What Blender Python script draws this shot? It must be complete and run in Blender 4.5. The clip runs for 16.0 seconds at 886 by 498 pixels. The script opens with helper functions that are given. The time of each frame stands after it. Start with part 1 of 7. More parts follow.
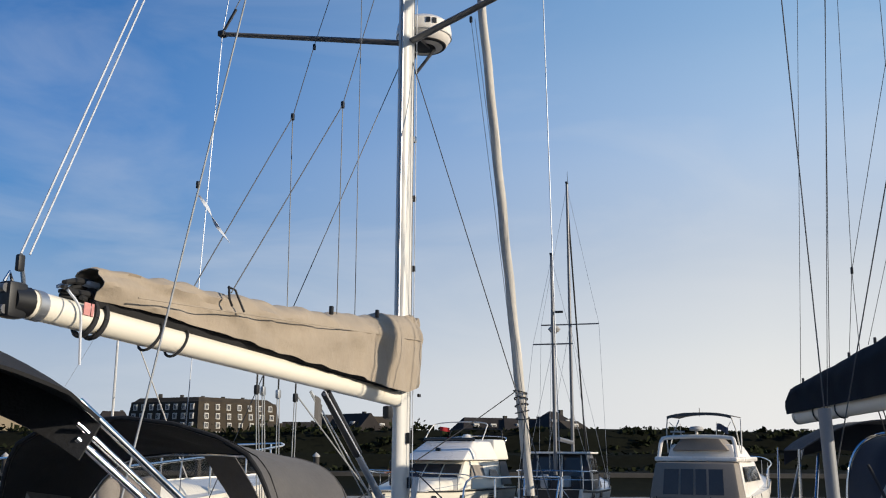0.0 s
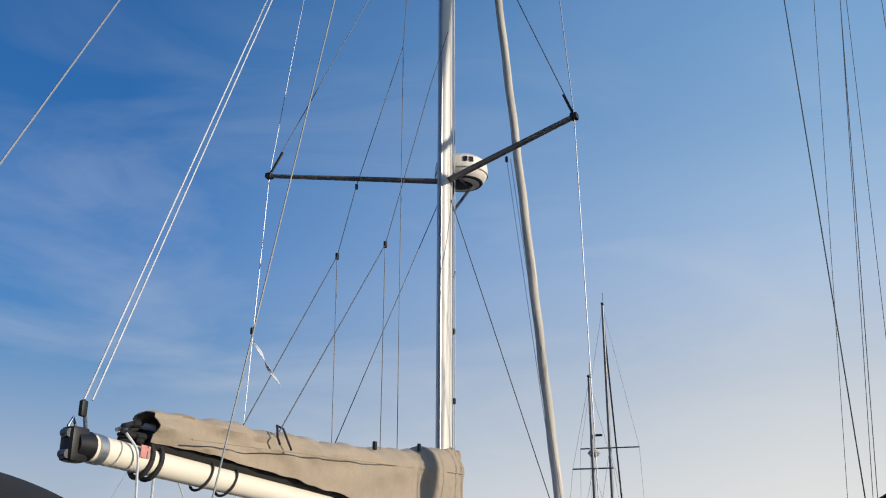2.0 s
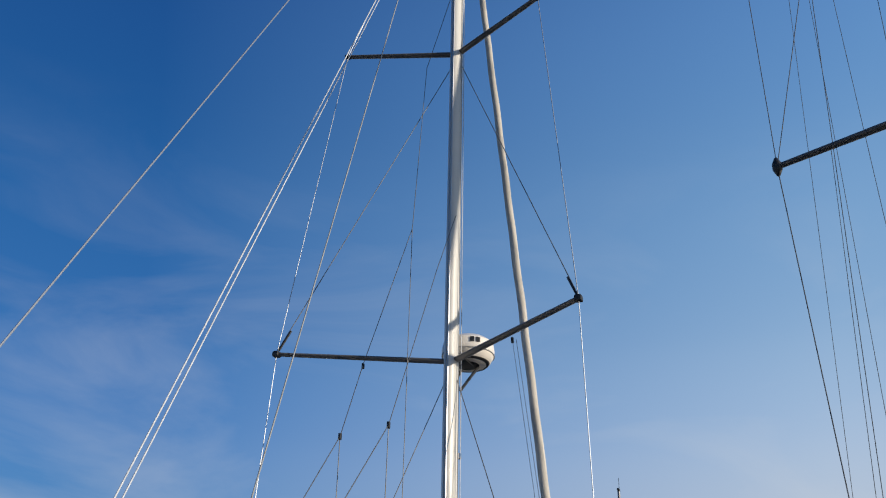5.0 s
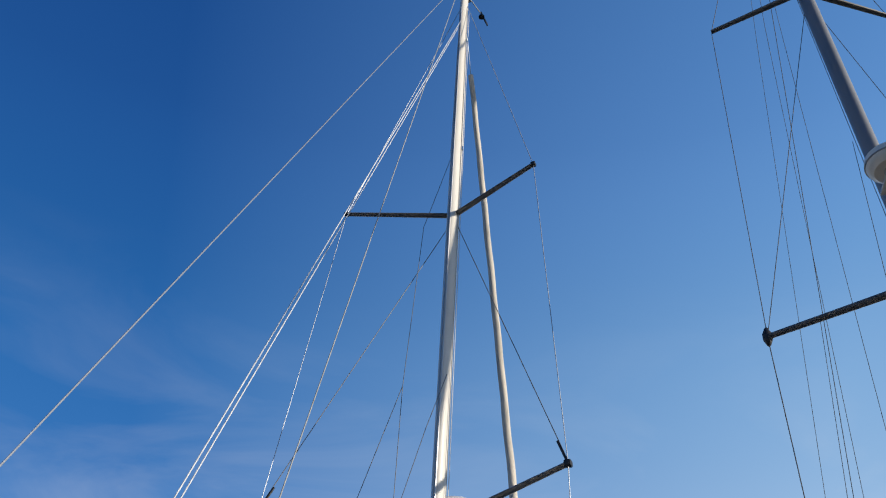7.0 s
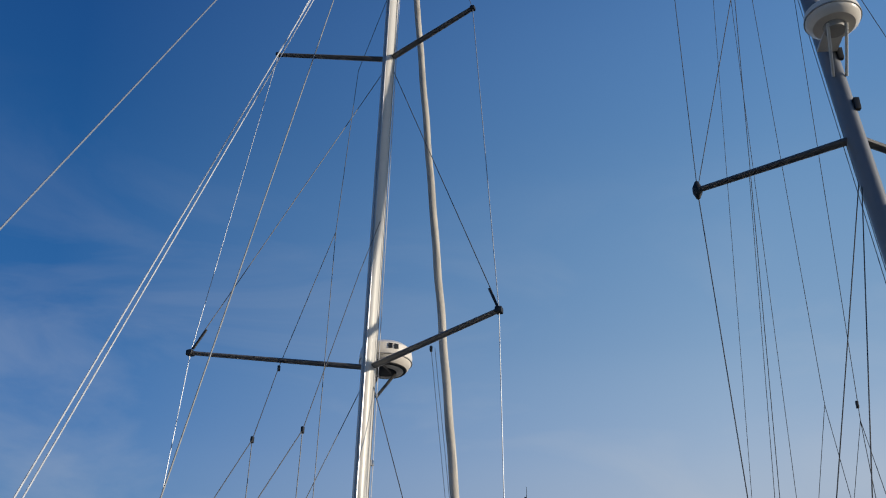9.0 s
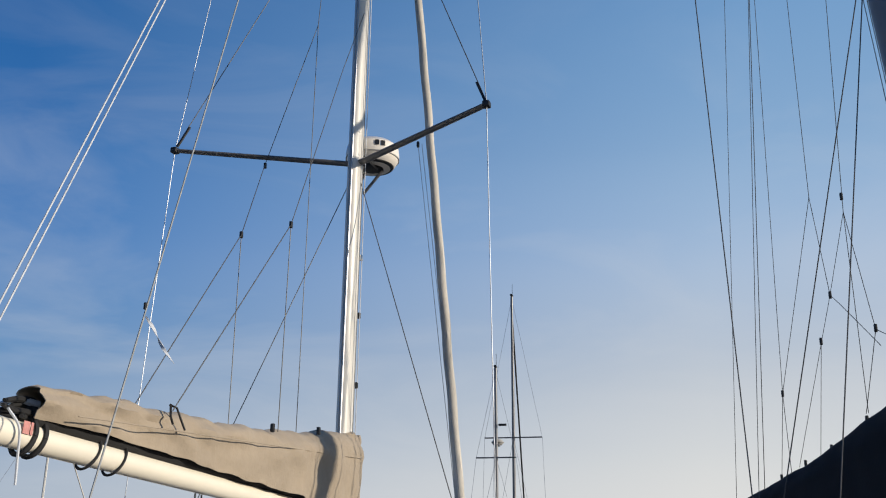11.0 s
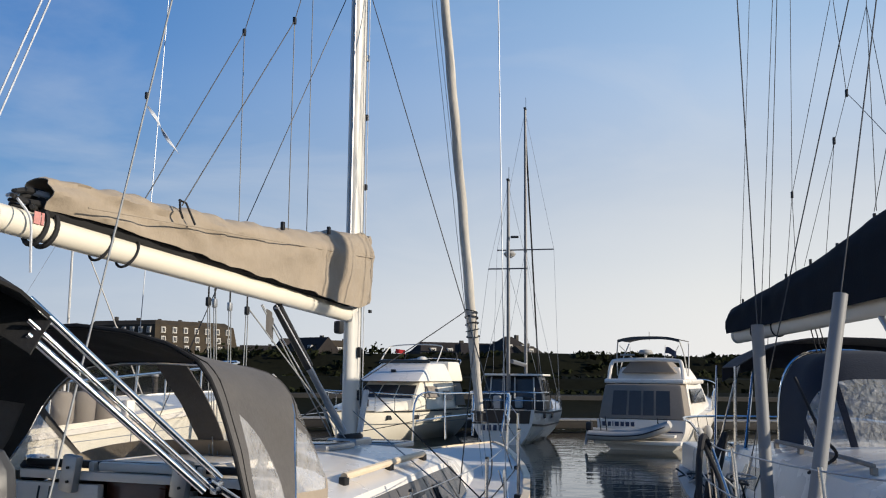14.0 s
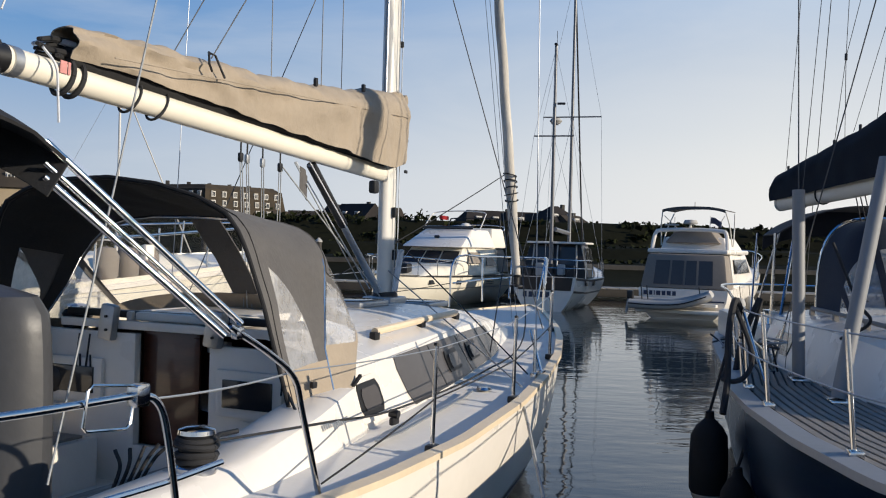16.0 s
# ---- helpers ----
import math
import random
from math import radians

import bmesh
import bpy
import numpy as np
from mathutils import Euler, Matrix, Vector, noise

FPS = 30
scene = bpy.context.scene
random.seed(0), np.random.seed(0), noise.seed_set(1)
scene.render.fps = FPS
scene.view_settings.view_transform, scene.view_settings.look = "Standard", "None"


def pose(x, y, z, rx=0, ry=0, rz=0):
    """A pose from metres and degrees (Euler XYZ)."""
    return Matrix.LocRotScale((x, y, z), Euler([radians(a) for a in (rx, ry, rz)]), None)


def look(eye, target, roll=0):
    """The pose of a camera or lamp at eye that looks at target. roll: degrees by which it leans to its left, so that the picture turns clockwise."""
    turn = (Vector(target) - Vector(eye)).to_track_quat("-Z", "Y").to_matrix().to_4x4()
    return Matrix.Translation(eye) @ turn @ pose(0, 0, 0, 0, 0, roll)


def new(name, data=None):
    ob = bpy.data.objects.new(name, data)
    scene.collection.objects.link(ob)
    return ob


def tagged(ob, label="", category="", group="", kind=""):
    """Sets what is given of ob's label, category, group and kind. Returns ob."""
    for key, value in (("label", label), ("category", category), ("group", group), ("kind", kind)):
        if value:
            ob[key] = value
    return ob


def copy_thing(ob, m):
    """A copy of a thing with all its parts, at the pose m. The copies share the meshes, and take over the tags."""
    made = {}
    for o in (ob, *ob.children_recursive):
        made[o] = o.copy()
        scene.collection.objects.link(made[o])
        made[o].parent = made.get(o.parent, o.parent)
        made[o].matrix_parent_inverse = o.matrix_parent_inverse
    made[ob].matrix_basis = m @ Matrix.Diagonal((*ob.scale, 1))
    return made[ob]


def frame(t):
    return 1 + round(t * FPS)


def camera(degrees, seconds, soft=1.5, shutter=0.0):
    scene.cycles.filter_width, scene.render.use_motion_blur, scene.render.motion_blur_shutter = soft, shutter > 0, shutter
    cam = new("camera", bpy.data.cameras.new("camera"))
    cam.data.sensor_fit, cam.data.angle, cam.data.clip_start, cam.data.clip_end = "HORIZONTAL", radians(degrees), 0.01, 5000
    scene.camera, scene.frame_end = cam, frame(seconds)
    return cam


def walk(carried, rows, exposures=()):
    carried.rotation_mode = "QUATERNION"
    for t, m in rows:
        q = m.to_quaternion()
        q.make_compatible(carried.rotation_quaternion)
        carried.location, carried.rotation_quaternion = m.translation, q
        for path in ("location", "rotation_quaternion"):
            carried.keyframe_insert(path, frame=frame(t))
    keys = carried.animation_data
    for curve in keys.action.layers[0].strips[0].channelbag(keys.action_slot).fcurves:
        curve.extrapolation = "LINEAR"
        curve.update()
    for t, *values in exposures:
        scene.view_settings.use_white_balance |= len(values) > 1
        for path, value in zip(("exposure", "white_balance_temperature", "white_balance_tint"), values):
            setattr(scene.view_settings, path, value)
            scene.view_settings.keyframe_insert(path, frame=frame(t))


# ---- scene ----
cam = camera(48.96, 16.0, soft=1.1)
PATH = [
    (0.0, pose(-0.043, 0.224, 2.17, 101.83, -0.28, -0.59)),
    (0.5, pose(-0.02, 0.155, 2.187, 103.11, -0.64, 0.53)),
    (1.0, pose(-0.054, 0.07, 2.198, 105.82, -0.81, 0.96)),
    (1.5, pose(-0.091, 0.0, 2.215, 107.04, -0.32, 1.4)),
    (2.0, pose(-0.087, -0.034, 2.239, 108.85, -0.18, 1.55)),
    (2.5, pose(-0.033, -0.029, 2.257, 110.52, -0.27, 1.69)),
    (3.0, pose(-0.025, 0.002, 2.298, 111.69, -0.19, 1.8)),
    (3.5, pose(-0.026, -0.055, 2.28, 113.5, -0.33, 1.84)),
    (6.0, pose(0.022, -0.09, 2.212, 124.04, -1.67, 2.23)),
    (6.5, pose(0.025, -0.104, 2.217, 126.72, -2.29, 1.48)),
    (7.0, pose(0.027, -0.12, 2.21, 128.67, -2.55, 0.73)),
    (7.5, pose(0.027, -0.163, 2.207, 128.95, -2.58, 0.27)),
    (8.0, pose(0.015, -0.109, 2.229, 126.14, -2.27, -0.84)),
    (8.5, pose(0.008, -0.09, 2.26, 123.34, -1.85, -1.92)),
    (9.0, pose(-0.033, -0.074, 2.262, 119.73, -1.22, -3.39)),
    (11.5, pose(-0.023, 0.041, 2.197, 105.81, -0.64, -3.92)),
    (12.0, pose(-0.015, 0.068, 2.17, 103.53, -0.65, -3.87)),
    (12.5, pose(-0.014, 0.098, 2.138, 101.85, -0.38, -4.07)),
    (13.0, pose(0.011, 0.062, 2.12, 100.08, -0.5, -3.89)),
    (13.5, pose(0.014, 0.065, 2.101, 98.86, -0.36, -3.74)),
    (14.0, pose(0.027, 0.085, 2.077, 97.5, -0.55, -3.09)),
    (14.5, pose(0.029, 0.106, 2.065, 95.98, -1.21, -2.01)),
    (15.0, pose(0.073, 0.117, 2.052, 94.24, -1.59, -1.01)),
    (15.5, pose(0.115, 0.16, 2.032, 91.57, -1.77, -0.59)),
    (16.0, pose(0.136, 0.152, 2.015, 89.71, -1.59, -0.4)),
]
EXPOSURES = [(0.0, 0.2), (1.5, 0.15), (3.0, 0.05), (3.5, 0.05), (6.0, 0.15), (7.5, 0.3), (8.5, 0.05), (9.0, -0.15), (11.5, 0.1), (13.0, 0.2), (16.0, 0.25)]
walk(cam, PATH, EXPOSURES)

# ---- sky, sun ----
SUN_AZ, SUN_EL = 112.0, 17.0         # degrees clockwise from +y, above the horizon
BRIGHT_AZ = 80.0                     # where the hazy sky is brightest
WATER = -0.3


# sky colour by height above the horizon (sine), away from the sun and towards it
AWAY = [(0.0, (0.5, 0.565, 0.65)), (0.1, (0.38, 0.48, 0.63)), (0.2, (0.145, 0.31, 0.58)), (0.3, (0.064, 0.225, 0.55)), (0.4, (0.036, 0.17, 0.47)), (0.55, (0.018, 0.12, 0.37)), (0.7, (0.011, 0.078, 0.285)), (1.0, (0.006, 0.05, 0.2))]
TOWARDS = [(0.0, (0.86, 0.845, 0.83)), (0.1, (0.77, 0.785, 0.79)), (0.2, (0.57, 0.64, 0.735)), (0.3, (0.43, 0.57, 0.77)), (0.4, (0.29, 0.47, 0.72)), (0.55, (0.175, 0.36, 0.65)), (0.7, (0.105, 0.265, 0.58)), (1.0, (0.06, 0.18, 0.43))]


def sky_world():
    w = bpy.data.worlds.new("sky")
    scene.world = w
    w.use_nodes = True
    nt = w.node_tree
    n, l = nt.nodes, nt.links
    n.clear()
    out, bg = n.new("ShaderNodeOutputWorld"), n.new("ShaderNodeBackground")
    sky = n.new("ShaderNodeTexSky")
    sky.sky_type, sky.sun_disc = "NISHITA", False
    sky.sun_elevation, sky.sun_rotation = radians(SUN_EL), radians(SUN_AZ)
    sky.altitude, sky.air_density, sky.dust_density, sky.ozone_density = 0, 1.0, 1.0, 3.0
    tc = n.new("ShaderNodeTexCoord")
    sep = n.new("ShaderNodeSeparateXYZ")
    l.new(tc.outputs["Generated"], sep.inputs["Vector"])
    dot = n.new("ShaderNodeVectorMath")
    dot.operation = "DOT_PRODUCT"
    dot.inputs[1].default_value = (math.sin(radians(BRIGHT_AZ)) * 0.94, math.cos(radians(BRIGHT_AZ)) * 0.94, 0.0)
    l.new(tc.outputs["Generated"], dot.inputs[0])

    def blend(fac, a, b):
        m = n.new("ShaderNodeMix")
        m.data_type = "RGBA"
        if isinstance(fac, float):
            m.inputs[0].default_value = fac
        else:
            l.new(fac, m.inputs[0])
        l.new(a, m.inputs[6])
        l.new(b, m.inputs[7])
        return m.outputs[2]

    def gradient(stops):
        r = n.new("ShaderNodeValToRGB")
        r.color_ramp.interpolation = "CARDINAL"
        els = r.color_ramp.elements
        els[0].position, els[1].position = stops[0][0], stops[-1][0]
        els[0].color, els[1].color = (*stops[0][1], 1), (*stops[-1][1], 1)
        for p, c in stops[1:-1]:
            els.new(p).color = (*c, 1)
        l.new(sep.outputs["Z"], r.inputs["Fac"])
        return r.outputs["Color"]

    side = n.new("ShaderNodeMapRange")
    side.inputs["From Min"].default_value, side.inputs["From Max"].default_value = -0.17, 0.45
    l.new(dot.outputs["Value"], side.inputs["Value"])
    air = blend(side.outputs["Result"], gradient(AWAY), gradient(TOWARDS))
    lift = n.new("ShaderNodeVectorMath")
    lift.operation = "SCALE"
    lift.inputs["Scale"].default_value = 8.7
    l.new(air, lift.inputs[0])
    base = blend(0.96, sky.outputs["Color"], lift.outputs["Vector"])
    # thin cloud in soft horizontal streaks, denser low down
    mp, no = n.new("ShaderNodeMapping"), n.new("ShaderNodeTexNoise")
    mp.inputs["Scale"].default_value = (1.7, 1.7, 5.5)
    mp.inputs["Rotation"].default_value = (0.12, 0.1, 0.6)
    l.new(tc.outputs["Generated"], mp.inputs["Vector"])
    no.inputs["Scale"].default_value, no.inputs["Detail"].default_value, no.inputs["Roughness"].default_value = 1.9, 6, 0.55
    no.inputs["Distortion"].default_value = 0.7
    l.new(mp.outputs["Vector"], no.inputs["Vector"])
    thin, low, veil = n.new("ShaderNodeMapRange"), n.new("ShaderNodeMapRange"), n.new("ShaderNodeMath")
    thin.inputs["From Min"].default_value, thin.inputs["From Max"].default_value = 0.45, 0.75
    l.new(no.outputs["Fac"], thin.inputs["Value"])
    low.inputs["From Min"].default_value, low.inputs["From Max"].default_value = 0.6, 0.1
    low.inputs["To Min"].default_value, low.inputs["To Max"].default_value = 0.0, 0.38
    l.new(sep.outputs["Z"], low.inputs["Value"])
    veil.operation = "MULTIPLY"
    l.new(thin.outputs["Result"], veil.inputs[0])
    l.new(low.outputs["Result"], veil.inputs[1])
    cloud = n.new("ShaderNodeRGB")
    cloud.outputs[0].default_value = (6.2, 6.4, 6.7, 1)
    l.new(blend(veil.outputs[0], base, cloud.outputs[0]), bg.inputs["Color"])
    bg.inputs["Strength"].default_value = 0.1
    l.new(bg.outputs[0], out.inputs[0])


sky_world()
sun = new("sun", bpy.data.lights.new("sun", "SUN"))
sun.data.energy, sun.data.angle, sun.data.color = 4.3, radians(0.5), (1.0, 0.89, 0.73)
_a, _e = radians(SUN_AZ), radians(SUN_EL)
sun.matrix_world = look((math.sin(_a) * math.cos(_e) * 60, math.cos(_a) * math.cos(_e) * 60, math.sin(_e) * 60), (0, 0, 0))


# ---- materials ----
def mat(name, color, rough=0.5, metal=0.0, var=0.12, scale=6.0, bump=0.0, bscale=60.0, spec=0.5, coat=0.0, stain=0.0,
        stain_col=(0.25, 0.2, 0.14), trans=0.0, ior=1.45, stretch=(1, 1, 1), sheen=0.0):
    """A surface: base colour, two scales of colour variation, stains and fine relief."""
    m = bpy.data.materials.new(name)
    m.use_nodes = True
    nt = m.node_tree
    n, l = nt.nodes, nt.links
    b = n["Principled BSDF"]
    b.inputs["Metallic"].default_value = metal
    b.inputs["Specular IOR Level"].default_value = spec
    b.inputs["Coat Weight"].default_value = coat
    b.inputs["Transmission Weight"].default_value = trans
    b.inputs["IOR"].default_value = ior
    b.inputs["Sheen Weight"].default_value = sheen
    tc, mp = n.new("ShaderNodeTexCoord"), n.new("ShaderNodeMapping")
    mp.inputs["Scale"].default_value = stretch
    l.new(tc.outputs["Object"], mp.inputs["Vector"])
    big, fine = n.new("ShaderNodeTexNoise"), n.new("ShaderNodeTexNoise")
    big.inputs["Scale"].default_value, big.inputs["Detail"].default_value = scale * 0.25, 5
    fine.inputs["Scale"].default_value, fine.inputs["Detail"].default_value = scale * 4, 3
    for k in (big, fine):
        l.new(mp.outputs["Vector"], k.inputs["Vector"])
    add = n.new("ShaderNodeMath")
    add.operation = "MULTIPLY_ADD"
    add.inputs[1].default_value = 0.4
    l.new(fine.outputs["Fac"], add.inputs[0])
    l.new(big.outputs["Fac"], add.inputs[2])
    rg = n.new("ShaderNodeMapRange")
    rg.inputs["From Min"].default_value, rg.inputs["From Max"].default_value = 0.4, 1.0
    rg.inputs["To Min"].default_value, rg.inputs["To Max"].default_value = 1 - var, 1 + var
    l.new(add.outputs[0], rg.inputs["Value"])
    hs = n.new("ShaderNodeHueSaturation")
    hs.inputs["Color"].default_value = (*color, 1)
    l.new(rg.outputs["Result"], hs.inputs["Value"])
    col = hs.outputs["Color"]
    if stain:
        sn = n.new("ShaderNodeTexNoise")
        sn.inputs["Scale"].default_value, sn.inputs["Detail"].default_value, sn.inputs["Roughness"].default_value = scale * 0.5, 8, 0.7
        l.new(mp.outputs["Vector"], sn.inputs["Vector"])
        sr = n.new("ShaderNodeMapRange")
        sr.inputs["From Min"].default_value, sr.inputs["From Max"].default_value = 0.55, 0.8
        sr.inputs["To Max"].default_value = stain
        l.new(sn.outputs["Fac"], sr.inputs["Value"])
        mx = n.new("ShaderNodeMix")
        mx.data_type = "RGBA"
        mx.inputs[7].default_value = (*stain_col, 1)
        l.new(sr.outputs["Result"], mx.inputs[0])
        l.new(col, mx.inputs[6])
        col = mx.outputs[2]
    l.new(col, b.inputs["Base Color"])
    rr = n.new("ShaderNodeMapRange")
    rr.inputs["To Min"].default_value, rr.inputs["To Max"].default_value = max(rough - 0.08, 0.02), min(rough + 0.1, 1)
    l.new(big.outputs["Fac"], rr.inputs["Value"])
    l.new(rr.outputs["Result"], b.inputs["Roughness"])
    if bump:
        bn, bp = n.new("ShaderNodeTexNoise"), n.new("ShaderNodeBump")
        bn.inputs["Scale"].default_value, bn.inputs["Detail"].default_value = bscale, 4
        bp.inputs["Strength"].default_value, bp.inputs["Distance"].default_value = bump, 0.01
        l.new(mp.outputs["Vector"], bn.inputs["Vector"])
        l.new(bn.outputs["Fac"], bp.inputs["Height"])
        l.new(bp.outputs["Normal"], b.inputs["Normal"])
    return m


M_GEL = mat("white_gelcoat", (0.74, 0.69, 0.62), 0.28, var=0.05, coat=0.2, stain=0.25, stain_col=(0.5, 0.44, 0.34), scale=4)
M_DECK = mat("white_nonslip_deck", (0.75, 0.71, 0.65), 0.6, var=0.06, bump=0.15, bscale=220, stain=0.25, stain_col=(0.45, 0.41, 0.34))
M_CREAM = mat("cream_gelcoat", (0.74, 0.69, 0.58), 0.3, var=0.05, coat=0.15, scale=3, stain=0.2, stain_col=(0.5, 0.42, 0.3))
M_TOE = mat("cream_toe_rail", (0.66, 0.54, 0.38), 0.45, var=0.14, scale=5, stain=0.4, stain_col=(0.45, 0.36, 0.25))
M_MASTW = mat("white_painted_aluminium", (0.62, 0.6, 0.55), 0.35, var=0.06, scale=3, coat=0.1, stain=0.2, stain_col=(0.4, 0.36, 0.3))
M_ALU = mat("anodised_aluminium", (0.42, 0.43, 0.44), 0.42, 0.85, var=0.08, scale=8)
M_MASTG = mat("grey_painted_mast", (0.2, 0.205, 0.215), 0.42, 0.2, var=0.08, scale=4, stain=0.2, stain_col=(0.12, 0.12, 0.12))
M_ALUD = mat("dark_anodised_spreader", (0.16, 0.16, 0.165), 0.4, 0.5, var=0.1, scale=8)
M_STEEL = mat("polished_stainless", (0.62, 0.62, 0.62), 0.12, 1.0, var=0.05, scale=12)
M_WIRE = mat("stainless_wire", (0.32, 0.34, 0.37), 0.4, 0.5, var=0.1, scale=40, stretch=(1, 1, 8))
M_WIRED = mat("dull_dark_wire", (0.09, 0.09, 0.09), 0.5, 0.3, var=0.1, scale=40)
M_STICK = mat("faded_red_sticker", (0.5, 0.22, 0.2), 0.6, var=0.3, scale=30)
M_ROPE = mat("white_braided_rope", (0.55, 0.57, 0.6), 0.85, var=0.2, scale=60, bump=0.3, bscale=300)
M_ROPEG = mat("grey_rope", (0.3, 0.31, 0.31), 0.85, var=0.25, scale=60, bump=0.3, bscale=300)
M_ROPEK = mat("black_rope", (0.02, 0.02, 0.022), 0.8, var=0.3, scale=60, bump=0.3, bscale=300)
M_COVER = mat("taupe_canvas", (0.32, 0.262, 0.195), 0.85, var=0.14, scale=5, bump=0.35, bscale=45, stain=0.2, stain_col=(0.28, 0.21, 0.14), sheen=0.1)
M_GREYC = mat("grey_canvas", (0.09, 0.084, 0.08), 0.85, var=0.2, scale=6, bump=0.35, bscale=60, stain=0.25, stain_col=(0.14, 0.13, 0.11), sheen=0.1)
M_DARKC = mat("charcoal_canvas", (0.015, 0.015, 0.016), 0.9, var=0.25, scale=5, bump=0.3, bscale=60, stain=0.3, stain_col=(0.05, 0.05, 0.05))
M_NAVYC = mat("navy_canvas", (0.006, 0.0115, 0.025), 0.85, var=0.2, scale=5, bump=0.3, bscale=50, sheen=0.05)
M_NAVYH = mat("navy_hull_gelcoat", (0.004, 0.013, 0.032), 0.25, var=0.2, scale=4, spec=0.14, stain=0.25, stain_col=(0.03, 0.045, 0.07))
M_BLACK = mat("black_plastic", (0.012, 0.012, 0.013), 0.45, var=0.2, scale=20)
M_RUBBER = mat("black_fender_cloth", (0.01, 0.01, 0.011), 0.85, var=0.3, scale=30, bump=0.3, bscale=200)
M_TINT = mat("tinted_acrylic", (0.025, 0.024, 0.026), 0.07, var=0.1, scale=3, spec=0.6)
M_TINTL = mat("smoked_window_panel", (0.075, 0.07, 0.07), 0.22, var=0.15, scale=3, spec=0.3)
M_TEAK = mat("weathered_teak", (0.25, 0.228, 0.2), 0.75, var=0.25, scale=10, bump=0.3, bscale=90, stretch=(4, 0.6, 1))
M_CAULK = mat("dark_caulking", (0.03, 0.028, 0.025), 0.8, var=0.2)
M_WOOD = mat("varnished_mahogany", (0.07, 0.022, 0.012), 0.3, var=0.3, scale=8, coat=0.4, stretch=(1, 1, 6))
M_RED = mat("red_cloth", (0.5, 0.03, 0.03), 0.8, var=0.2)
M_GREYP = mat("grey_hypalon", (0.36, 0.35, 0.33), 0.6, var=0.1, scale=6)
M_PVC = mat("grey_pvc_tube", (0.24, 0.243, 0.245), 0.5, var=0.08, scale=5, stain=0.3, stain_col=(0.2, 0.2, 0.19))
M_TAUPEC = mat("pale_taupe_canvas", (0.23, 0.2, 0.17), 0.85, var=0.12, scale=4, bump=0.3, bscale=30)
M_BLUESTRIPE = mat("dark_blue_stripe", (0.02, 0.03, 0.07), 0.4, var=0.15)
M_ORANGE = mat("orange_plastic", (0.6, 0.13, 0.02), 0.5, var=0.15)


def glass_mat(name, tint, rough, alpha):
    """Clear sheet: part of the light passes straight through, the rest is glossy."""
    m = bpy.data.materials.new(name)
    m.use_nodes = True
    nt = m.node_tree
    n, l = nt.nodes, nt.links
    b = n["Principled BSDF"]
    b.inputs["Base Color"].default_value = (*tint, 1)
    b.inputs["Roughness"].default_value = rough
    b.inputs["Specular IOR Level"].default_value = 0.7
    tr, mx = n.new("ShaderNodeBsdfTransparent"), n.new("ShaderNodeMixShader")
    no = n.new("ShaderNodeTexNoise")
    tc = n.new("ShaderNodeTexCoord")
    no.inputs["Scale"].default_value, no.inputs["Detail"].default_value = 12, 5
    l.new(tc.outputs["Object"], no.inputs["Vector"])
    rg = n.new("ShaderNodeMapRange")
    rg.inputs["To Min"].default_value, rg.inputs["To Max"].default_value = alpha * 0.6, min(1, alpha * 1.4)
    l.new(no.outputs["Fac"], rg.inputs["Value"])
    l.new(rg.outputs["Result"], mx.inputs[0])
    bp = n.new("ShaderNodeBump")
    bp.inputs["Strength"].default_value, bp.inputs["Distance"].default_value = 1.0, 0.05
    l.new(no.outputs["Fac"], bp.inputs["Height"])
    l.new(bp.outputs["Normal"], b.inputs["Normal"])
    l.new(tr.outputs[0], mx.inputs[1])
    l.new(b.outputs[0], mx.inputs[2])
    l.new(mx.outputs[0], n["Material Output"].inputs["Surface"])
    return m


M_CLEAR = glass_mat("clear_vinyl", (0.5, 0.48, 0.45), 0.08, 0.16)
M_CRINKLE = glass_mat("crinkled_vinyl", (0.55, 0.54, 0.53), 0.06, 0.5)


def water_mat():
    m = bpy.data.materials.new("harbour_water")
    m.use_nodes = True
    nt = m.node_tree
    n, l = nt.nodes, nt.links
    b = n["Principled BSDF"]
    b.inputs["Base Color"].default_value = (0.012, 0.02, 0.022, 1)
    b.inputs["Roughness"].default_value = 0.03
    b.inputs["IOR"].default_value = 1.333
    tc, mp = n.new("ShaderNodeTexCoord"), n.new("ShaderNodeMapping")
    mp.inputs["Scale"].default_value = (0.8, 1.6, 1)
    l.new(tc.outputs["Object"], mp.inputs["Vector"])
    a, c = n.new("ShaderNodeTexNoise"), n.new("ShaderNodeTexNoise")
    a.inputs["Scale"].default_value, a.inputs["Detail"].default_value = 1.1, 3
    c.inputs["Scale"].default_value, c.inputs["Detail"].default_value = 5.0, 2
    ad = n.new("ShaderNodeMath")
    ad.operation = "MULTIPLY_ADD"
    ad.inputs[1].default_value = 0.12
    for k in (a, c):
        l.new(mp.outputs["Vector"], k.inputs["Vector"])
    l.new(c.outputs["Fac"], ad.inputs[0])
    l.new(a.outputs["Fac"], ad.inputs[2])
    bp = n.new("ShaderNodeBump")
    bp.inputs["Strength"].default_value, bp.inputs["Distance"].default_value = 0.13, 0.1
    l.new(ad.outputs[0], bp.inputs["Height"])
    l.new(bp.outputs["Normal"], b.inputs["Normal"])
    return m


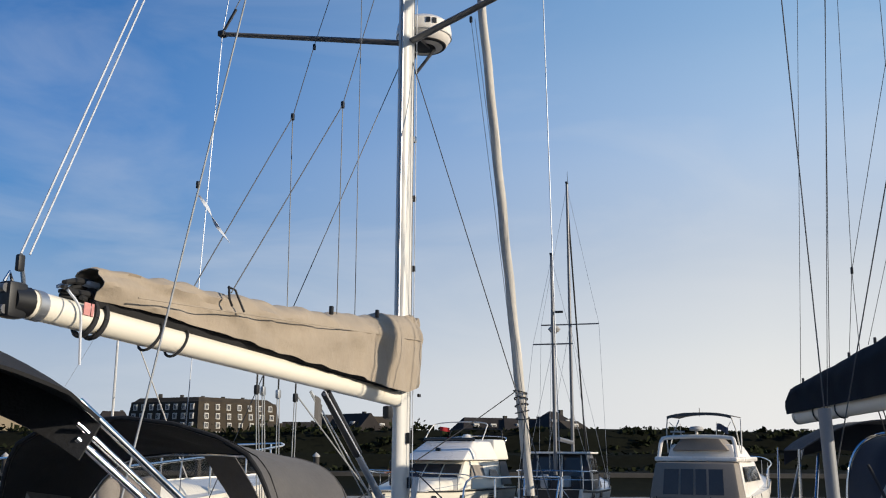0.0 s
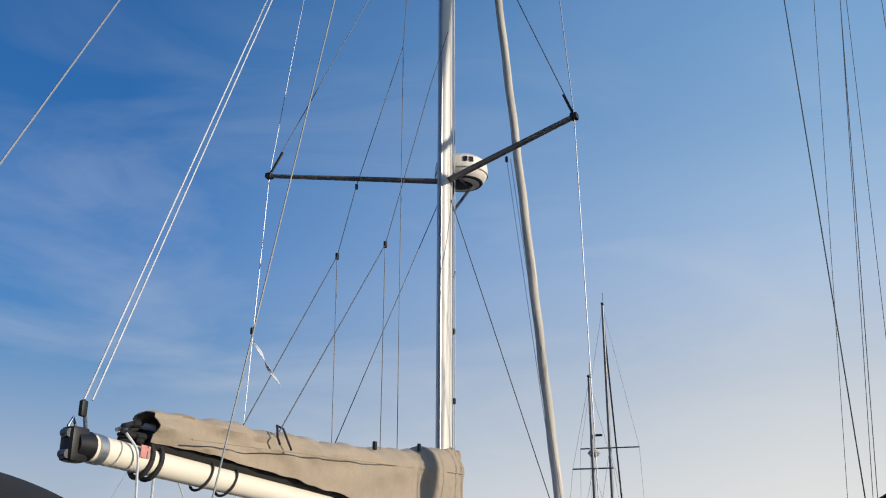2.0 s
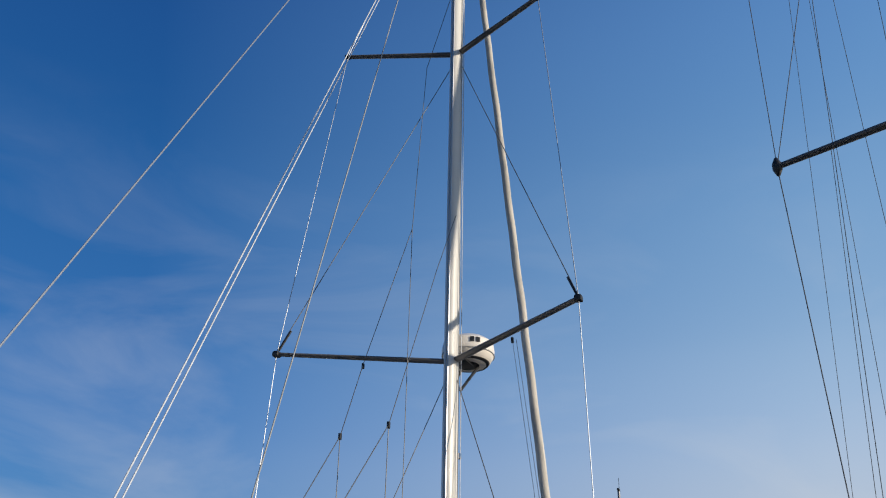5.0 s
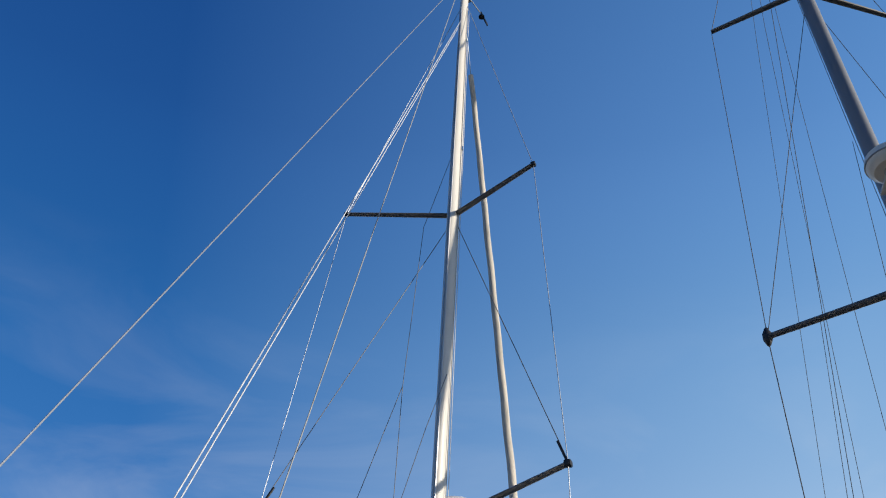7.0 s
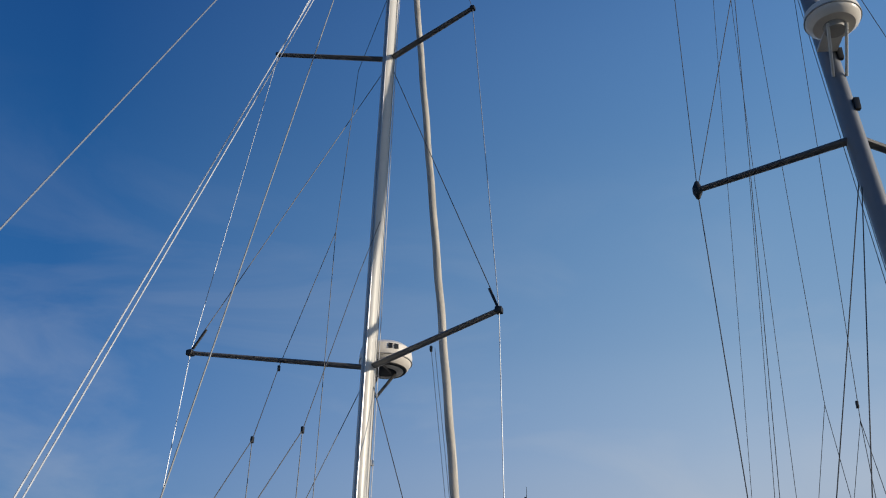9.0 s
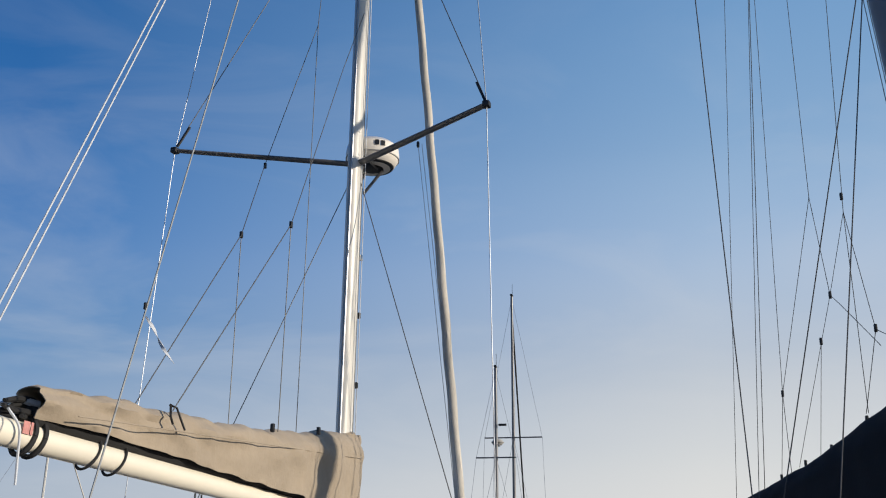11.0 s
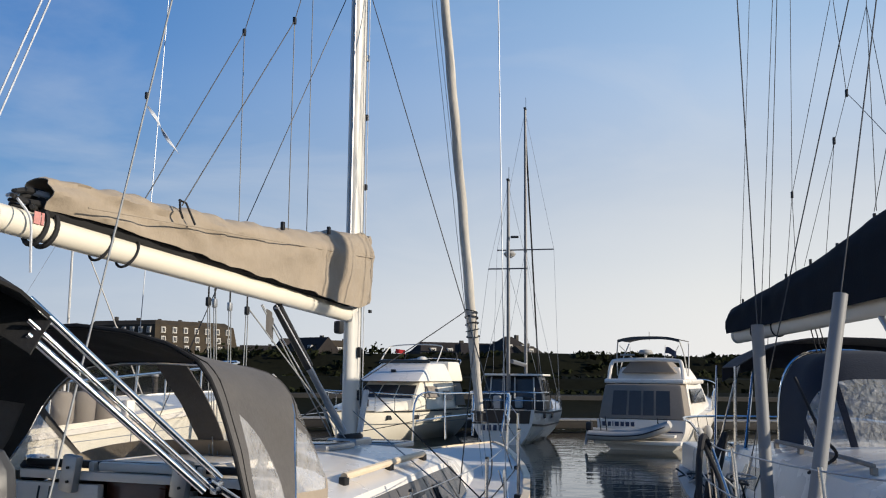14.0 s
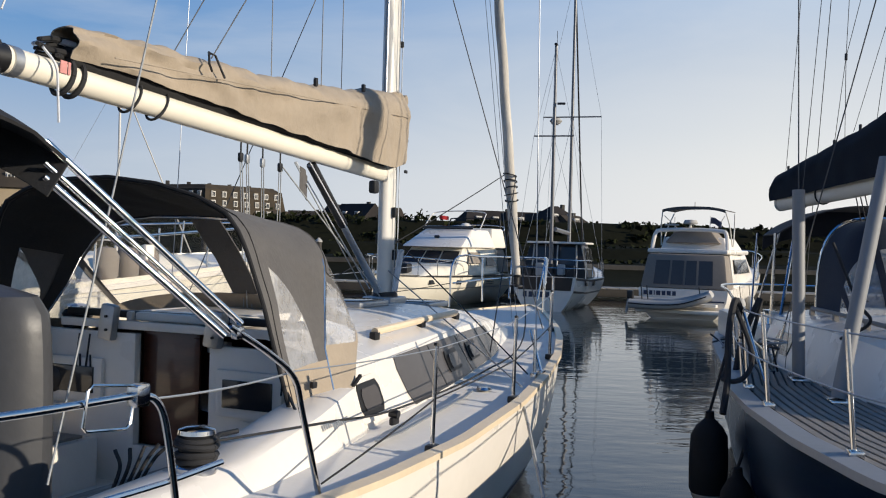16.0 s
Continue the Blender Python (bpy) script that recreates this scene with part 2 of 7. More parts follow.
# ---- mesh helpers ----
def part(name, bm, material, parent=None, label="", smooth=True):
    """Link a bmesh as one mesh object under a thing or a part."""
    me = bpy.data.meshes.new(name)
    bmesh.ops.recalc_face_normals(bm, faces=bm.faces)
    bm.to_mesh(me)
    bm.free()
    if smooth:
        me.shade_smooth()
        me.set_sharp_from_angle(angle=radians(38))
    for m in material if isinstance(material, (list, tuple)) else [material]:
        me.materials.append(m)
    ob = new(name, me)
    if parent is not None:
        ob.parent = parent
    if label:
        tagged(ob, label)
    return ob


def share(name, ob, m, parent):
    """Another object on the mesh of ob, at the pose m."""
    o = new(name, ob.data)
    o.parent, o.matrix_basis = parent, m
    return o


def V(*a):
    return Vector(a)


def loft(bm, rings, closed=True, caps=True):
    vs = [[bm.verts.new(p) for p in r] for r in rings]
    k = len(vs[0])
    for a, b in zip(vs, vs[1:]):
        for i in range(k if closed else k - 1):
            j = (i + 1) % k
            bm.faces.new((a[i], a[j], b[j], b[i]))
    if closed and caps:
        bm.faces.new(vs[0][::-1])
        bm.faces.new(vs[-1])
    return bm


def tube(bm, pts, r, seg=8, r2=None, squash=1.0):
    """A rod through the points, of radius r (to r2)."""
    pts = [Vector(p) for p in pts]
    rings, up = [], None
    for i, p in enumerate(pts):
        d = (pts[min(i + 1, len(pts) - 1)] - pts[max(i - 1, 0)]).normalized()
        if up is None:
            up = Vector((0, 0, 1)) if abs(d.z) < 0.9 else Vector((0, 1, 0))
        a = d.cross(up).normalized()
        up = a.cross(d).normalized()
        rad = r if r2 is None else r + (r2 - r) * i / max(len(pts) - 1, 1)
        rings.append([p + (a * math.cos(t) + up * math.sin(t) * squash) * rad for t in (2 * math.pi * k / seg for k in range(seg))])
    return loft(bm, rings)


def rod(pts, r, seg=8, r2=None, squash=1.0):
    return tube(bmesh.new(), pts, r, seg, r2, squash)


def smooth_path(pts, n=6):
    """Points of a Catmull-Rom curve through pts."""
    pts = [Vector(p) for p in pts]
    q = [pts[0] * 2 - pts[1]] + pts + [pts[-1] * 2 - pts[-2]]
    out = []
    for i in range(1, len(q) - 2):
        for k in range(n):
            t = k / n
            a, b, c, d = q[i - 1], q[i], q[i + 1], q[i + 2]
            out.append(0.5 * (2 * b + (c - a) * t + (2 * a - 5 * b + 4 * c - d) * t * t + (3 * b - a - 3 * c + d) * t ** 3))
    return out + [pts[-1]]


def sag(a, b, drop, n=8):
    a, b = Vector(a), Vector(b)
    return [a.lerp(b, k / n) - Vector((0, 0, drop * 4 * k / n * (1 - k / n))) for k in range(n + 1)]


def box(bm, c, s, bevel=0.0, rot=None, taper=1.0):
    """A block with centre c and size s; taper narrows its top."""
    r = bmesh.ops.create_cube(bm, size=1)
    vs = r["verts"]
    for v in vs:
        k = taper if v.co.z > 0 else 1.0
        v.co = Vector((v.co.x * s[0] * k, v.co.y * s[1] * k, v.co.z * s[2]))
    if bevel:
        es = list({e for v in vs for e in v.link_edges})
        g = bmesh.ops.bevel(bm, geom=es, offset=bevel, segments=2, affect="EDGES", profile=0.6)
        vs = list({v for f in g["faces"] for v in f.verts} | {v for v in vs if v.is_valid})
    m = Matrix.Translation(c) @ (rot or Matrix.Identity(4))
    bmesh.ops.transform(bm, matrix=m, verts=vs)
    return bm


def block(c, s, bevel=0.0, rot=None, taper=1.0):
    return box(bmesh.new(), c, s, bevel, rot, taper)


def sheet(fn, nu, nv, thick=0.0):
    """A curved sheet: fn(u, v) for u, v in 0..1; thick gives it two sides."""
    bm = bmesh.new()
    g = [[bm.verts.new(fn(i / nu, j / nv)) for j in range(nv + 1)] for i in range(nu + 1)]
    for i in range(nu):
        for j in range(nv):
            bm.faces.new((g[i][j], g[i + 1][j], g[i + 1][j + 1], g[i][j + 1]))
    if thick:
        bmesh.ops.recalc_face_normals(bm, faces=bm.faces)
        bmesh.ops.solidify(bm, geom=bm.faces[:], thickness=thick)
    return bm


def revolve(profile, seg=20, at=(0, 0, 0)):
    """A turned shape from (radius, z) pairs."""
    at = Vector(at)
    bm = bmesh.new()
    rings = [[at + Vector((r * math.cos(2 * math.pi * k / seg), r * math.sin(2 * math.pi * k / seg), z)) for k in range(seg)] for r, z in profile]
    return loft(bm, rings)


def interp(x, table):
    """Smooth reading of a table of (x, value...) rows."""
    if x <= table[0][0]:
        return table[0][1:]
    for a, b in zip(table, table[1:]):
        if x <= b[0]:
            t = (x - a[0]) / (b[0] - a[0])
            return tuple(p + (q - p) * t for p, q in zip(a[1:], b[1:]))
    return table[-1][1:]


def thing(name, x, y, z, rz, label, category, group=""):
    e = new(name)
    e.empty_display_size = 0.2
    e.matrix_basis = pose(x, y, z, 0, 0, rz)
    return tagged(e, label, category, group)


def bars(parent, name, origin, right, up, widths, height, material, gap=0.35, label=""):
    """Writing as plain bars along a line."""
    o, r, u = Vector(origin), Vector(right), Vector(up)
    nrm = r.cross(u).normalized() * 0.004
    x = 0
    for w in widths:
        bm = bmesh.new()
        c = [o + r * x, o + r * (x + w), o + r * (x + w) + u * height, o + r * x + u * height]
        loft(bm, [[p + nrm * 0.2 for p in c], [p + nrm for p in c]])
        part(name, bm, material, parent, label, smooth=False)
        x += w + gap * height


def flip(p):
    return (-p[0], *p[1:])


# ---- setting: water ----
def make_water():
    bm = bmesh.new()
    n = 24
    xs = [-1500 * (1 - 2 * i / n) for i in range(n + 1)]
    loft(bm, [[(x, y, WATER) for x in xs] for y in (-1500, -300, -60, 0, 30, 60, 120, 400, 1500)], closed=False)
    w = part("water", bm, water_mat(), smooth=False)
    tagged(w, "calm dark blue harbour water with small ripples", "water", kind="structure")


make_water()

# ---- sloop with the taupe sail cover ----
yacht = thing("sailing_yacht", -0.34, 9.4, 0, -math.degrees(0.408),
              "white sailing yacht with taupe sail cover, grey sprayhood and bimini", "sailing yacht")
HULL = [(-7.2, 1.5, 0.86), (-6.4, 1.7, 0.85), (-5.2, 1.92, 0.84), (-4.0, 2.02, 0.84), (-3.0, 2.04, 0.85), (-1.8, 1.98, 0.9),
        (-0.8, 1.86, 0.96), (0.2, 1.67, 1.02), (1.2, 1.4, 1.09), (2.2, 1.07, 1.1), (3.2, 0.68, 1.13), (4.0, 0.34, 1.16), (4.5, 0.05, 1.18)]


def hull_mesh(table, depth, rake=0.1, bulge=3.0, n=12, cut=0.0):
    """A hull lofted from rows of (y, half beam, sheer height); both sides, open on top."""
    bm = bmesh.new()
    y0 = table[0][0]
    rings = []
    ys = [table[0][0] + (table[-1][0] - table[0][0]) * i / 36 for i in range(37)]
    for y in ys:
        hb, zd = interp(y, table)
        side = []
        for k in range(n + 1):
            d = k / n
            x = hb * (1 - d ** bulge)
            yy = y0 + (y - y0) * (1 - rake * d) + cut * d * (1 if y == y0 else 0)
            side.append(Vector((x, yy, zd + (depth - zd) * d)))
        rings.append(side + [Vector((-p.x, p.y, p.z)) for p in side[-2::-1]])
    loft(bm, rings, closed=False)
    bm.verts.ensure_lookup_table()
    k = 2 * n + 1
    bm.faces.new([bm.verts[i] for i in range(k)])
    return bm


def edge_strip(table, inset, w, h, lift=0.0, side=1, y0=None, y1=None, n=60):
    """A rail of square section that follows the deck edge."""
    bm = bmesh.new()
    a, b = (y0 if y0 is not None else table[0][0]), (y1 if y1 is not None else table[-1][0])
    rings = []
    for i in range(n + 1):
        y = a + (b - a) * i / n
        hb, z = interp(y, table)
        x = max(hb - inset, 0.0)
        rings.append([(side * q[0], y, q[1]) for q in ((x, z + lift), (x - w, z + lift), (x - w, z + lift + h), (x, z + lift + h * 0.8))])
    return loft(bm, rings)


def hull_at(table, depth, y, d, rake=0.1, bulge=3.0, out=0.004):
    hb, zd = interp(y, table)
    y0 = table[0][0]
    return Vector((hb * (1 - d ** bulge) + out, y0 + (y - y0) * (1 - rake * d), zd + (depth - zd) * d))


part("hull", hull_mesh(HULL, -0.95), M_GEL, yacht, "white hull with a dark blue stripe")
for s in (1, -1):
    part("toe_rail", edge_strip(HULL, -0.02, 0.07, 0.045, -0.005, s), M_TOE, yacht, "cream toe rail")
    bm = bmesh.new()
    for lo in (0.36, 0.42):
        loft(bm, [[Vector((s * p.x, p.y, p.z)) for p in (hull_at(HULL, -0.95, y, lo), hull_at(HULL, -0.95, y, lo + (0.035 if lo < 0.4 else 0.012)))]
                  for y in (-7.1 + 11.5 * i / 40 for i in range(41))], closed=False)
    part("stripe", bm, M_BLUESTRIPE, yacht, "dark blue hull stripe")

# deck: side decks, foredeck and stern, with the cockpit well left open
CK = [(-7.2, 0.9), (-6.7, 0.95), (-3.06, 1.0)]


def deck_sheet(y0, y1, xin, side):
    def fn(u, v):
        y = y0 + (y1 - y0) * u
        hb, z = interp(y, HULL)
        xi = xin(y)
        hb = max(hb - 0.03, xi)
        x = xi + (hb - xi) * v
        return V(side * x, y, z + 0.05 * (1 - (x / 1.95) ** 2) - 0.03)
    return sheet(fn, 30, 5)


for s in (1, -1):
    part("side_deck", deck_sheet(-7.2, 4.45, lambda y: 0.0 if y > -3.06 or y < -6.75 else 1.08, s), M_DECK, yacht, "white non-slip deck")

# coachroof: y, half width at foot, half width at roof edge, roof edge height, centre height
ROOF = [(-3.06, 1.36, 1.2, 1.24, 1.43), (-2.2, 1.34, 1.16, 1.28, 1.45), (-1.0, 1.25, 1.06, 1.31, 1.46), (0.0, 1.12, 0.94, 1.31, 1.45),
        (1.0, 0.92, 0.73, 1.26, 1.36), (1.8, 0.68, 0.48, 1.18, 1.24), (2.3, 0.4, 0.25, 1.13, 1.14)]


def roof_pt(y, s):
    """A point of the coachroof's section: s -1..1 over the roof, beyond that down the sides to +-2."""
    wb, wt, ze, zc = interp(y, ROOF)
    zd = interp(y, HULL)[1] - 0.02
    q = abs(s)
    sg = 1 if s >= 0 else -1
    if q <= 1:
        return V(sg * wt * q, y, zc - (zc - ze) * q ** 2.4)
    return V(sg * (wt + (wb - wt) * (q - 1)), y, ze + (zd - ze) * (q - 1))


part("coachroof", sheet(lambda u, v: roof_pt(-3.06 + 5.36 * u, -2 + 4 * v), 40, 24), M_GEL, yacht, "white coachroof with low sides")


def side_panel(y0, y1, s0, s1, side, out, round_=0.2, n=6, skew=0.0):
    """A panel on the coachroof's side, standing proud by out and following its curve, with clipped corners."""
    def fn(u, v):
        c = round_ * max(0.0, 1 - 4 * min(v, 1 - v)) * (1 - abs(2 * u - 1) * 0.0)
        u = c * 0.5 + u * (1 - c)
        p = roof_pt(y0 + (y1 - y0) * u + skew * v, 1 + s0 + (s1 - s0) * v)
        return V(side * (p.x + out), p.y, p.z + out * 0.4)
    return sheet(fn, 14, 8, 0.004 if out < 0.01 else 0.014)


for s in (1, -1):
    wp = part("coachroof_window", side_panel(-2.28, 0.3, 0.12, 0.93, s, 0.006, 0.03, skew=0.1), M_TINTL, yacht, "long smoked window panel")
    for y in (-1.3, -0.7):
        part("opening_port", side_panel(y, y + 0.3, 0.34, 0.74, s, 0.016, 0.15), M_BLACK, wp, "dark framed opening port")
        part("port_glass", side_panel(y + 0.04, y + 0.26, 0.42, 0.68, s, 0.032, 0.15), M_TINTL, wp)
    for y in (-1.55, -0.85, -0.2):
        part("window_joint", side_panel(y - 0.01, y + 0.01, 0.14, 0.91, s, 0.008, 0.1, skew=0.1), M_BLACK, wp)
    fr = part("port_frame", side_panel(-3.0, -2.6, 0.24, 0.88, s, 0.02, 0.2), M_GEL, yacht, "white frame of a small opening port")
    part("port_gasket", side_panel(-2.96, -2.64, 0.32, 0.8, s, 0.028, 0.2), M_BLACK, fr, "black rubber gasket")
    part("port_glass", side_panel(-2.92, -2.68, 0.4, 0.72, s, 0.034, 0.2), M_TINTL, fr, "grey tinted glass")
    # grab rail on the roof, canvas covered
    pts = [roof_pt(-2.15 + 1.9 * k / 8, 0.86 * s) + V(0, 0, 0.05) for k in range(9)]
    hr = part("grab_rail", rod(pts, 0.028), M_TOE, yacht, "cream covered grab rail")
    for k in (0, 4, 8):
        part("foot", block(pts[k] - V(0, 0, 0.03), (0.05, 0.08, 0.06), 0.01), M_BLACK, hr)

# deck hatches and organisers on the roof
for y, w in ((-0.75, 0.28), (0.75, 0.25)):
    z = roof_pt(y, 0).z
    h = part("deck_hatch", block((0, y, z + 0.02), (w * 2, w * 2, 0.05), 0.02), M_ALU, yacht, "low framed deck hatch")
    part("hatch_glass", block((0, y, z + 0.047), (w * 1.75, w * 1.75, 0.012), 0.004), M_TINT, h)
part("traveller_track", block((0, -2.98, 1.475), (2.0, 0.07, 0.05), 0.01), M_BLACK, yacht, "black mainsheet traveller track")
gr = part("sliding_hatch", block((0, -2.55, 1.47), (0.74, 1.0, 0.06), 0.02), M_GEL, yacht, "white sliding companionway hatch")
for s in (1, -1):
    part("hatch_rail", block((0.42 * s, -2.4, 1.465), (0.05, 1.3, 0.07), 0.015), M_GEL, gr)

# aft bulkhead with the companionway
BY = -3.06


for x0, x1, z0, z1 in ((-1.17, -0.3, 0.3, 1.36), (0.3, 1.12, 0.3, 1.32), (-0.3, 0.3, 0.3, 0.62), (-0.95, 0.95, 1.385, 1.44)):
    part("bulkhead_panel", block(((x0 + x1) / 2, BY - 0.03, (z0 + z1) / 2), (x1 - x0, 0.06, z1 - z0), 0.008), M_GEL, yacht, "white cockpit bulkhead")
part("companionway_door", block((-0.08, BY + 0.05, 1.0), (0.46, 0.02, 0.78), 0.004), M_WOOD, yacht, "varnished dark wooden companionway board")
part("companionway_interior", block((0.0, BY + 0.6, 0.9), (0.9, 0.05, 1.0)), M_WOOD, yacht, "dark wooden saloon interior")
part("interior_instrument", block((0.19, BY + 0.2, 1.28), (0.16, 0.06, 0.08), 0.01), M_ROPE, yacht, "pale gear inside the companionway")
for x in (-0.5, 0.36):
    tp = part("hatch_cheek", block((x, BY - 0.09, 1.43), (0.12, 0.07, 0.24), 0.02, Matrix.Rotation(radians(8), 4, "Y")), M_ALU, yacht, "aluminium bracket beside the companionway")
    for dz in (-0.04, 0.05):
        part("bolt", rod([(x + 0.01, BY - 0.12, 1.42 + dz), (x + 0.01, BY - 0.14, 1.42 + dz)], 0.009), M_BLACK, tp)
for x, zz in ((0.62, 1.03), (-0.8, 1.03)):
    pf = part("cockpit_port", block((x, BY - 0.075, zz), (0.5, 0.04, 0.3), 0.018), M_GEL, yacht, "small opening port in the bulkhead")
    part("port_glass", block((x, BY - 0.1, zz), (0.37, 0.014, 0.18), 0.006), M_TINT, pf)
ins = part("compass", revolve([(0.001, 0.0), (0.09, 0.0), (0.1, 0.03), (0.06, 0.05), (0.001, 0.055)]), M_BLACK, yacht, "round black bulkhead instrument")
ins.matrix_basis = pose(-0.98, BY - 0.07, 1.02, 90, 0, 0)

# cockpit well, seats and coamings
def coaming(side):
    rows = [(-3.0, 1.02, 1.4, 1.14), (-3.6, 1.08, 1.5, 1.06), (-4.4, 1.17, 1.56, 0.955), (-5.4, 1.19, 1.55, 0.92), (-6.5, 1.12, 1.4, 0.91)]
    bm = bmesh.new()
    rings = []
    for y, xi, xo, zt in rows:
        zd = interp(y, HULL)[1]
        c = [(xi, 0.3), (xi, zt - 0.02), (xi + 0.03, zt), (xo - 0.16, zt), (xo - 0.1, zt - 0.02), (xo, zd - 0.03), (xo, 0.3)]
        rings.append([(side * x, y, z) for x, z in c])
    return loft(bm, rings)


for s in (1, -1):
    part("coaming", coaming(s), M_GEL, yacht, "white cockpit coaming")
    seat = part("cockpit_seat", block((0.81 * s, -4.7, 0.5), (0.68, 2.9, 0.36), 0.03), M_GEL, yacht, "cockpit seat with teak slats")
    for k in range(10):
        part("slat", block(((0.54 + 0.056 * k) * s, -4.7, 0.69), (0.048, 2.7, 0.02), 0.004), M_TEAK, seat)
part("cockpit_sole", block((0, -4.9, 0.33), (1.7, 3.7, 0.06)), M_DECK, yacht, "white cockpit sole")
part("transom_wall", block((0, -6.78, 0.62), (1.8, 0.08, 0.6), 0.02), M_GEL, yacht, "white wall behind the cockpit")


def winch(at, rope):
    x, y, z = at
    w = part("winch", revolve([(0.001, 0), (0.095, 0), (0.098, 0.03), (0.08, 0.045), (0.064, 0.07), (0.06, 0.14), (0.08, 0.17), (0.088, 0.18), (0.085, 0.2),
                               (0.05, 0.212), (0.001, 0.215)], 24, at), M_STEEL, yacht, "chrome sheet winch wound with black rope")
    for k in range(5 if rope else 0):
        ring = [(x + (0.083 + 0.012 * math.sin(2.4 * k)) * math.cos(a), y + (0.083 + 0.012 * math.sin(2.4 * k)) * math.sin(a), z + 0.06 + 0.024 * k + 0.008 * math.cos(a + k)) for a in (2 * math.pi * i / 20 for i in range(21))]
        part("rope_turn", rod(ring, 0.015, 6), M_ROPEK, w, "black rope turn")
    return w


winch((1.345, -4.62, 0.935), True)
winch((-1.345, -4.62, 0.935), True)
winch((-1.06, -2.85, 1.3), True)
part("winch_handle", rod([(1.26, -4.4, 1.0), (1.2, -4.25, 1.03), (1.22, -4.12, 1.03)], 0.014), M_BLACK, yacht, "black winch handle")
for s in (1, -1):
    tr = part("genoa_track", edge_strip(HULL, 0.42, 0.022, 0.012, 0.02, s, -3.3, -1.6), M_ALU, yacht, "low aluminium genoa track")
    car = part("genoa_car", block((1.5 * s, -2.85, 0.91), (0.035, 0.09, 0.05), 0.014), M_BLACK, yacht, "black sheet car on the track")
    part("roller", rod([(1.47 * s, -2.85, 0.955), (1.53 * s, -2.85, 0.95)], 0.026, 14), M_BLACK, car)
sheet_pts = [(1.35, -4.55, 1.06), (1.47, -3.6, 1.02), (1.5, -2.85, 0.98), (1.45, -1.2, 1.02), (1.2, 0.6, 1.15), (0.3, 3.2, 1.8)]
part("genoa_sheet", rod(smooth_path(sheet_pts), 0.007, 6), M_ROPEK, yacht, "black genoa sheet")
bars(yacht, "maker_lettering", (1.505, -3.62, 0.985), (-0.12, 0.98, 0.02), (-0.45, -0.05, 0.88), [0.022, 0.018, 0.022, 0.02, 0.018, 0.02, 0.022, 0.022], 0.034, M_ALU, 0.25, "small grey letters")
for y in (-0.1, 0.9):
    part("deck_fitting", revolve([(0.001, 0), (0.06, 0), (0.05, 0.018), (0.001, 0.02)], 16, (1.55 if y < 0.5 else 1.2, y - 1.3, 0.925)), M_STEEL, yacht)

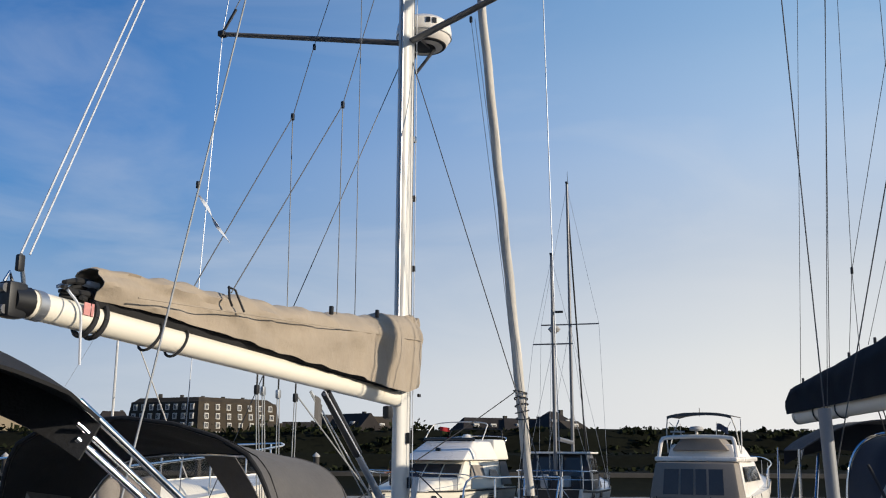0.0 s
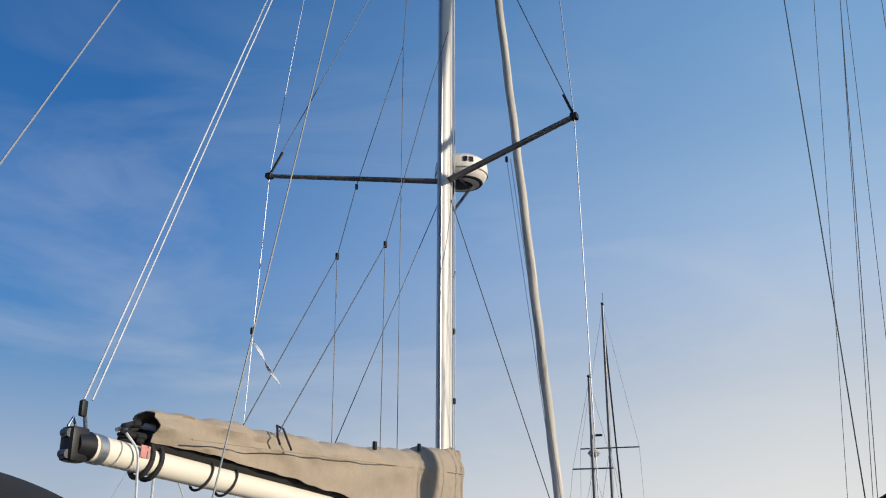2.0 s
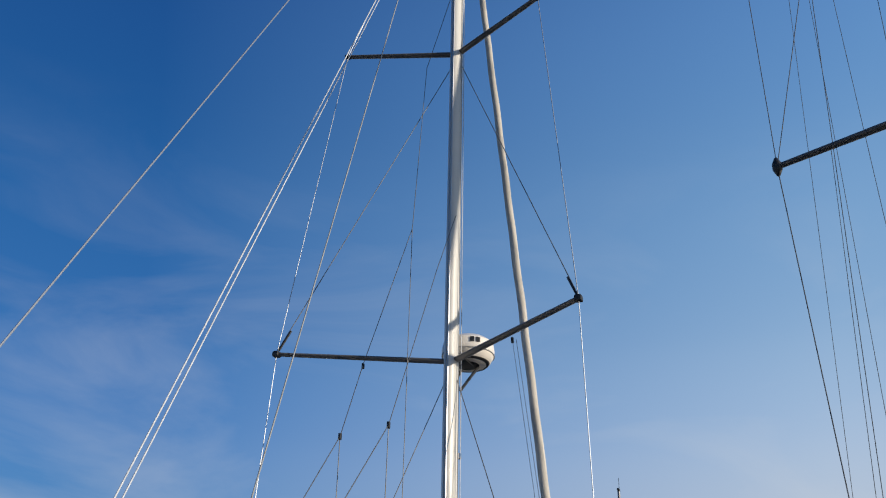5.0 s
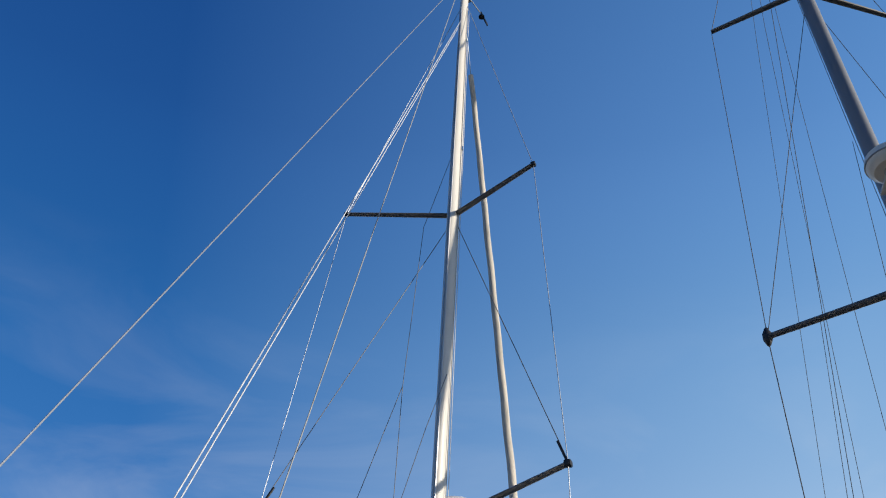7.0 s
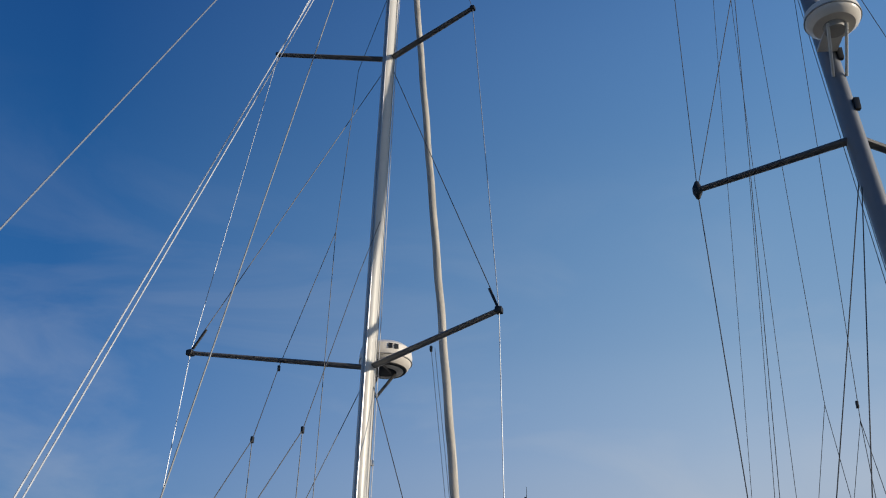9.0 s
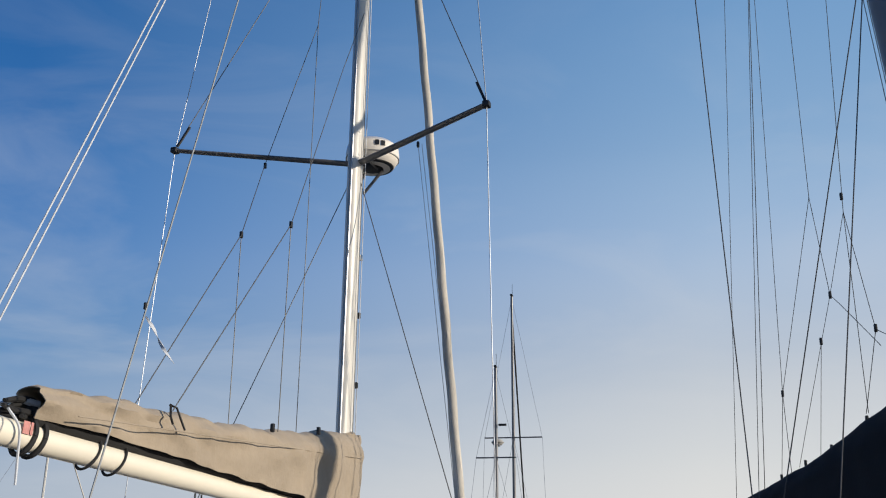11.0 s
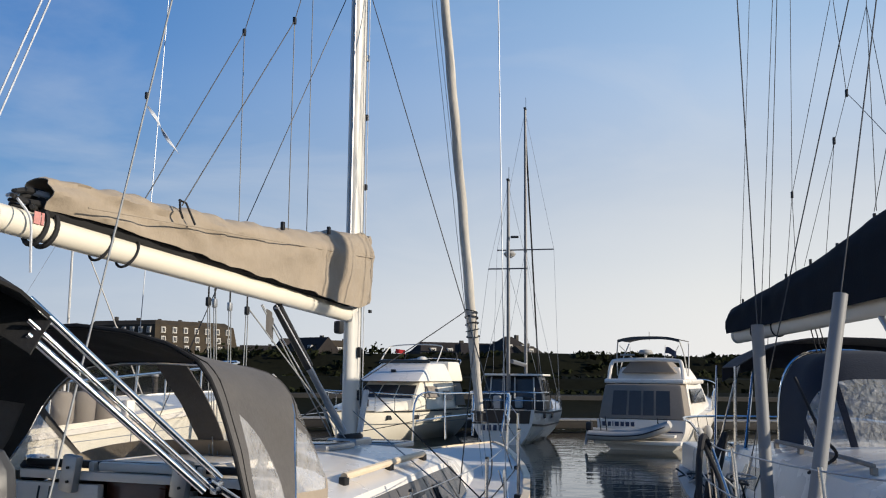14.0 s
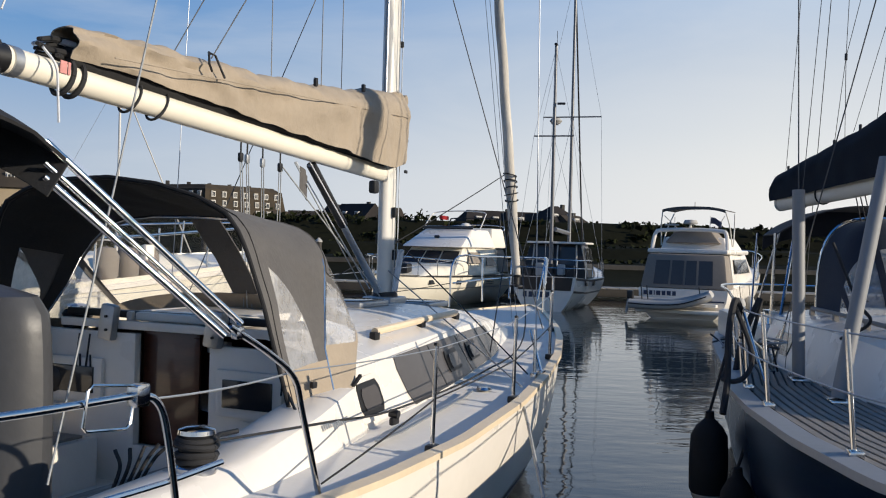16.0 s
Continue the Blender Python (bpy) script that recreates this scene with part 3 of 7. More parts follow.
# stanchions, lifelines, pulpit, pushpit
STAN = [-3.3, -1.72, 0.1, 1.9]
for s in (1, -1):
    tops = []
    for y in STAN:
        hb, z = interp(y, HULL)
        x = s * (hb - 0.08)
        st = part("stanchion", rod([(x, y, z), (x * 1.005, y, z + 0.6)], 0.013, 10), M_STEEL, yacht, "stainless stanchion")
        part("stanchion_base", block((x, y, z + 0.02), (0.06, 0.09, 0.05), 0.012), M_BLACK, st)
        part("cap", revolve([(0.001, 0.0), (0.016, 0.0), (0.014, 0.015), (0.001, 0.018)], 10, (x * 1.005, y, z + 0.6)), M_BLACK, st)
        tops.append(V(x * 1.005, y, z))
    gate = V(s * 1.86, -4.62, 0.84)
    bowp = V(s * 0.62, 3.1, 1.22)
    for h in (0.58, 0.3):
        run = [gate + V(0, 0, h + 0.02) if h > 0.5 else V(s * 1.88, -4.4, 0.9)] + [t + V(0, 0, h) for t in tops] + [bowp + V(0, 0, h)]
        for a, b in zip(run, run[1:]):
            part("lifeline", rod(sag(a, b, 0.008, 4), 0.0035 if h > 0.5 else 0.005, 6), M_WIRE if h > 0.5 else M_ROPEK, yacht)
    part("shore_line", rod(smooth_path([tops[1] + V(0.03 * s, 0, 0.04), V(s * 2.02, -1.8, 0.82), V(s * 2.45, -2.7, 0.45), V(s * 3.0, -3.75, 0.1), V(s * 3.6, -4.9, 0.0)]), 0.011, 6), M_ROPEG, yacht, "grey mooring line")
    # pulpit
    pb = [V(s * 0.62, 3.1, 1.22), V(s * 0.6, 3.2, 1.82), V(s * 0.42, 3.85, 1.86), V(s * 0.22, 4.45, 1.86), V(s * 0.0, 4.62, 1.86)]
    pp = part("pulpit_rail", rod(smooth_path(pb, 5), 0.014, 8), M_STEEL, yacht, "stainless pulpit rail")
    part("pulpit_leg", rod([(s * 0.2, 4.2, 1.3), (s * 0.24, 4.4, 1.86)], 0.013, 8), M_STEEL, pp)
    part("pulpit_leg", rod([(s * 0.42, 3.75, 1.27), (s * 0.45, 3.8, 1.86)], 0.013, 8), M_STEEL, pp)
    part("pulpit_brace", rod([(s * 0.61, 3.16, 1.52), (s * 0.44, 3.8, 1.56), (s * 0.23, 4.35, 1.58)], 0.011, 8), M_STEEL, pp)
    # gate tube that bends down to the deck
    gp = [V(s * 1.86, -5.12, 1.67), V(s * 1.88, -4.86, 1.54), V(s * 1.89, -4.68, 1.42), V(s * 1.89, -4.6, 1.25), V(s * 1.88, -4.42, 0.85)]
    part("gate_tube", rod(smooth_path(gp, 5), 0.0145, 10), M_STEEL, yacht, "bent stainless gate tube")
    # pushpit
    pr = part("pushpit_rail", rod(smooth_path([V(s * 1.86, -5.66, 1.47), V(s * 1.8, -6.2, 1.47), V(s * 1.6, -6.9, 1.47), V(s * 1.2, -7.1, 1.47), V(s * 0.5, -7.12, 1.47)], 5), 0.0145, 10), M_STEEL, yacht, "stainless pushpit rail")
    part("pushpit_rail_lower", rod(smooth_path([V(s * 1.9, -5.2, 1.16), V(s * 1.84, -5.6, 1.13), V(s * 1.72, -6.4, 1.12), V(s * 1.5, -7.0, 1.12)], 5), 0.012, 8), M_STEEL, pr)
    part("pushpit_post", rod(smooth_path([V(s * 1.86, -5.66, 1.47), V(s * 1.875, -5.56, 1.44), V(s * 1.88, -5.5, 1.3), V(s * 1.86, -5.38, 0.85)], 5), 0.0145, 10), M_STEEL, pr)
    part("pushpit_post", rod([V(s * 1.62, -6.8, 0.87), V(s * 1.62, -6.88, 1.47)], 0.0145, 10), M_STEEL, pr)
    hk = [V(s * 1.865, -5.62, 1.5), V(s * 1.865, -5.86, 1.53), V(s * 1.865, -5.88, 1.515), V(s * 1.865, -5.9, 1.4), V(s * 1.865, -5.885, 1.385), V(s * 1.865, -5.7, 1.365), V(s * 1.865, -5.68, 1.38), V(s * 1.865, -5.665, 1.45)]
    part("wire_holder", rod(hk, 0.0055, 6), M_STEEL, pr, "square bent wire holder on the rail")
    part("rail_joint", block((s * 1.865, -5.64, 1.47), (0.05, 0.07, 0.08), 0.012), M_STEEL, pr)
    part("lifeline", rod(sag((s * 1.865, -5.6, 1.45), gate + V(0, 0, 0.6), 0.015), 0.0045, 6), M_WIRE, yacht)

# ---- mast and rig ----
RK = 0.004          # forward rake per metre


def mast_at(z):
    return V(0, RK * (z - 1.5), z)


def mast_section(bm, z0, z1, a, b, taper=1.0, n=20):
    rings = []
    for i in range(13):
        z = z0 + (z1 - z0) * i / 12
        k = 1.0 if z < z1 - 3 else 1 - (1 - taper) * (z - (z1 - 3)) / 3
        c = mast_at(z)
        rings.append([c + V(a * k * math.cos(t), b * k * math.sin(t) * (1.0 if math.sin(t) > 0 else 1.12), 0) for t in (2 * math.pi * j / n for j in range(n))])
    return loft(bm, rings)


mast = part("mast", mast_section(bmesh.new(), 1.44, 15.05, 0.072, 0.105, 0.75), M_MASTW, yacht, "white painted aluminium mast")
bm = bmesh.new()
for dx in (-0.012, 0.012):
    tube(bm, [mast_at(z) + V(dx, -0.118, 0) for z in (2.9, 6, 9, 12, 14.6)], 0.008, 6)
part("sail_track", bm, M_ALU, mast, "grey sail track on the mast")
part("mast_step", block((0, 0, 1.47), (0.3, 0.36, 0.07), 0.02), M_ALU, mast)
part("mast_collar", revolve([(0.1, 0), (0.13, 0), (0.12, 0.05), (0.1, 0.06)], 20, (0, 0, 1.49)), M_BLACK, mast)
for i, (z, dx, dy) in enumerate([(1.9, 0.09, 0), (2.05, -0.09, 0), (2.3, 0.09, -0.03), (3.9, 0.08, 0.05), (5.2, 0.08, 0.05), (11.6, 0.075, 0), (11.6, -0.075, 0), (4.6, 0.075, 0.06)]):
    part("mast_cleat" if z < 3 else "mast_fitting", block(mast_at(z) + V(dx, dy, 0), (0.035, 0.04, 0.1 if z < 3 else 0.06), 0.01), M_BLACK if z < 5 else M_STEEL, mast)
for k, (dx, dy) in enumerate(((0.095, 0.05), (0.1, -0.02), (-0.09, 0.04))):
    part("halyard", rod([mast_at(1.7) + V(dx, dy, 0), mast_at(5) + V(dx * 0.95, dy, 0), mast_at(14.6) + V(dx * 0.7, dy, 0)], 0.005, 6), M_ROPEG if k else M_ROPE, yacht, "halyard against the mast")
part("rope_coil", rod([(0.12 + 0.03 * math.sin(a * 1.0), 0.02 + 0.05 * math.cos(a * 0.7), 1.75 + 0.2 * math.sin(a)) for a in (k * 0.5 for k in range(60))], 0.009, 6), M_ROPE, yacht, "coil of rope on the mast")

HT = mast_at(15.05)
L1, S1, H1, D1 = 1.668, 0.796, 6.22, 0.045
L2, S2, H2, D2 = 1.286, 0.523, 10.41, 0.0
hd = part("masthead", block(HT + V(0, -0.05, 0.03), (0.12, 0.42, 0.08), 0.02), M_ALU, mast, "masthead crane")
part("wind_arm", rod([HT + V(0.03, 0.1, 0.05), HT + V(0.06, 0.62, 0.16)], 0.009, 6), M_ALU, mast)
part("wind_vane", block(HT + V(0.06, 0.66, 0.16), (0.02, 0.28, 0.05), 0.006), M_BLACK, mast, "black wind vane")
part("wind_cups", revolve([(0.001, 0), (0.05, 0.01), (0.05, 0.03), (0.001, 0.04)], 10, HT + V(0.06, 0.55, 0.06)), M_BLACK, mast)
part("radio_aerial", rod([HT + V(-0.02, -0.15, 0.06), HT + V(-0.02, -0.15, 1.0)], 0.004, 6), M_BLACK, mast)
part("tricolour_lamp", revolve([(0.001, 0), (0.05, 0), (0.05, 0.12), (0.03, 0.15), (0.001, 0.15)], 12, HT + V(0, 0.03, 0.07)), M_BLACK, mast)


def spread(z, L, S, D, side):
    return mast_at(z) + V(side * L, -S, D)


for s in (1, -1):
    t1, t2 = spread(H1, L1, S1, D1, s), spread(H2, L2, S2, D2, s)
    r1, r2 = mast_at(H1) + V(s * 0.06, -0.02, 0), mast_at(H2) + V(s * 0.06, -0.02, 0)
    sp = part("spreader", rod([r1, t1], 0.048, 10, 0.036, 0.55), M_ALUD, mast, "dark grey swept spreader")
    part("spreader_end", block(t1, (0.07, 0.08, 0.06), 0.015), M_BLACK, sp)
    sp = part("spreader", rod([r2, t2], 0.045, 10, 0.034, 0.55), M_ALUD, mast, "dark grey swept spreader")
    part("spreader_end", block(t2, (0.06, 0.07, 0.05), 0.015), M_BLACK, sp)
    cp = V(s * 1.79, -0.9, 1.0)
    part("cap_shroud", rod([cp + V(0, 0, 0.35), t1], 0.0045, 6), M_WIRE, yacht)
    part("cap_shroud", rod([t1, t2], 0.0045, 6), M_WIRE, yacht)
    part("cap_shroud", rod([t2, mast_at(14.75) + V(s * 0.05, 0, 0)], 0.0045, 6), M_WIRE, yacht)
    part("intermediate_shroud", rod([t1 + V(0, 0, 0.03), mast_at(H2 - 0.18) + V(s * 0.06, 0, 0)], 0.0048, 6), M_WIRED, yacht)
    d2 = (mast_at(H2 - 0.18) - t1).normalized()
    part("turnbuckle", rod([t1 + d2 * 0.05, t1 + d2 * 0.3], 0.011, 8), M_BLACK, yacht)
    lowf = V(1.8, -0.75, 1.0) if s > 0 else V(-1.52, -1.08, 1.0)
    part("lower_shroud", rod([lowf + V(0, 0, 0.35), mast_at(H1 - 0.2) + V(s * 0.06, 0, 0)], 0.0048, 6), M_WIRED, yacht)
    for q, tgt in ((cp, t1), (lowf, mast_at(H1 - 0.2))):
        dv = (tgt - q).normalized()
        tb = part("turnbuckle", rod([q, q + dv * 0.36], 0.013, 8), M_STEEL, yacht, "stainless rigging screw")
        part("chainplate", block(q + V(0, 0, -0.01), (0.05, 0.1, 0.06), 0.012), M_STEEL, tb)

# forestay with the furled genoa
fs0, fs1 = V(0, 3.98, 1.32), V(0, 0.22, 14.15)
fpts = [fs0.lerp(fs1, k / 40) + V(0, 0.04 * math.sin(math.pi * k / 40), 0) for k in range(41)]
part("forestay", rod([fs0, fpts[2], fpts[39], fs1, mast_at(14.3)], 0.006, 6), M_WIRE, yacht)


def furled():
    """A sail rolled on its stay: a tapering roll with a spiral edge and slack wrinkles."""
    bm = bmesh.new()
    n, rings = 150, []
    for i in range(n + 1):
        t = i / n
        k = t * 37
        a, b = fpts[1 + int(min(k, 36.99))], fpts[2 + int(min(k, 36.99))]
        c = a.lerp(b, k - int(min(k, 36.99)))
        r = 0.068 * (1 - 0.42 * t) * (0.75 + 0.25 * min(1, t * 14))
        ring = []
        for j in range(12):
            an = 2 * math.pi * j / 12
            w = 1 + 0.07 * math.cos(an - t * 85) + 0.04 * math.sin(3 * an + t * 60)
            ring.append(c + V(math.cos(an), math.sin(an), 0) * r * w)
        rings.append(ring)
    return loft(bm, rings)


M_SAIL = mat("weathered_sailcloth", (0.5, 0.47, 0.42), 0.8, var=0.25, scale=10, bump=0.3, bscale=30, stain=0.3, stain_col=(0.3, 0.26, 0.2), stretch=(1, 1, 0.5))
part("furled_genoa", furled(), M_SAIL, yacht, "furled weathered white genoa rolled on the forestay")
c = fpts[1]
dr = part("furler_drum", revolve([(0.001, 0), (0.1, 0), (0.1, 0.02), (0.05, 0.03), (0.05, 0.13), (0.1, 0.14), (0.1, 0.16), (0.001, 0.16)], 18, c + V(0, 0, -0.16)), M_BLACK, yacht, "black furling drum")
for k in range(5):
    q = fpts[4].lerp(fpts[5], k / 4)
    part("sheet_turn", rod([q + V(0.085 * math.cos(a), 0.085 * math.sin(a), 0.02 * math.sin(a + k)) for a in (2 * math.pi * i / 12 for i in range(13))], 0.008, 6), M_ROPEK, yacht, "black sheet wound round the furled sail")
part("genoa_sheet", rod(sag(fpts[5] + V(0.08, 0, 0), (1.3, -0.6, 1.12), 0.05), 0.006, 6), M_ROPEK, yacht)
part("genoa_sheet", rod(sag(fpts[5] + V(-0.08, 0, 0), (-1.3, -0.6, 1.12), 0.05), 0.006, 6), M_ROPEK, yacht)

# backstays, topping lift, mainsheet lines
tail = mast_at(14.95) + V(0, -0.3, 0)
part("backstay", rod([(0, -6.94, 1.0), tail], 0.006, 6), M_WIRE, yacht, "stainless backstay")
part("flag_halyard", rod([(0.93, -5.1, 0.93), tail + V(0.02, 0.05, 0)], 0.0055, 6), M_ROPEG, yacht, "grey running line from the masthead to the side rail")
knot = V(0.93, -5.1, 0.93).lerp(tail, 0.188)
kb = part("shackle", block(knot, (0.016, 0.016, 0.04), 0.005), M_BLACK, yacht)


def streamer():
    return sheet(lambda u, v: knot + V(0.01 + 0.17 * u + 0.006 * math.sin(7 * u), 0.05 * u, -0.06 - 0.26 * u)
                 + V(math.cos(5 * u), math.sin(5 * u), 0.2) * 0.028 * (v - 0.5) * (0.4 + 0.6 * math.sin(math.pi * u)), 16, 2, 0.002)


part("streamer", streamer(), M_ROPE, yacht, "faded cloth streamer hanging from the line")

# boom: from the gooseneck aft and slightly up
def boom_at(y):
    t = (-0.12 - y) / 4.4
    return V(-0.03 * t, y, 2.66 + 0.26 * t)


def boom_mesh():
    bm = bmesh.new()
    rings = []
    for k in range(15):
        y = -0.14 - 4.4 * k / 14
        c = boom_at(y)
        rings.append([c + V(0.072 * math.cos(a), 0, 0.078 * math.sin(a)) for a in (2 * math.pi * j / 20 for j in range(20))])
    return loft(bm, rings)


boom = part("boom", boom_mesh(), M_CREAM, yacht, "cream painted boom")
be = boom_at(-4.58)
part("boom_end", rod([be + V(0, 0.05, 0), be, be + V(0, -0.06, 0.0)], 0.082, 16, 0.07), M_BLACK, boom, "black boom end casting")
part("boom_end_band", rod([boom_at(-4.44), boom_at(-4.5)], 0.083, 20), M_ALU, boom)
ec = part("boom_end_plate", block(be + V(0, -0.04, 0), (0.1, 0.13, 0.19), 0.03), M_BLACK, boom, "black boom end plate")
for dz in (-0.055, 0.055):
    part("sheave", rod([be + V(-0.025, -0.105, dz), be + V(0.025, -0.105, dz)], 0.024, 12), M_ALUD, ec)
part("end_shackle", rod([be + V(0, -0.1, 0.09), be + V(0.01, -0.08, 0.14), be + V(0, -0.05, 0.1)], 0.009, 6), M_STEEL, ec)
part("gooseneck", block(mast_at(2.665) + V(0, -0.13, 0), (0.09, 0.1, 0.16), 0.02), M_ALU, boom)
part("boom_underblock", block(boom_at(-0.32) + V(0.02, 0, -0.15), (0.07, 0.1, 0.12), 0.025), M_BLACK, boom)
for y in (-4.1, -4.02):
    part("strap", rod([boom_at(y) + V(0.08 * math.cos(a), 0.03 * math.sin(a), 0.1 * math.sin(a)) for a in (2 * math.pi * j / 20 for j in range(21))], 0.016, 6), M_ROPEK, boom, "black strap round the boom")
for y in (-3.55, -3.3):
    part("strap", rod([boom_at(y) + V(0.078 * math.cos(a), 0.05 * math.sin(a), 0.097 * math.sin(a)) for a in (2 * math.pi * j / 20 for j in range(21))], 0.009, 6), M_ROPEK, boom, "thin dark lashing round the boom")
part("reef_line", rod(smooth_path([boom_at(-4.3) + V(0.05, 0, 0.12), boom_at(-4.25) + V(0.1, 0, 0.02), boom_at(-4.23) + V(0.1, 0, -0.14), boom_at(-4.22) + V(0.1, 0, -0.28)]), 0.008, 6), M_ROPE, boom, "white tail of rope")
bars(boom, "boom_label", boom_at(-4.2) + V(0.0765, 0, 0.0), (0, 1, -0.05), (0, 0.05, 1), [0.05, 0.02], 0.07, M_STICK, 0.1, "faded red sticker")

# sail cover: lies over the sail on the boom, deepest at the mast
COVER = [(-4.13, 0.095, 3.16, 3.0), (-4.05, 0.105, 3.18, 2.995), (-3.9, 0.11, 3.2, 2.99), (-3.6, 0.118, 3.215, 2.98), (-2.8, 0.13, 3.225, 2.92), (-1.9, 0.155, 3.25, 2.84), (-1.1, 0.175, 3.31, 2.785),
         (-0.5, 0.19, 3.39, 2.72), (-0.14, 0.19, 3.44, 2.71), (0.12, 0.16, 3.47, 2.78), (0.19, 0.12, 3.43, 2.9)]


def cover():
    bm = bmesh.new()
    rings, n = [], 26
    for i in range(90):
        y = -4.1 + 4.29 * i / 89
        hw, zt, zb = interp(y, COVER)
        fold = 0.012 * math.sin(y * 9) + 0.008 * math.sin(y * 23 + 1)
        ring = []
        for j in range(n + 1):
            s = j / n * 2 - 1
            q = abs(s)
            sg = 1 if s > 0 else -1
            h = zt - (zt - zb) * q ** 1.6
            w = hw * min(1, (q * 2.2) ** 0.6) * (1 - 0.18 * max(0, q - 0.55) / 0.45)
            wr = 0.034 * noise.noise(V(y * 3.2, q * 3 - y * 1.6, sg)) + 0.02 * noise.noise(V(y * 9 + q * 5, q * 7, 3 * sg)) + 0.012 * math.sin(5 * y + 14 * q) * q * (1 - q) * 2
            ring.append(V(sg * (w + wr) - 0.03 * (-y / 4.4), y, h + fold * (1 - q) + 0.02 * noise.noise(V(y * 5, 1, 1)) * (q > 0.9)))
        rings.append(ring)
    loft(bm, rings, closed=False)
    bmesh.ops.recalc_face_normals(bm, faces=bm.faces)
    bmesh.ops.solidify(bm, geom=bm.faces[:], thickness=0.006)
    return bm


cv = part("sail_cover", cover(), M_COVER, yacht, "taupe canvas sail cover with creases")
seam = [V(0.165 + 0.02 * t, -3.9 + 3.95 * t, 3.03 + 0.17 * t) for t in (k / 12 for k in range(13))]
part("seam", rod([p + V(0.0, 0, 0.0) for p in seam], 0.004, 6), M_COVER, cv)
part("furled_mainsail", rod([boom_at(y) + V(0, 0, 0.12) for y in (-4.08, -3.85, -3, -2, -1, -0.2)], 0.06, 12, 0.085), M_DARKC, yacht, "dark sail edge under the cover")
rnd = random.Random(8)
for k in range(7):
    a = boom_at(-4.0) + V(rnd.uniform(-0.07, 0.07), 0, 0.1 + 0.02 * k)
    q = boom_at(-4.22 - 0.04 * (k % 4)) + V(rnd.uniform(-0.08, 0.08), 0, 0.09 + 0.012 * k)
    part("sail_fold", rod(smooth_path([a, a.lerp(q, 0.5) + V(rnd.uniform(-0.03, 0.03), 0, rnd.uniform(-0.02, 0.03)), q], 4), 0.024, 7, 0.012), M_ROPE if k == 5 else M_DARKC, cv, "crumpled end of the dark sail")
part("cover_collar", rod([mast_at(z) for z in (2.95, 3.2, 3.42)], 0.145, 16, 0.12), M_COVER, cv, "canvas collar round the mast")
part("collar_flap", block((0.02, 0.2, 3.38), (0.1, 0.16, 0.1), 0.03, Matrix.Rotation(radians(25), 4, "X")), M_COVER, cv)
for z in (3.3, 3.0, 2.7):
    part("toggle", block((0.1, 0.18, z), (0.02, 0.05, 0.03), 0.006), M_BLACK, cv)

# lazy jacks and lifts
def line(name, pts, r=0.0035, m=None, label=""):
    return part(name, rod(pts, r, 6), m or M_ROPEG, yacht, label)


lift = V(-0.02, -4.6, 3.17)
line("topping_lift", [lift, mast_at(14.25) + V(0.02, -0.13, 0)], 0.006, M_ROPE, "white topping lift")
line("main_halyard", [lift + V(0.02, 0.04, 0), mast_at(14.1) + V(-0.03, -0.12, 0)], 0.0055, M_ROPE, "white halyard shackled to the boom end")
part("lift_block", block(lift + V(0, 0, -0.05), (0.03, 0.045, 0.09), 0.012), M_BLACK, boom, "black block on the boom end")
part("lift_shackle", rod([lift, boom_at(-4.55) + V(0, 0, 0.08)], 0.012, 6), M_STEEL, boom)

line("tag_line", [mast_at(2.05) + V(0.07, 0.05, 0), (1.78, -1.05, 1.02)], 0.006, M_ROPEK)
line("tag_line", [mast_at(1.75) + V(0.06, -0.06, 0), (1.85, -1.4, 0.97)], 0.006, M_ROPEG)

J1, J2, J0 = V(-0.25, -1.67, 4.91), V(0.25, -1.72, 4.93), V(-0.3, -0.41, 7.68)
line("lazy_jack", [J1, (-0.12, -3.12, 3.12)], 0.0042, M_WIRED)
line("lazy_jack", [J1, (-0.12, -1.85, 3.16)], 0.0042, M_WIRED)
line("lazy_jack", [J1, (-0.85, -0.36, 6.18)], 0.0042, M_WIRED)
line("lazy_jack", [(-0.85, -0.36, 6.18), J0], 0.0042, M_WIRED)
line("lazy_jack", [J0, (-0.1, -0.77, 3.25)], 0.0042, M_WIRED)
line("lazy_jack", [J0, (-0.4, 0.0, 10.3), mast_at(11.54) + V(-0.06, 0, 0)], 0.0042, M_WIRED)
line("lazy_jack", [J2, (0.15, -2.98, 3.2)], 0.0042, M_WIRED)
line("lazy_jack", [J2, (0.17, -1.58, 3.24)], 0.0042, M_WIRED)
line("lazy_jack", [J2, (0.1, -0.58, 7.0), mast_at(8.09) + V(0.05, 0, 0)], 0.0042, M_WIRED)
for p in (J1, J2, V(-0.85, -0.36, 6.16), V(0.84, -0.36, 6.16)):
    part("lazy_jack_block", block(p, (0.025, 0.03, 0.06), 0.008), M_BLACK, yacht)
for y in (-2.98, -1.58, -0.77):
    z = interp(y, COVER)[1] + 0.02
    lp = [V(0.12, y, z), V(0.16, y + 0.03, z - 0.02), V(0.19, y + 0.1, z - 0.16)]
    if y < -2:
        part("cover_loop", rod(lp, 0.008, 6), M_BLACK, cv, "dark webbing loop")
        part("cover_loop", rod([V(0.13, y, z), V(0.18, y - 0.06, z - 0.09), V(0.19, y - 0.04, z - 0.14)], 0.008, 6), M_DARKC, cv)
    else:
        part("cover_tie", block((0.12, y, z - 0.02), (0.03, 0.035, 0.07), 0.01), M_BLACK, cv, "small black tie")
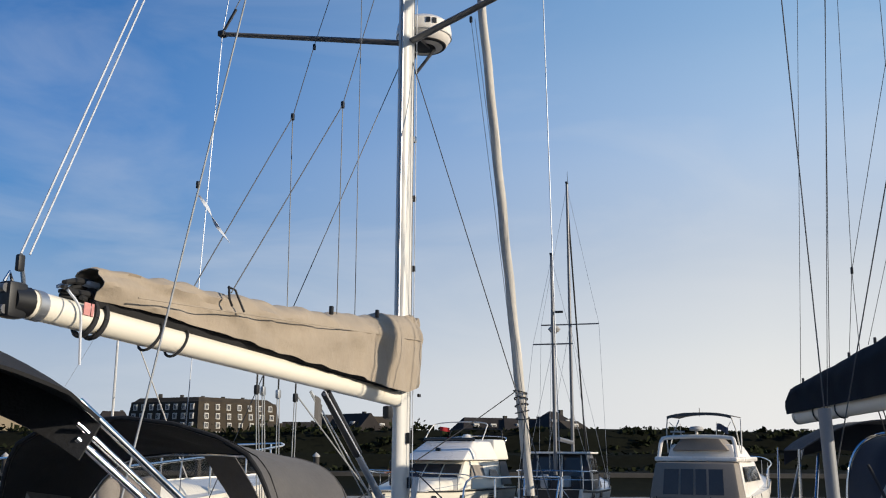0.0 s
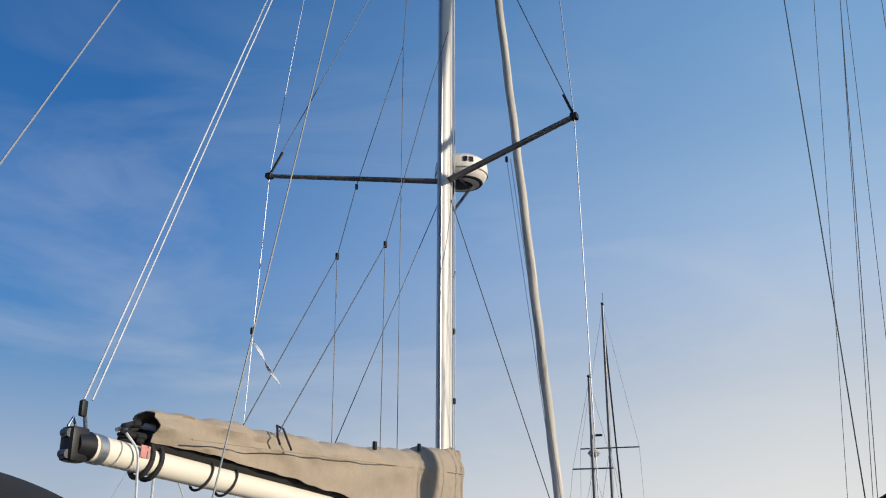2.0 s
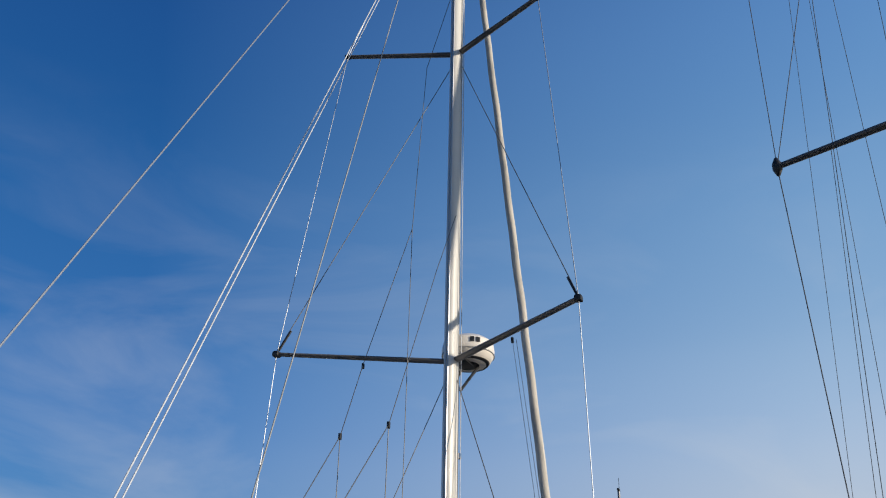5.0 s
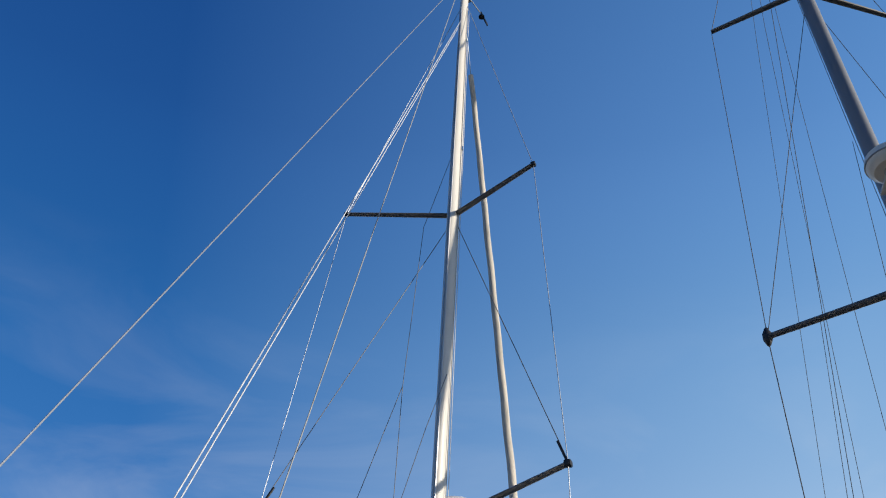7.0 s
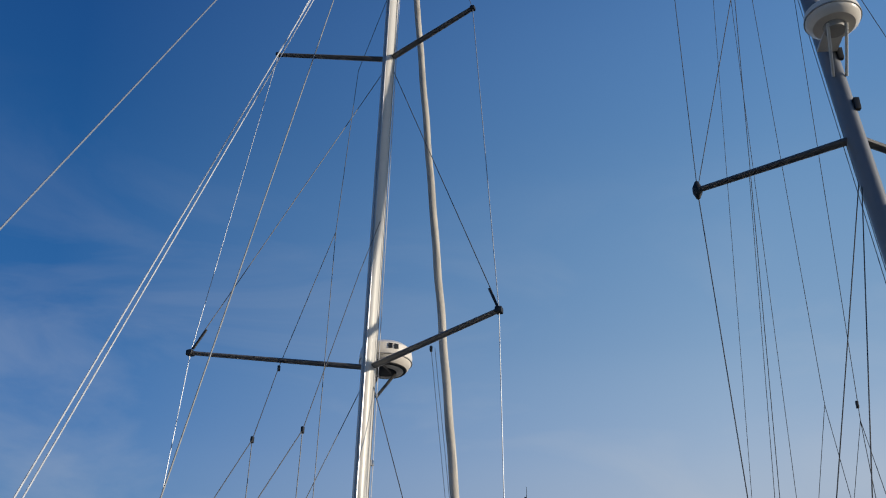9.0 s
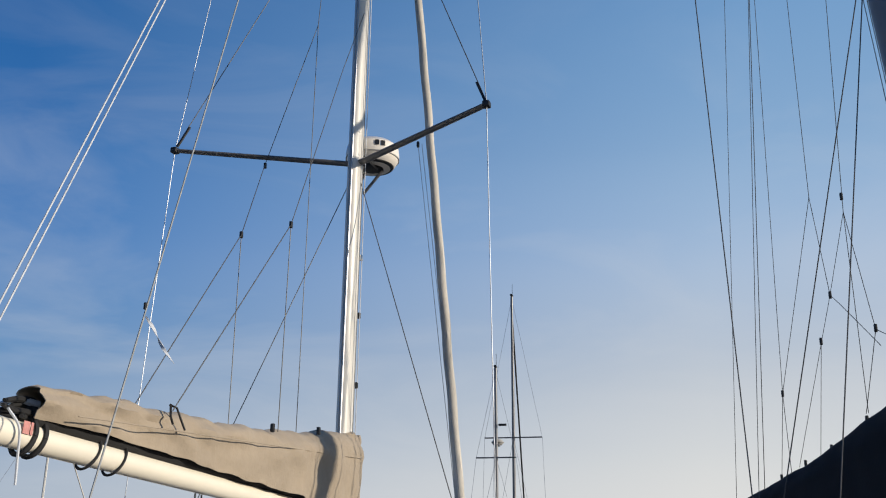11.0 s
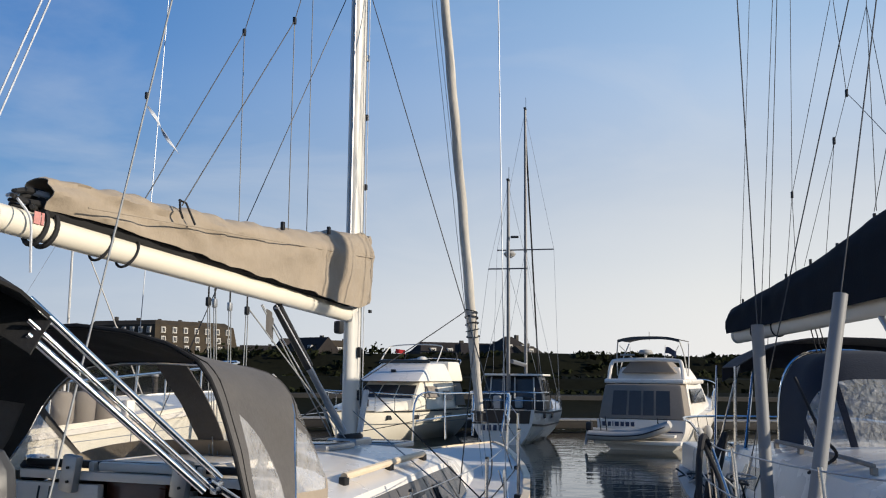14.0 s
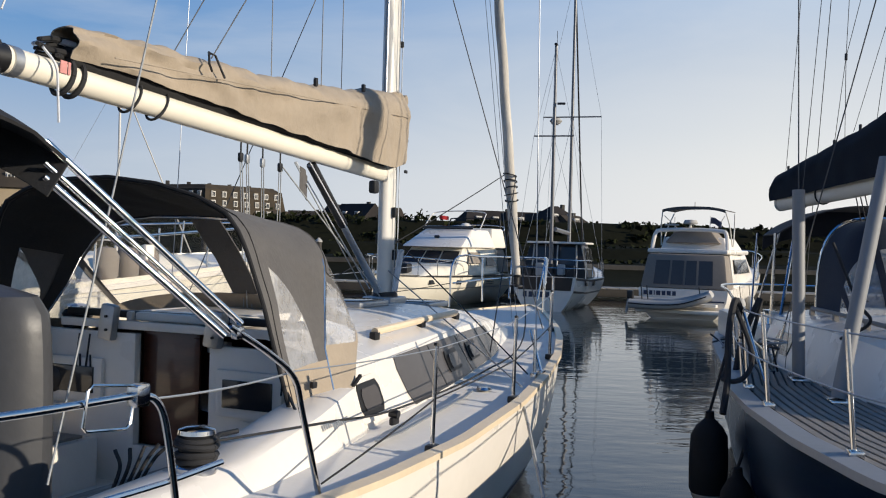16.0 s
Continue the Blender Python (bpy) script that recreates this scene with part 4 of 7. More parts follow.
for dx in (0.0, 0.04):
    line("flag_halyard", [(0.84 + dx, -0.36, 6.16), (1.62 + dx, -0.95, 1.3)], 0.0025)

# mainsheet falls, rigid vang
for y, yb, k in ((-2.38, -2.3, 0), (-2.3, -2.24, 1), (-2.1, -2.08, 1), (-1.86, -1.9, 0)):
    top = boom_at(y) + V(0, 0, -0.1)
    bk_ = part("sheet_block", block(top + V(0, 0, -0.09), (0.03, 0.045, 0.07), 0.014), M_BLACK if k == 0 else M_ALU, yacht, "mainsheet block under the boom")
    line("mainsheet", [top + V(0.01, 0, -0.1), (0.02, yb, 1.5)], 0.0045)
    line("mainsheet", [top + V(-0.02, 0.02, -0.1), (-0.03, yb + 0.03, 1.5)], 0.0045)
    line("block_strop", [top + V(0, 0, 0.02), top + V(0, 0, -0.06)], 0.007, M_ROPEK)
line("mainsheet", [boom_at(-1.86) + V(0, 0, -0.16), (0.1, -0.3, 1.52)], 0.006)
line("mainsheet", [boom_at(-1.65) + V(0, 0, -0.12), (-0.05, -0.28, 1.52)], 0.006)
vg = part("vang", rod([boom_at(-1.4) + V(0, 0, -0.1), (0, -0.16, 1.56)], 0.03, 12), M_ALU, yacht, "rigid aluminium boom vang")
part("vang_tube", rod([boom_at(-1.4) + V(0, 0, -0.1), boom_at(-1.4).lerp(V(0, -0.16, 1.56), 0.45) + V(0, 0, -0.05)], 0.042, 12), M_BLACK, vg, "black outer vang tube")
line("vang_line", [boom_at(-1.5) + V(0.05, 0, -0.1), (0.06, -0.2, 1.58)], 0.006, M_ROPE)
line("vang_line", [boom_at(-1.55) + V(-0.05, 0, -0.1), (-0.06, -0.2, 1.58)], 0.006, M_ROPE)
fl = part("vang_flag", sheet(lambda u, v: boom_at(-1.62) + V(0.02 * math.sin(5 * u), 0.05 + 0.15 * u, -0.14 - 0.2 * v - 0.07 * u), 6, 6, 0.003), M_GREYC, yacht, "grey cloth hanging under the boom")

# radar on the mast
rc = mast_at(H1 + 0.24) + V(0.0, 0.42, 0)
rd = part("radar_dome", revolve([(0.001, -0.13), (0.18, -0.13), (0.24, -0.1), (0.285, -0.025), (0.292, 0.03), (0.28, 0.11), (0.22, 0.16), (0.001, 0.175)], 32, rc), M_GEL, yacht, "white radar dome on the front of the mast")
part("dome_recess", revolve([(0.09, -0.134), (0.225, -0.118), (0.235, -0.106), (0.2, -0.1), (0.09, -0.1)], 32, rc), M_BLACK, rd, "dark recess round the dome's foot")
part("dome_band", revolve([(0.27, -0.03), (0.292, -0.028), (0.293, -0.018), (0.27, -0.016)], 32, rc), M_GREYP, rd)
part("dome_bracket", block(rc + V(0, -0.2, -0.15), (0.16, 0.36, 0.035), 0.01), M_BLACK, rd, "dark mounting bracket")
for dx in (-0.1, 0.1):
    part("dome_bracket_arm", rod([rc + V(dx, 0.05, -0.14), mast_at(H1 - 0.3) + V(dx * 0.6, 0.1, 0)], 0.016, 6), M_BLACK, rd)
for k in range(2):
    a = radians(-62 + 13 * k)
    q = rc + V(0.292 * math.cos(a), 0.292 * math.sin(a), 0.035)
    bars(rd, "dome_lettering", q + V(0.003 * math.cos(a), 0.003 * math.sin(a), 0), (-math.sin(a), math.cos(a), 0), (-0.15 * math.cos(a), -0.15 * math.sin(a), 1), [0.045], 0.06, M_BLACK, 0.1, "dark lettering")

# ---- sprayhood ----
# three hoops: share of the way from the crown to the foot, then half width, fore-and-aft place and height
AFT = [(0.0, 0.0, 2.36), (0.2, 0.35, 2.335), (0.38, 0.65, 2.27), (0.5, 0.83, 2.185), (0.56, 0.9, 2.1), (0.62, 0.95, 1.99), (0.76, 1.04, 1.69), (0.9, 1.11, 1.37), (1.0, 1.17, 1.1)]
MID = [(0.0, 0.0, -2.85, 2.17), (0.2, 0.35, -2.85, 2.165), (0.38, 0.62, -2.83, 2.14), (0.46, 0.76, -2.82, 2.105), (0.52, 0.86, -2.82, 2.05), (0.58, 0.95, -2.84, 1.96), (0.64, 1.0, -2.88, 1.86),
       (0.76, 1.05, -2.96, 1.65), (0.9, 1.14, -3.1, 1.4), (1.0, 1.24, -3.14, 1.13)]
FRONT = [(0.0, 0.0, -2.2, 1.49), (0.38, 0.55, -2.25, 1.48), (0.6, 0.9, -2.4, 1.44), (0.76, 1.05, -2.52, 1.41), (0.9, 1.13, -2.66, 1.37), (1.0, 1.27, -2.95, 1.14)]


def hoop_at(s):
    """The three hoops' points at s, -1 the port foot, 0 the crown, 1 the starboard foot."""
    q, sg = abs(s), (1 if s >= 0 else -1)
    x, z = interp(q, AFT)
    a = V(sg * x, -3.75 + 0.16 * (2.36 - z), z - 0.035 * sg * x)
    x, y, z = interp(q, MID)
    b = V(sg * x, y, z - 0.02 * sg * x)
    x, y, z = interp(q, FRONT)
    return a, b, V(sg * x, y, z)


def hood_pt(u, s):
    """u 0 the aft hoop, 1 the middle hoop, 2 the foot of the front panel."""
    a, b, c = hoop_at(s)
    if u <= 1:
        p = a.lerp(b, u)
        slack = -0.02 * math.sin(math.pi * u) * min(1, 3 * abs(s))
        w = 0.016 * noise.noise(V(u * 2.2 + s * 5, s * 9 - u * 3, 1)) * math.sin(math.pi * u)
    else:
        p = b.lerp(c, u - 1)
        slack = 0.04 * math.sin(math.pi * (u - 1))
        w = 0.02 * noise.noise(V(u * 4, s * 8, 5)) * math.sin(math.pi * (u - 1))
    out = V(s, 0.35 if u > 1 else 0, 0.5 * (1 - abs(s))).normalized()
    return p + out * (slack + w)


def hood_patch(u0, u1, s0, s1, nu, ns, thick):
    """A panel between two lines of the hood; u0 and u1 may be functions of s."""
    f0 = u0 if callable(u0) else (lambda s: u0)
    f1 = u1 if callable(u1) else (lambda s: u1)

    def fn(a, b):
        s = s0 + (s1 - s0) * b
        return hood_pt(f0(s) + (f1(s) - f0(s)) * a, s)
    return sheet(fn, nu, ns, thick)


def pane_fore(s):
    """The forward edge of the side pane: a narrow rounded top, widening downwards."""
    return interp(abs(s), [(0.66, 0.25), (0.675, 0.31), (0.7, 0.38), (0.8, 0.66), (0.93, 0.82)])[0]


hood = part("sprayhood", hood_patch(0.0, 1.0, -0.66, 0.66, 14, 60, 0.006), M_GREYC, yacht, "grey canvas sprayhood with clear vinyl windows")
for g in (-1, 1):
    part("hood_side", hood_patch(0.0, 0.24, 0.66 * g, 0.93 * g, 5, 14, 0.006), M_GREYC, hood)
    part("hood_side", hood_patch(pane_fore, 1.0, 0.66 * g, 0.93 * g, 8, 14, 0.006), M_GREYC, hood)
    part("hood_window", hood_patch(0.24, pane_fore, 0.66 * g, 0.93 * g, 10, 18, 0.0), M_CRINKLE, hood, "clear crinkled vinyl side window")
    part("hood_apron", hood_patch(0.0, 1.0, 0.93 * g, 1.0 * g, 10, 4, 0.008), M_COVER, hood, "taupe canvas apron along the foot of the hood")
    part("hood_apron", hood_patch(1.84, 2.0, 0.0, 0.9 * g, 3, 24, 0.008), M_COVER, hood, "taupe canvas apron along the foot of the hood")
    part("hood_apron", hood_patch(1.0, 2.0, 0.9 * g, 1.0 * g, 8, 4, 0.008), M_COVER, hood, "taupe canvas apron along the foot of the hood")
    part("hood_window", hood_patch(1.05, 1.84, 0.07 * g, 0.66 * g, 14, 20, 0.0), M_CLEAR, hood, "clear vinyl window with ripples")
    part("hood_window", hood_patch(1.02, 1.84, 0.68 * g, 0.9 * g, 14, 10, 0.0), M_CRINKLE, hood, "clear crinkled vinyl corner window")
    part("hood_panel", hood_patch(1.0, 1.84, 0.655 * g, 0.685 * g, 10, 2, 0.008), M_GREYC, hood)
    part("hood_panel", hood_patch(1.0, 1.06, 0.07 * g, 0.655 * g, 2, 20, 0.008), M_GREYC, hood)
part("hood_post", hood_patch(1.0, 1.84, -0.07, 0.07, 10, 3, 0.008), M_GREYC, hood, "dark canvas strip between the front windows")
# added dark sheets just inside the canvas imitate the hood's shaded interior
part("hood_shade", sheet(lambda a, b: hood_pt(0.01 + 0.97 * a, 0.65 * (2 * b - 1)) - V(0.016 * (2 * b - 1), 0, 0.014), 12, 50), M_DARKC, hood, "black sheet standing in for the shade under the hood")
part("hood_shade", sheet(lambda a, b: hood_pt(0.01 + 0.22 * a, -0.65 - 0.28 * b) + V(0.014, 0, 0), 5, 12), M_DARKC, hood, "black sheet standing in for the shade under the hood")
part("hood_shade", sheet(lambda a, b: hood_pt(0.75 + 0.23 * a, -0.65 - 0.28 * b) + V(0.014, 0, 0), 5, 12), M_DARKC, hood, "black sheet standing in for the shade under the hood")
part("hood_hem", rod([hood_pt(0.0, k / 30 - 1) for k in range(61)], 0.013, 8), M_DARKC, hood, "dark bound edge")
part("hood_seam", rod([hood_pt(0.12, k / 30 - 1) + V(0, 0, 0.004) for k in range(61)], 0.004, 6), M_DARKC, hood)
part("hood_bow", rod([hood_pt(0.98, k / 30 - 1) - V(0, 0, 0.02) for k in range(61)], 0.011, 8), M_STEEL, hood)
part("hood_strap", rod([hood_pt(0.05, 0.97), V(1.27, -3.6, 1.02)], 0.009, 6), M_BLACK, hood)
part("hood_toggle", block((1.3, -2.98, 1.16), (0.022, 0.11, 0.02), 0.006, Matrix.Rotation(radians(30), 4, "X")), M_BLACK, hood)
part("hood_toggle", block((1.21, -3.35, 1.17), (0.03, 0.05, 0.04), 0.01), M_BLACK, hood)

# ---- bimini folded back over the cockpit ----
def bimini_pt(u, v):
    """u fore and aft, v across."""
    q = (v - 0.5) * 2
    y = -5.6 - 1.4 * u
    z = 2.33 + 0.3 * (1 - abs(q) ** 2.6) + 0.11 * math.sin(math.pi * u)
    if u < 0.12:
        z -= (0.12 - u) * 0.5
    return V(1.54 * q, y - 0.05 * abs(q), z + 0.012 * noise.noise(V(q * 3, y * 3, 2)))


bim = part("bimini", sheet(bimini_pt, 18, 30, 0.012), M_DARKC, yacht, "charcoal bimini awning on a stainless frame")
part("bimini_skirt", sheet(lambda a, b: bimini_pt(0.0, b) + V(0, -0.1 * a, -0.13 * a), 3, 30, 0.008), M_DARKC, bim)
for s in (1, -1):
    foot = V(s * 1.86, -5.06, 1.65)
    for k, (dz, fy, fz, r) in enumerate(((0.0, 0.02, 0.025, 0.014), (-0.075, -0.05, 0.0, 0.011), (-0.125, -0.09, -0.015, 0.014))):
        e = bimini_pt(0.05, 0.5 + 0.485 * s) + V(0.0, 0.0, dz)
        part("bimini_tube", rod([e, foot + V(0, fy, fz)], r, 10), M_STEEL, bim, "stainless frame tube")
    part("tube_clamp", block(bimini_pt(0.05, 0.5 + 0.485 * s).lerp(foot, 0.5) + V(0, 0, -0.04), (0.03, 0.05, 0.06), 0.01), M_GEL, bim)
    part("tube_joint", block(foot + V(0, 0, -0.01), (0.035, 0.06, 0.05), 0.012), M_STEEL, bim)

# wheel pedestal under its grey cover
def pedestal():
    def fn(u, v):
        a = 2 * math.pi * v
        r = 0.45 * (1 - 0.14 * u ** 6) * (1 + 0.04 * math.sin(5 * a) * (1 - u))
        if u > 0.92:
            r *= max(0.0, 1 - (u - 0.92) / 0.08) ** 0.5
        return V(-0.1 + r * math.cos(a) * 1.1, -4.6 + 0.2 * r / 0.36 * math.sin(a), 0.36 + 1.42 * u)
    return sheet(fn, 16, 28)


part("wheel_cover", pedestal(), mat("grey_vinyl_cover", (0.05, 0.051, 0.055), 0.42, var=0.15, scale=4, bump=0.25, bscale=12), yacht, "grey vinyl cover over the steering wheel and pedestal")
for k, x in enumerate((-0.75, -0.66)):
    part("hanging_line", rod(smooth_path([(x, BY - 0.09, 1.34), (x - 0.01, BY - 0.1, 1.2), (x - 0.03, BY - 0.1, 1.02), (x + 0.02, BY - 0.1, 1.0), (x + 0.015, BY - 0.1, 1.2)]), 0.007, 6), M_ROPEK, yacht)
part("hanging_line", rod(smooth_path([(0.86, BY - 0.1, 1.3), (0.88, BY - 0.11, 1.15), (0.87, BY - 0.1, 1.05)]), 0.006, 6), M_ROPEK, yacht)
for k in range(5):
    part("rope_tail", rod(smooth_path([(1.0 - 0.03 * k, -4.35 - 0.07 * k, 0.99), (0.92, -4.4 - 0.06 * k, 0.9), (0.84, -4.45 - 0.05 * k, 0.7), (0.9, -4.5 - 0.06 * k, 0.62), (0.93, -4.6, 0.8)]), 0.01, 6), M_ROPEK, yacht, "black rope tail in the cockpit")


# ---- navy sloop moored bow-in beside the berth ----
BX, BYY, BA = 4.08, 6.85, 172.0      # mast place; its bow points back along the berth
navy = thing("sailing_yacht", BX, BYY, 0, BA, "navy blue sailing yacht with teak deck, navy sail cover and sprayhood", "sailing yacht")
NH = [(-6.0, 1.05, 0.95), (-4.5, 1.3, 0.95), (-3.0, 1.46, 0.96), (-1.5, 1.6, 0.98), (-0.4, 1.77, 1.0), (0.8, 1.82, 1.02), (1.9, 1.79, 1.04), (2.9, 1.68, 1.06),
      (3.8, 1.42, 1.1), (4.8, 1.0, 1.15), (5.6, 0.55, 1.2), (6.2, 0.05, 1.24)]
part("hull", hull_mesh(NH, -0.95, 0.12, 2.6), M_NAVYH, navy, "glossy navy blue hull")
for s in (1, -1):
    part("gunwale", edge_strip(NH, -0.03, 0.12, 0.055, -0.025, s), mat("pale_grey_gunwale", (0.3, 0.3, 0.3), 0.5, stain=0.3), navy, "pale grey gunwale")
    bm = loft(bmesh.new(), [[Vector((s * p.x, p.y, p.z)) for p in (hull_at(NH, -0.95, y, 0.4, 0.12, 2.6), hull_at(NH, -0.95, y, 0.43, 0.12, 2.6))] for y in (-5.9 + 12.0 * i / 30 for i in range(31))], closed=False)
    part("stripe", bm, M_GEL, navy, "thin white hull stripe")


def teak_plank(i, side):
    """One plank laid parallel to the deck edge."""
    w, g = 0.042, 0.019
    bm = bmesh.new()
    rings = []
    for k in range(25):
        y = -5.6 + 11.2 * k / 24
        hb, z = interp(y, NH)
        xo = hb - 0.07 - i * (w + g)
        if xo < 0.1:
            break
        zz = z + 0.012 + 0.03 * (1 - (xo / 1.6) ** 2)
        rings.append([(side * xo, y, zz), (side * (xo - w), y, zz + 0.001), (side * (xo - w), y, zz - 0.02), (side * xo, y, zz - 0.02)])
    return loft(bm, rings)


def navy_deck(side):
    def fn(u, v):
        y = -6.0 + 12.1 * u
        hb, z = interp(y, NH)
        x = (hb - 0.06) * v
        return V(side * x, y, z - 0.004 + 0.03 * (1 - (x / 1.6) ** 2))
    return sheet(fn, 30, 4)


for s in (1, -1):
    dk = part("side_deck", navy_deck(s), M_CAULK, navy, "weathered teak deck with dark caulking")
    for i in range(16):
        part("plank", teak_plank(i, s), M_TEAK, dk)

NR = [(-2.6, 1.16, 1.02, 1.42, 1.52), (-1.4, 1.14, 1.0, 1.42, 1.54), (0.0, 1.06, 0.9, 1.4, 1.52), (1.0, 0.93, 0.76, 1.34, 1.45), (2.2, 0.7, 0.5, 1.24, 1.32), (3.0, 0.4, 0.25, 1.12, 1.14)]


def nroof(y, s):
    wb, wt, ze, zc = interp(y, NR)
    zd = interp(y, NH)[1]
    q, sg = abs(s), (1 if s >= 0 else -1)
    if q <= 1:
        return V(sg * wt * q, y, zc - (zc - ze) * q ** 2.4)
    return V(sg * (wt + (wb - wt) * (q - 1)), y, ze + (zd - ze) * (q - 1))


part("coachroof", sheet(lambda u, v: nroof(-2.6 + 5.6 * u, -2 + 4 * v), 30, 24), M_GEL, navy, "white coachroof")
part("coachroof_end", block((0, -2.6, 1.2), (2.1, 0.04, 0.5)), M_GEL, navy)
for s in (1, -1):
    for y in (-2.2,):
        bm = bmesh.new()
        cs = [(y + 0.06, 0.25), (y + 0.58, 0.25), (y + 0.62, 0.35), (y + 0.58, 0.68), (y + 0.06, 0.68), (y, 0.45)]
        loft(bm, [[V(s * (nroof(a, 1 + b).x + o), a, nroof(a, 1 + b).z) for a, b in cs] for o in (0, 0.01)])
        part("coachroof_window", bm, M_TINT, navy, "dark tinted window")
    hz = [nroof(-2.0 + 2.2 * k / 6, 0.8 * s) + V(0, 0, 0.06) for k in range(7)]
    gr2 = part("grab_rail", rod(hz, 0.018), M_TEAK, navy, "teak grab rail")
    for k in (0, 2, 4, 6):
        part("foot", block(hz[k] - V(0, 0, 0.035), (0.035, 0.07, 0.05)), M_TEAK, gr2)
part("deck_hatch", block((0, 0.7, 1.5), (0.5, 0.5, 0.06), 0.02), M_TINT, navy, "dark deck hatch")
part("cockpit_coaming", block((0.95, -4.2, 1.12), (0.3, 3.0, 0.34), 0.06), M_GEL, navy, "white cockpit coaming")
part("cockpit_coaming", block((-0.95, -4.2, 1.12), (0.3, 3.0, 0.34), 0.06), M_GEL, navy, "white cockpit coaming")
for s in (1, -1):
    nw = part("winch", revolve([(0.001, 0), (0.07, 0), (0.06, 0.06), (0.05, 0.1), (0.065, 0.14), (0.001, 0.15)], 18, (0.95 * s, -3.2, 1.29)), M_STEEL, navy, "chrome winch")
    tops = []
    for y in (4.6, 3.6, 2.4, 0.82, -0.1, -0.55, -2.2):
        hb, z = interp(y, NH)
        x = s * (hb - 0.1)
        st = part("stanchion", rod([(x, y, z), (x * 1.03, y, z + 0.62)], 0.014, 10), M_STEEL, navy, "stainless stanchion")
        part("stanchion_base", block((x, y, z + 0.03), (0.07, 0.1, 0.05), 0.012), M_STEEL, st)
        tops.append(V(x * 1.03, y, z))
        if y in (-0.1, -0.55):
            part("stanchion_brace", rod([(x * 1.03, y, z + 0.58), (x * 0.95, y + (0.3 if y > -0.3 else -0.3), z + 0.02)], 0.011, 8), M_STEEL, st)
    for h in (0.6, 0.32):
        for a, b in zip(tops, tops[1:]):
            part("lifeline", rod(sag(a + V(0, 0, h), b + V(0, 0, h), 0.006, 4), 0.005, 6), M_WIRE, navy)
    ppts = [V(s * 0.95, -4.3, 0.97), V(s * 1.2, -4.3, 1.58), V(s * 1.1, -5.4, 1.6), V(s * 0.7, -5.95, 1.6), V(0, -6.0, 1.6)]
    part("pushpit_rail", rod(smooth_path([tops[-1] + V(0, 0, 0.62)] + ppts[1:], 5), 0.014, 8), M_STEEL, navy, "stainless pushpit")
    part("pulpit_rail", rod(smooth_path([tops[0] + V(0, 0, 0.62), V(s * 0.7, 5.4, 1.85), V(s * 0.3, 6.1, 1.88), V(0, 6.3, 1.88)], 5), 0.014, 8), M_STEEL, navy, "stainless pulpit")


def nmast(z):
    return V(-0.1 + 0.02 * (z - 7), 0.45 - 0.12 * (z - 1), z)


nm = part("mast", loft(bmesh.new(), [[nmast(z) + V(0.085 * math.cos(a), 0.125 * math.sin(a), 0) for a in (2 * math.pi * k / 20 for k in range(20))] for z in (1.45, 4, 7, 10, 13, 17.3)]), M_MASTG, navy, "grey painted aluminium mast")
for z in (8.2, 8.9, 6.9):
    part("mast_bracket", block(nmast(z) + V(-0.06, 0.12, 0), (0.06, 0.05, 0.14), 0.012), M_BLACK, nm)


NS1, NS2 = 7.85, 13.1
for s in (1, -1):
    t1 = V(1.3 if s > 0 else -1.5, -1.1, 7.78)
    t2 = nmast(NS2) + V(s * 1.15, -0.5, -0.05)
    sp = part("spreader", rod([nmast(NS1), t1], 0.055, 10, 0.04, 0.6), M_ALUD, nm, "dark grey spreader")
    part("spreader_boot", revolve([(0.001, -0.12), (0.02, -0.1), (0.05, -0.03), (0.05, 0.03), (0.02, 0.1), (0.001, 0.12)], 10, t1), M_BLACK, sp, "black spreader boot")
    sp = part("spreader", rod([nmast(NS2), t2], 0.05, 10, 0.036, 0.6), M_ALUD, nm, "dark grey spreader")
    cp = V(s * 1.19, -0.75, 1.02)
    lw = V(s * 1.19, 0.4, 1.03)
    part("cap_shroud", rod([cp, t1], 0.0055, 6), M_WIRED, navy)
    part("cap_shroud", rod([t1, t2], 0.0045, 6), M_WIRED, navy)
    part("cap_shroud", rod([t2, nmast(17.2)], 0.0045, 6), M_WIRED, navy)
    part("intermediate_shroud", rod([t1, nmast(NS2 - 0.2)], 0.0045, 6), M_WIRED, navy)
    lt = nmast(NS1 - 0.2)
    part("lower_shroud", rod([lw, lt], 0.0055, 6), M_WIRED, navy)
    part("lower_shroud", rod([V(s * 1.24, -1.5, 1.02), lt], 0.0055, 6), M_WIRED, navy)
    tb = part("shroud_tube", rod([cp + V(0, 0, 0.03), cp.lerp(t1, 0.222)], 0.05, 14), M_PVC, navy, "grey plastic tube over the shroud")
    part("tube_base", block(cp + V(0, 0, 0.01), (0.14, 0.2, 0.03), 0.012), M_STEEL, tb)
    tb = part("shroud_tube", rod([lw + V(0, 0, 0.03), lw.lerp(lt, 0.25)], 0.05, 14), M_PVC, navy, "grey plastic tube over the shroud")
    part("tube_base", block(lw + V(0, 0, 0.01), (0.14, 0.2, 0.03), 0.012), M_STEEL, tb)
    q = V(s * 1.24, -1.5, 1.02)
    part("turnbuckle", rod([q, q.lerp(lt, 0.06)], 0.016, 8), M_STEEL, navy)
    for k in range(1):
        part("halyard", rod([nmast(NS1) + V(s * (0.9 - 0.3 * k), -0.5 + 0.18 * k, 0), V(s * (1.2 - 0.1 * k), -1.2 + 0.35 * k, 1.05)], 0.003, 6), M_WIRED, navy)
nrc = V(0.0, -0.06, 9.08)
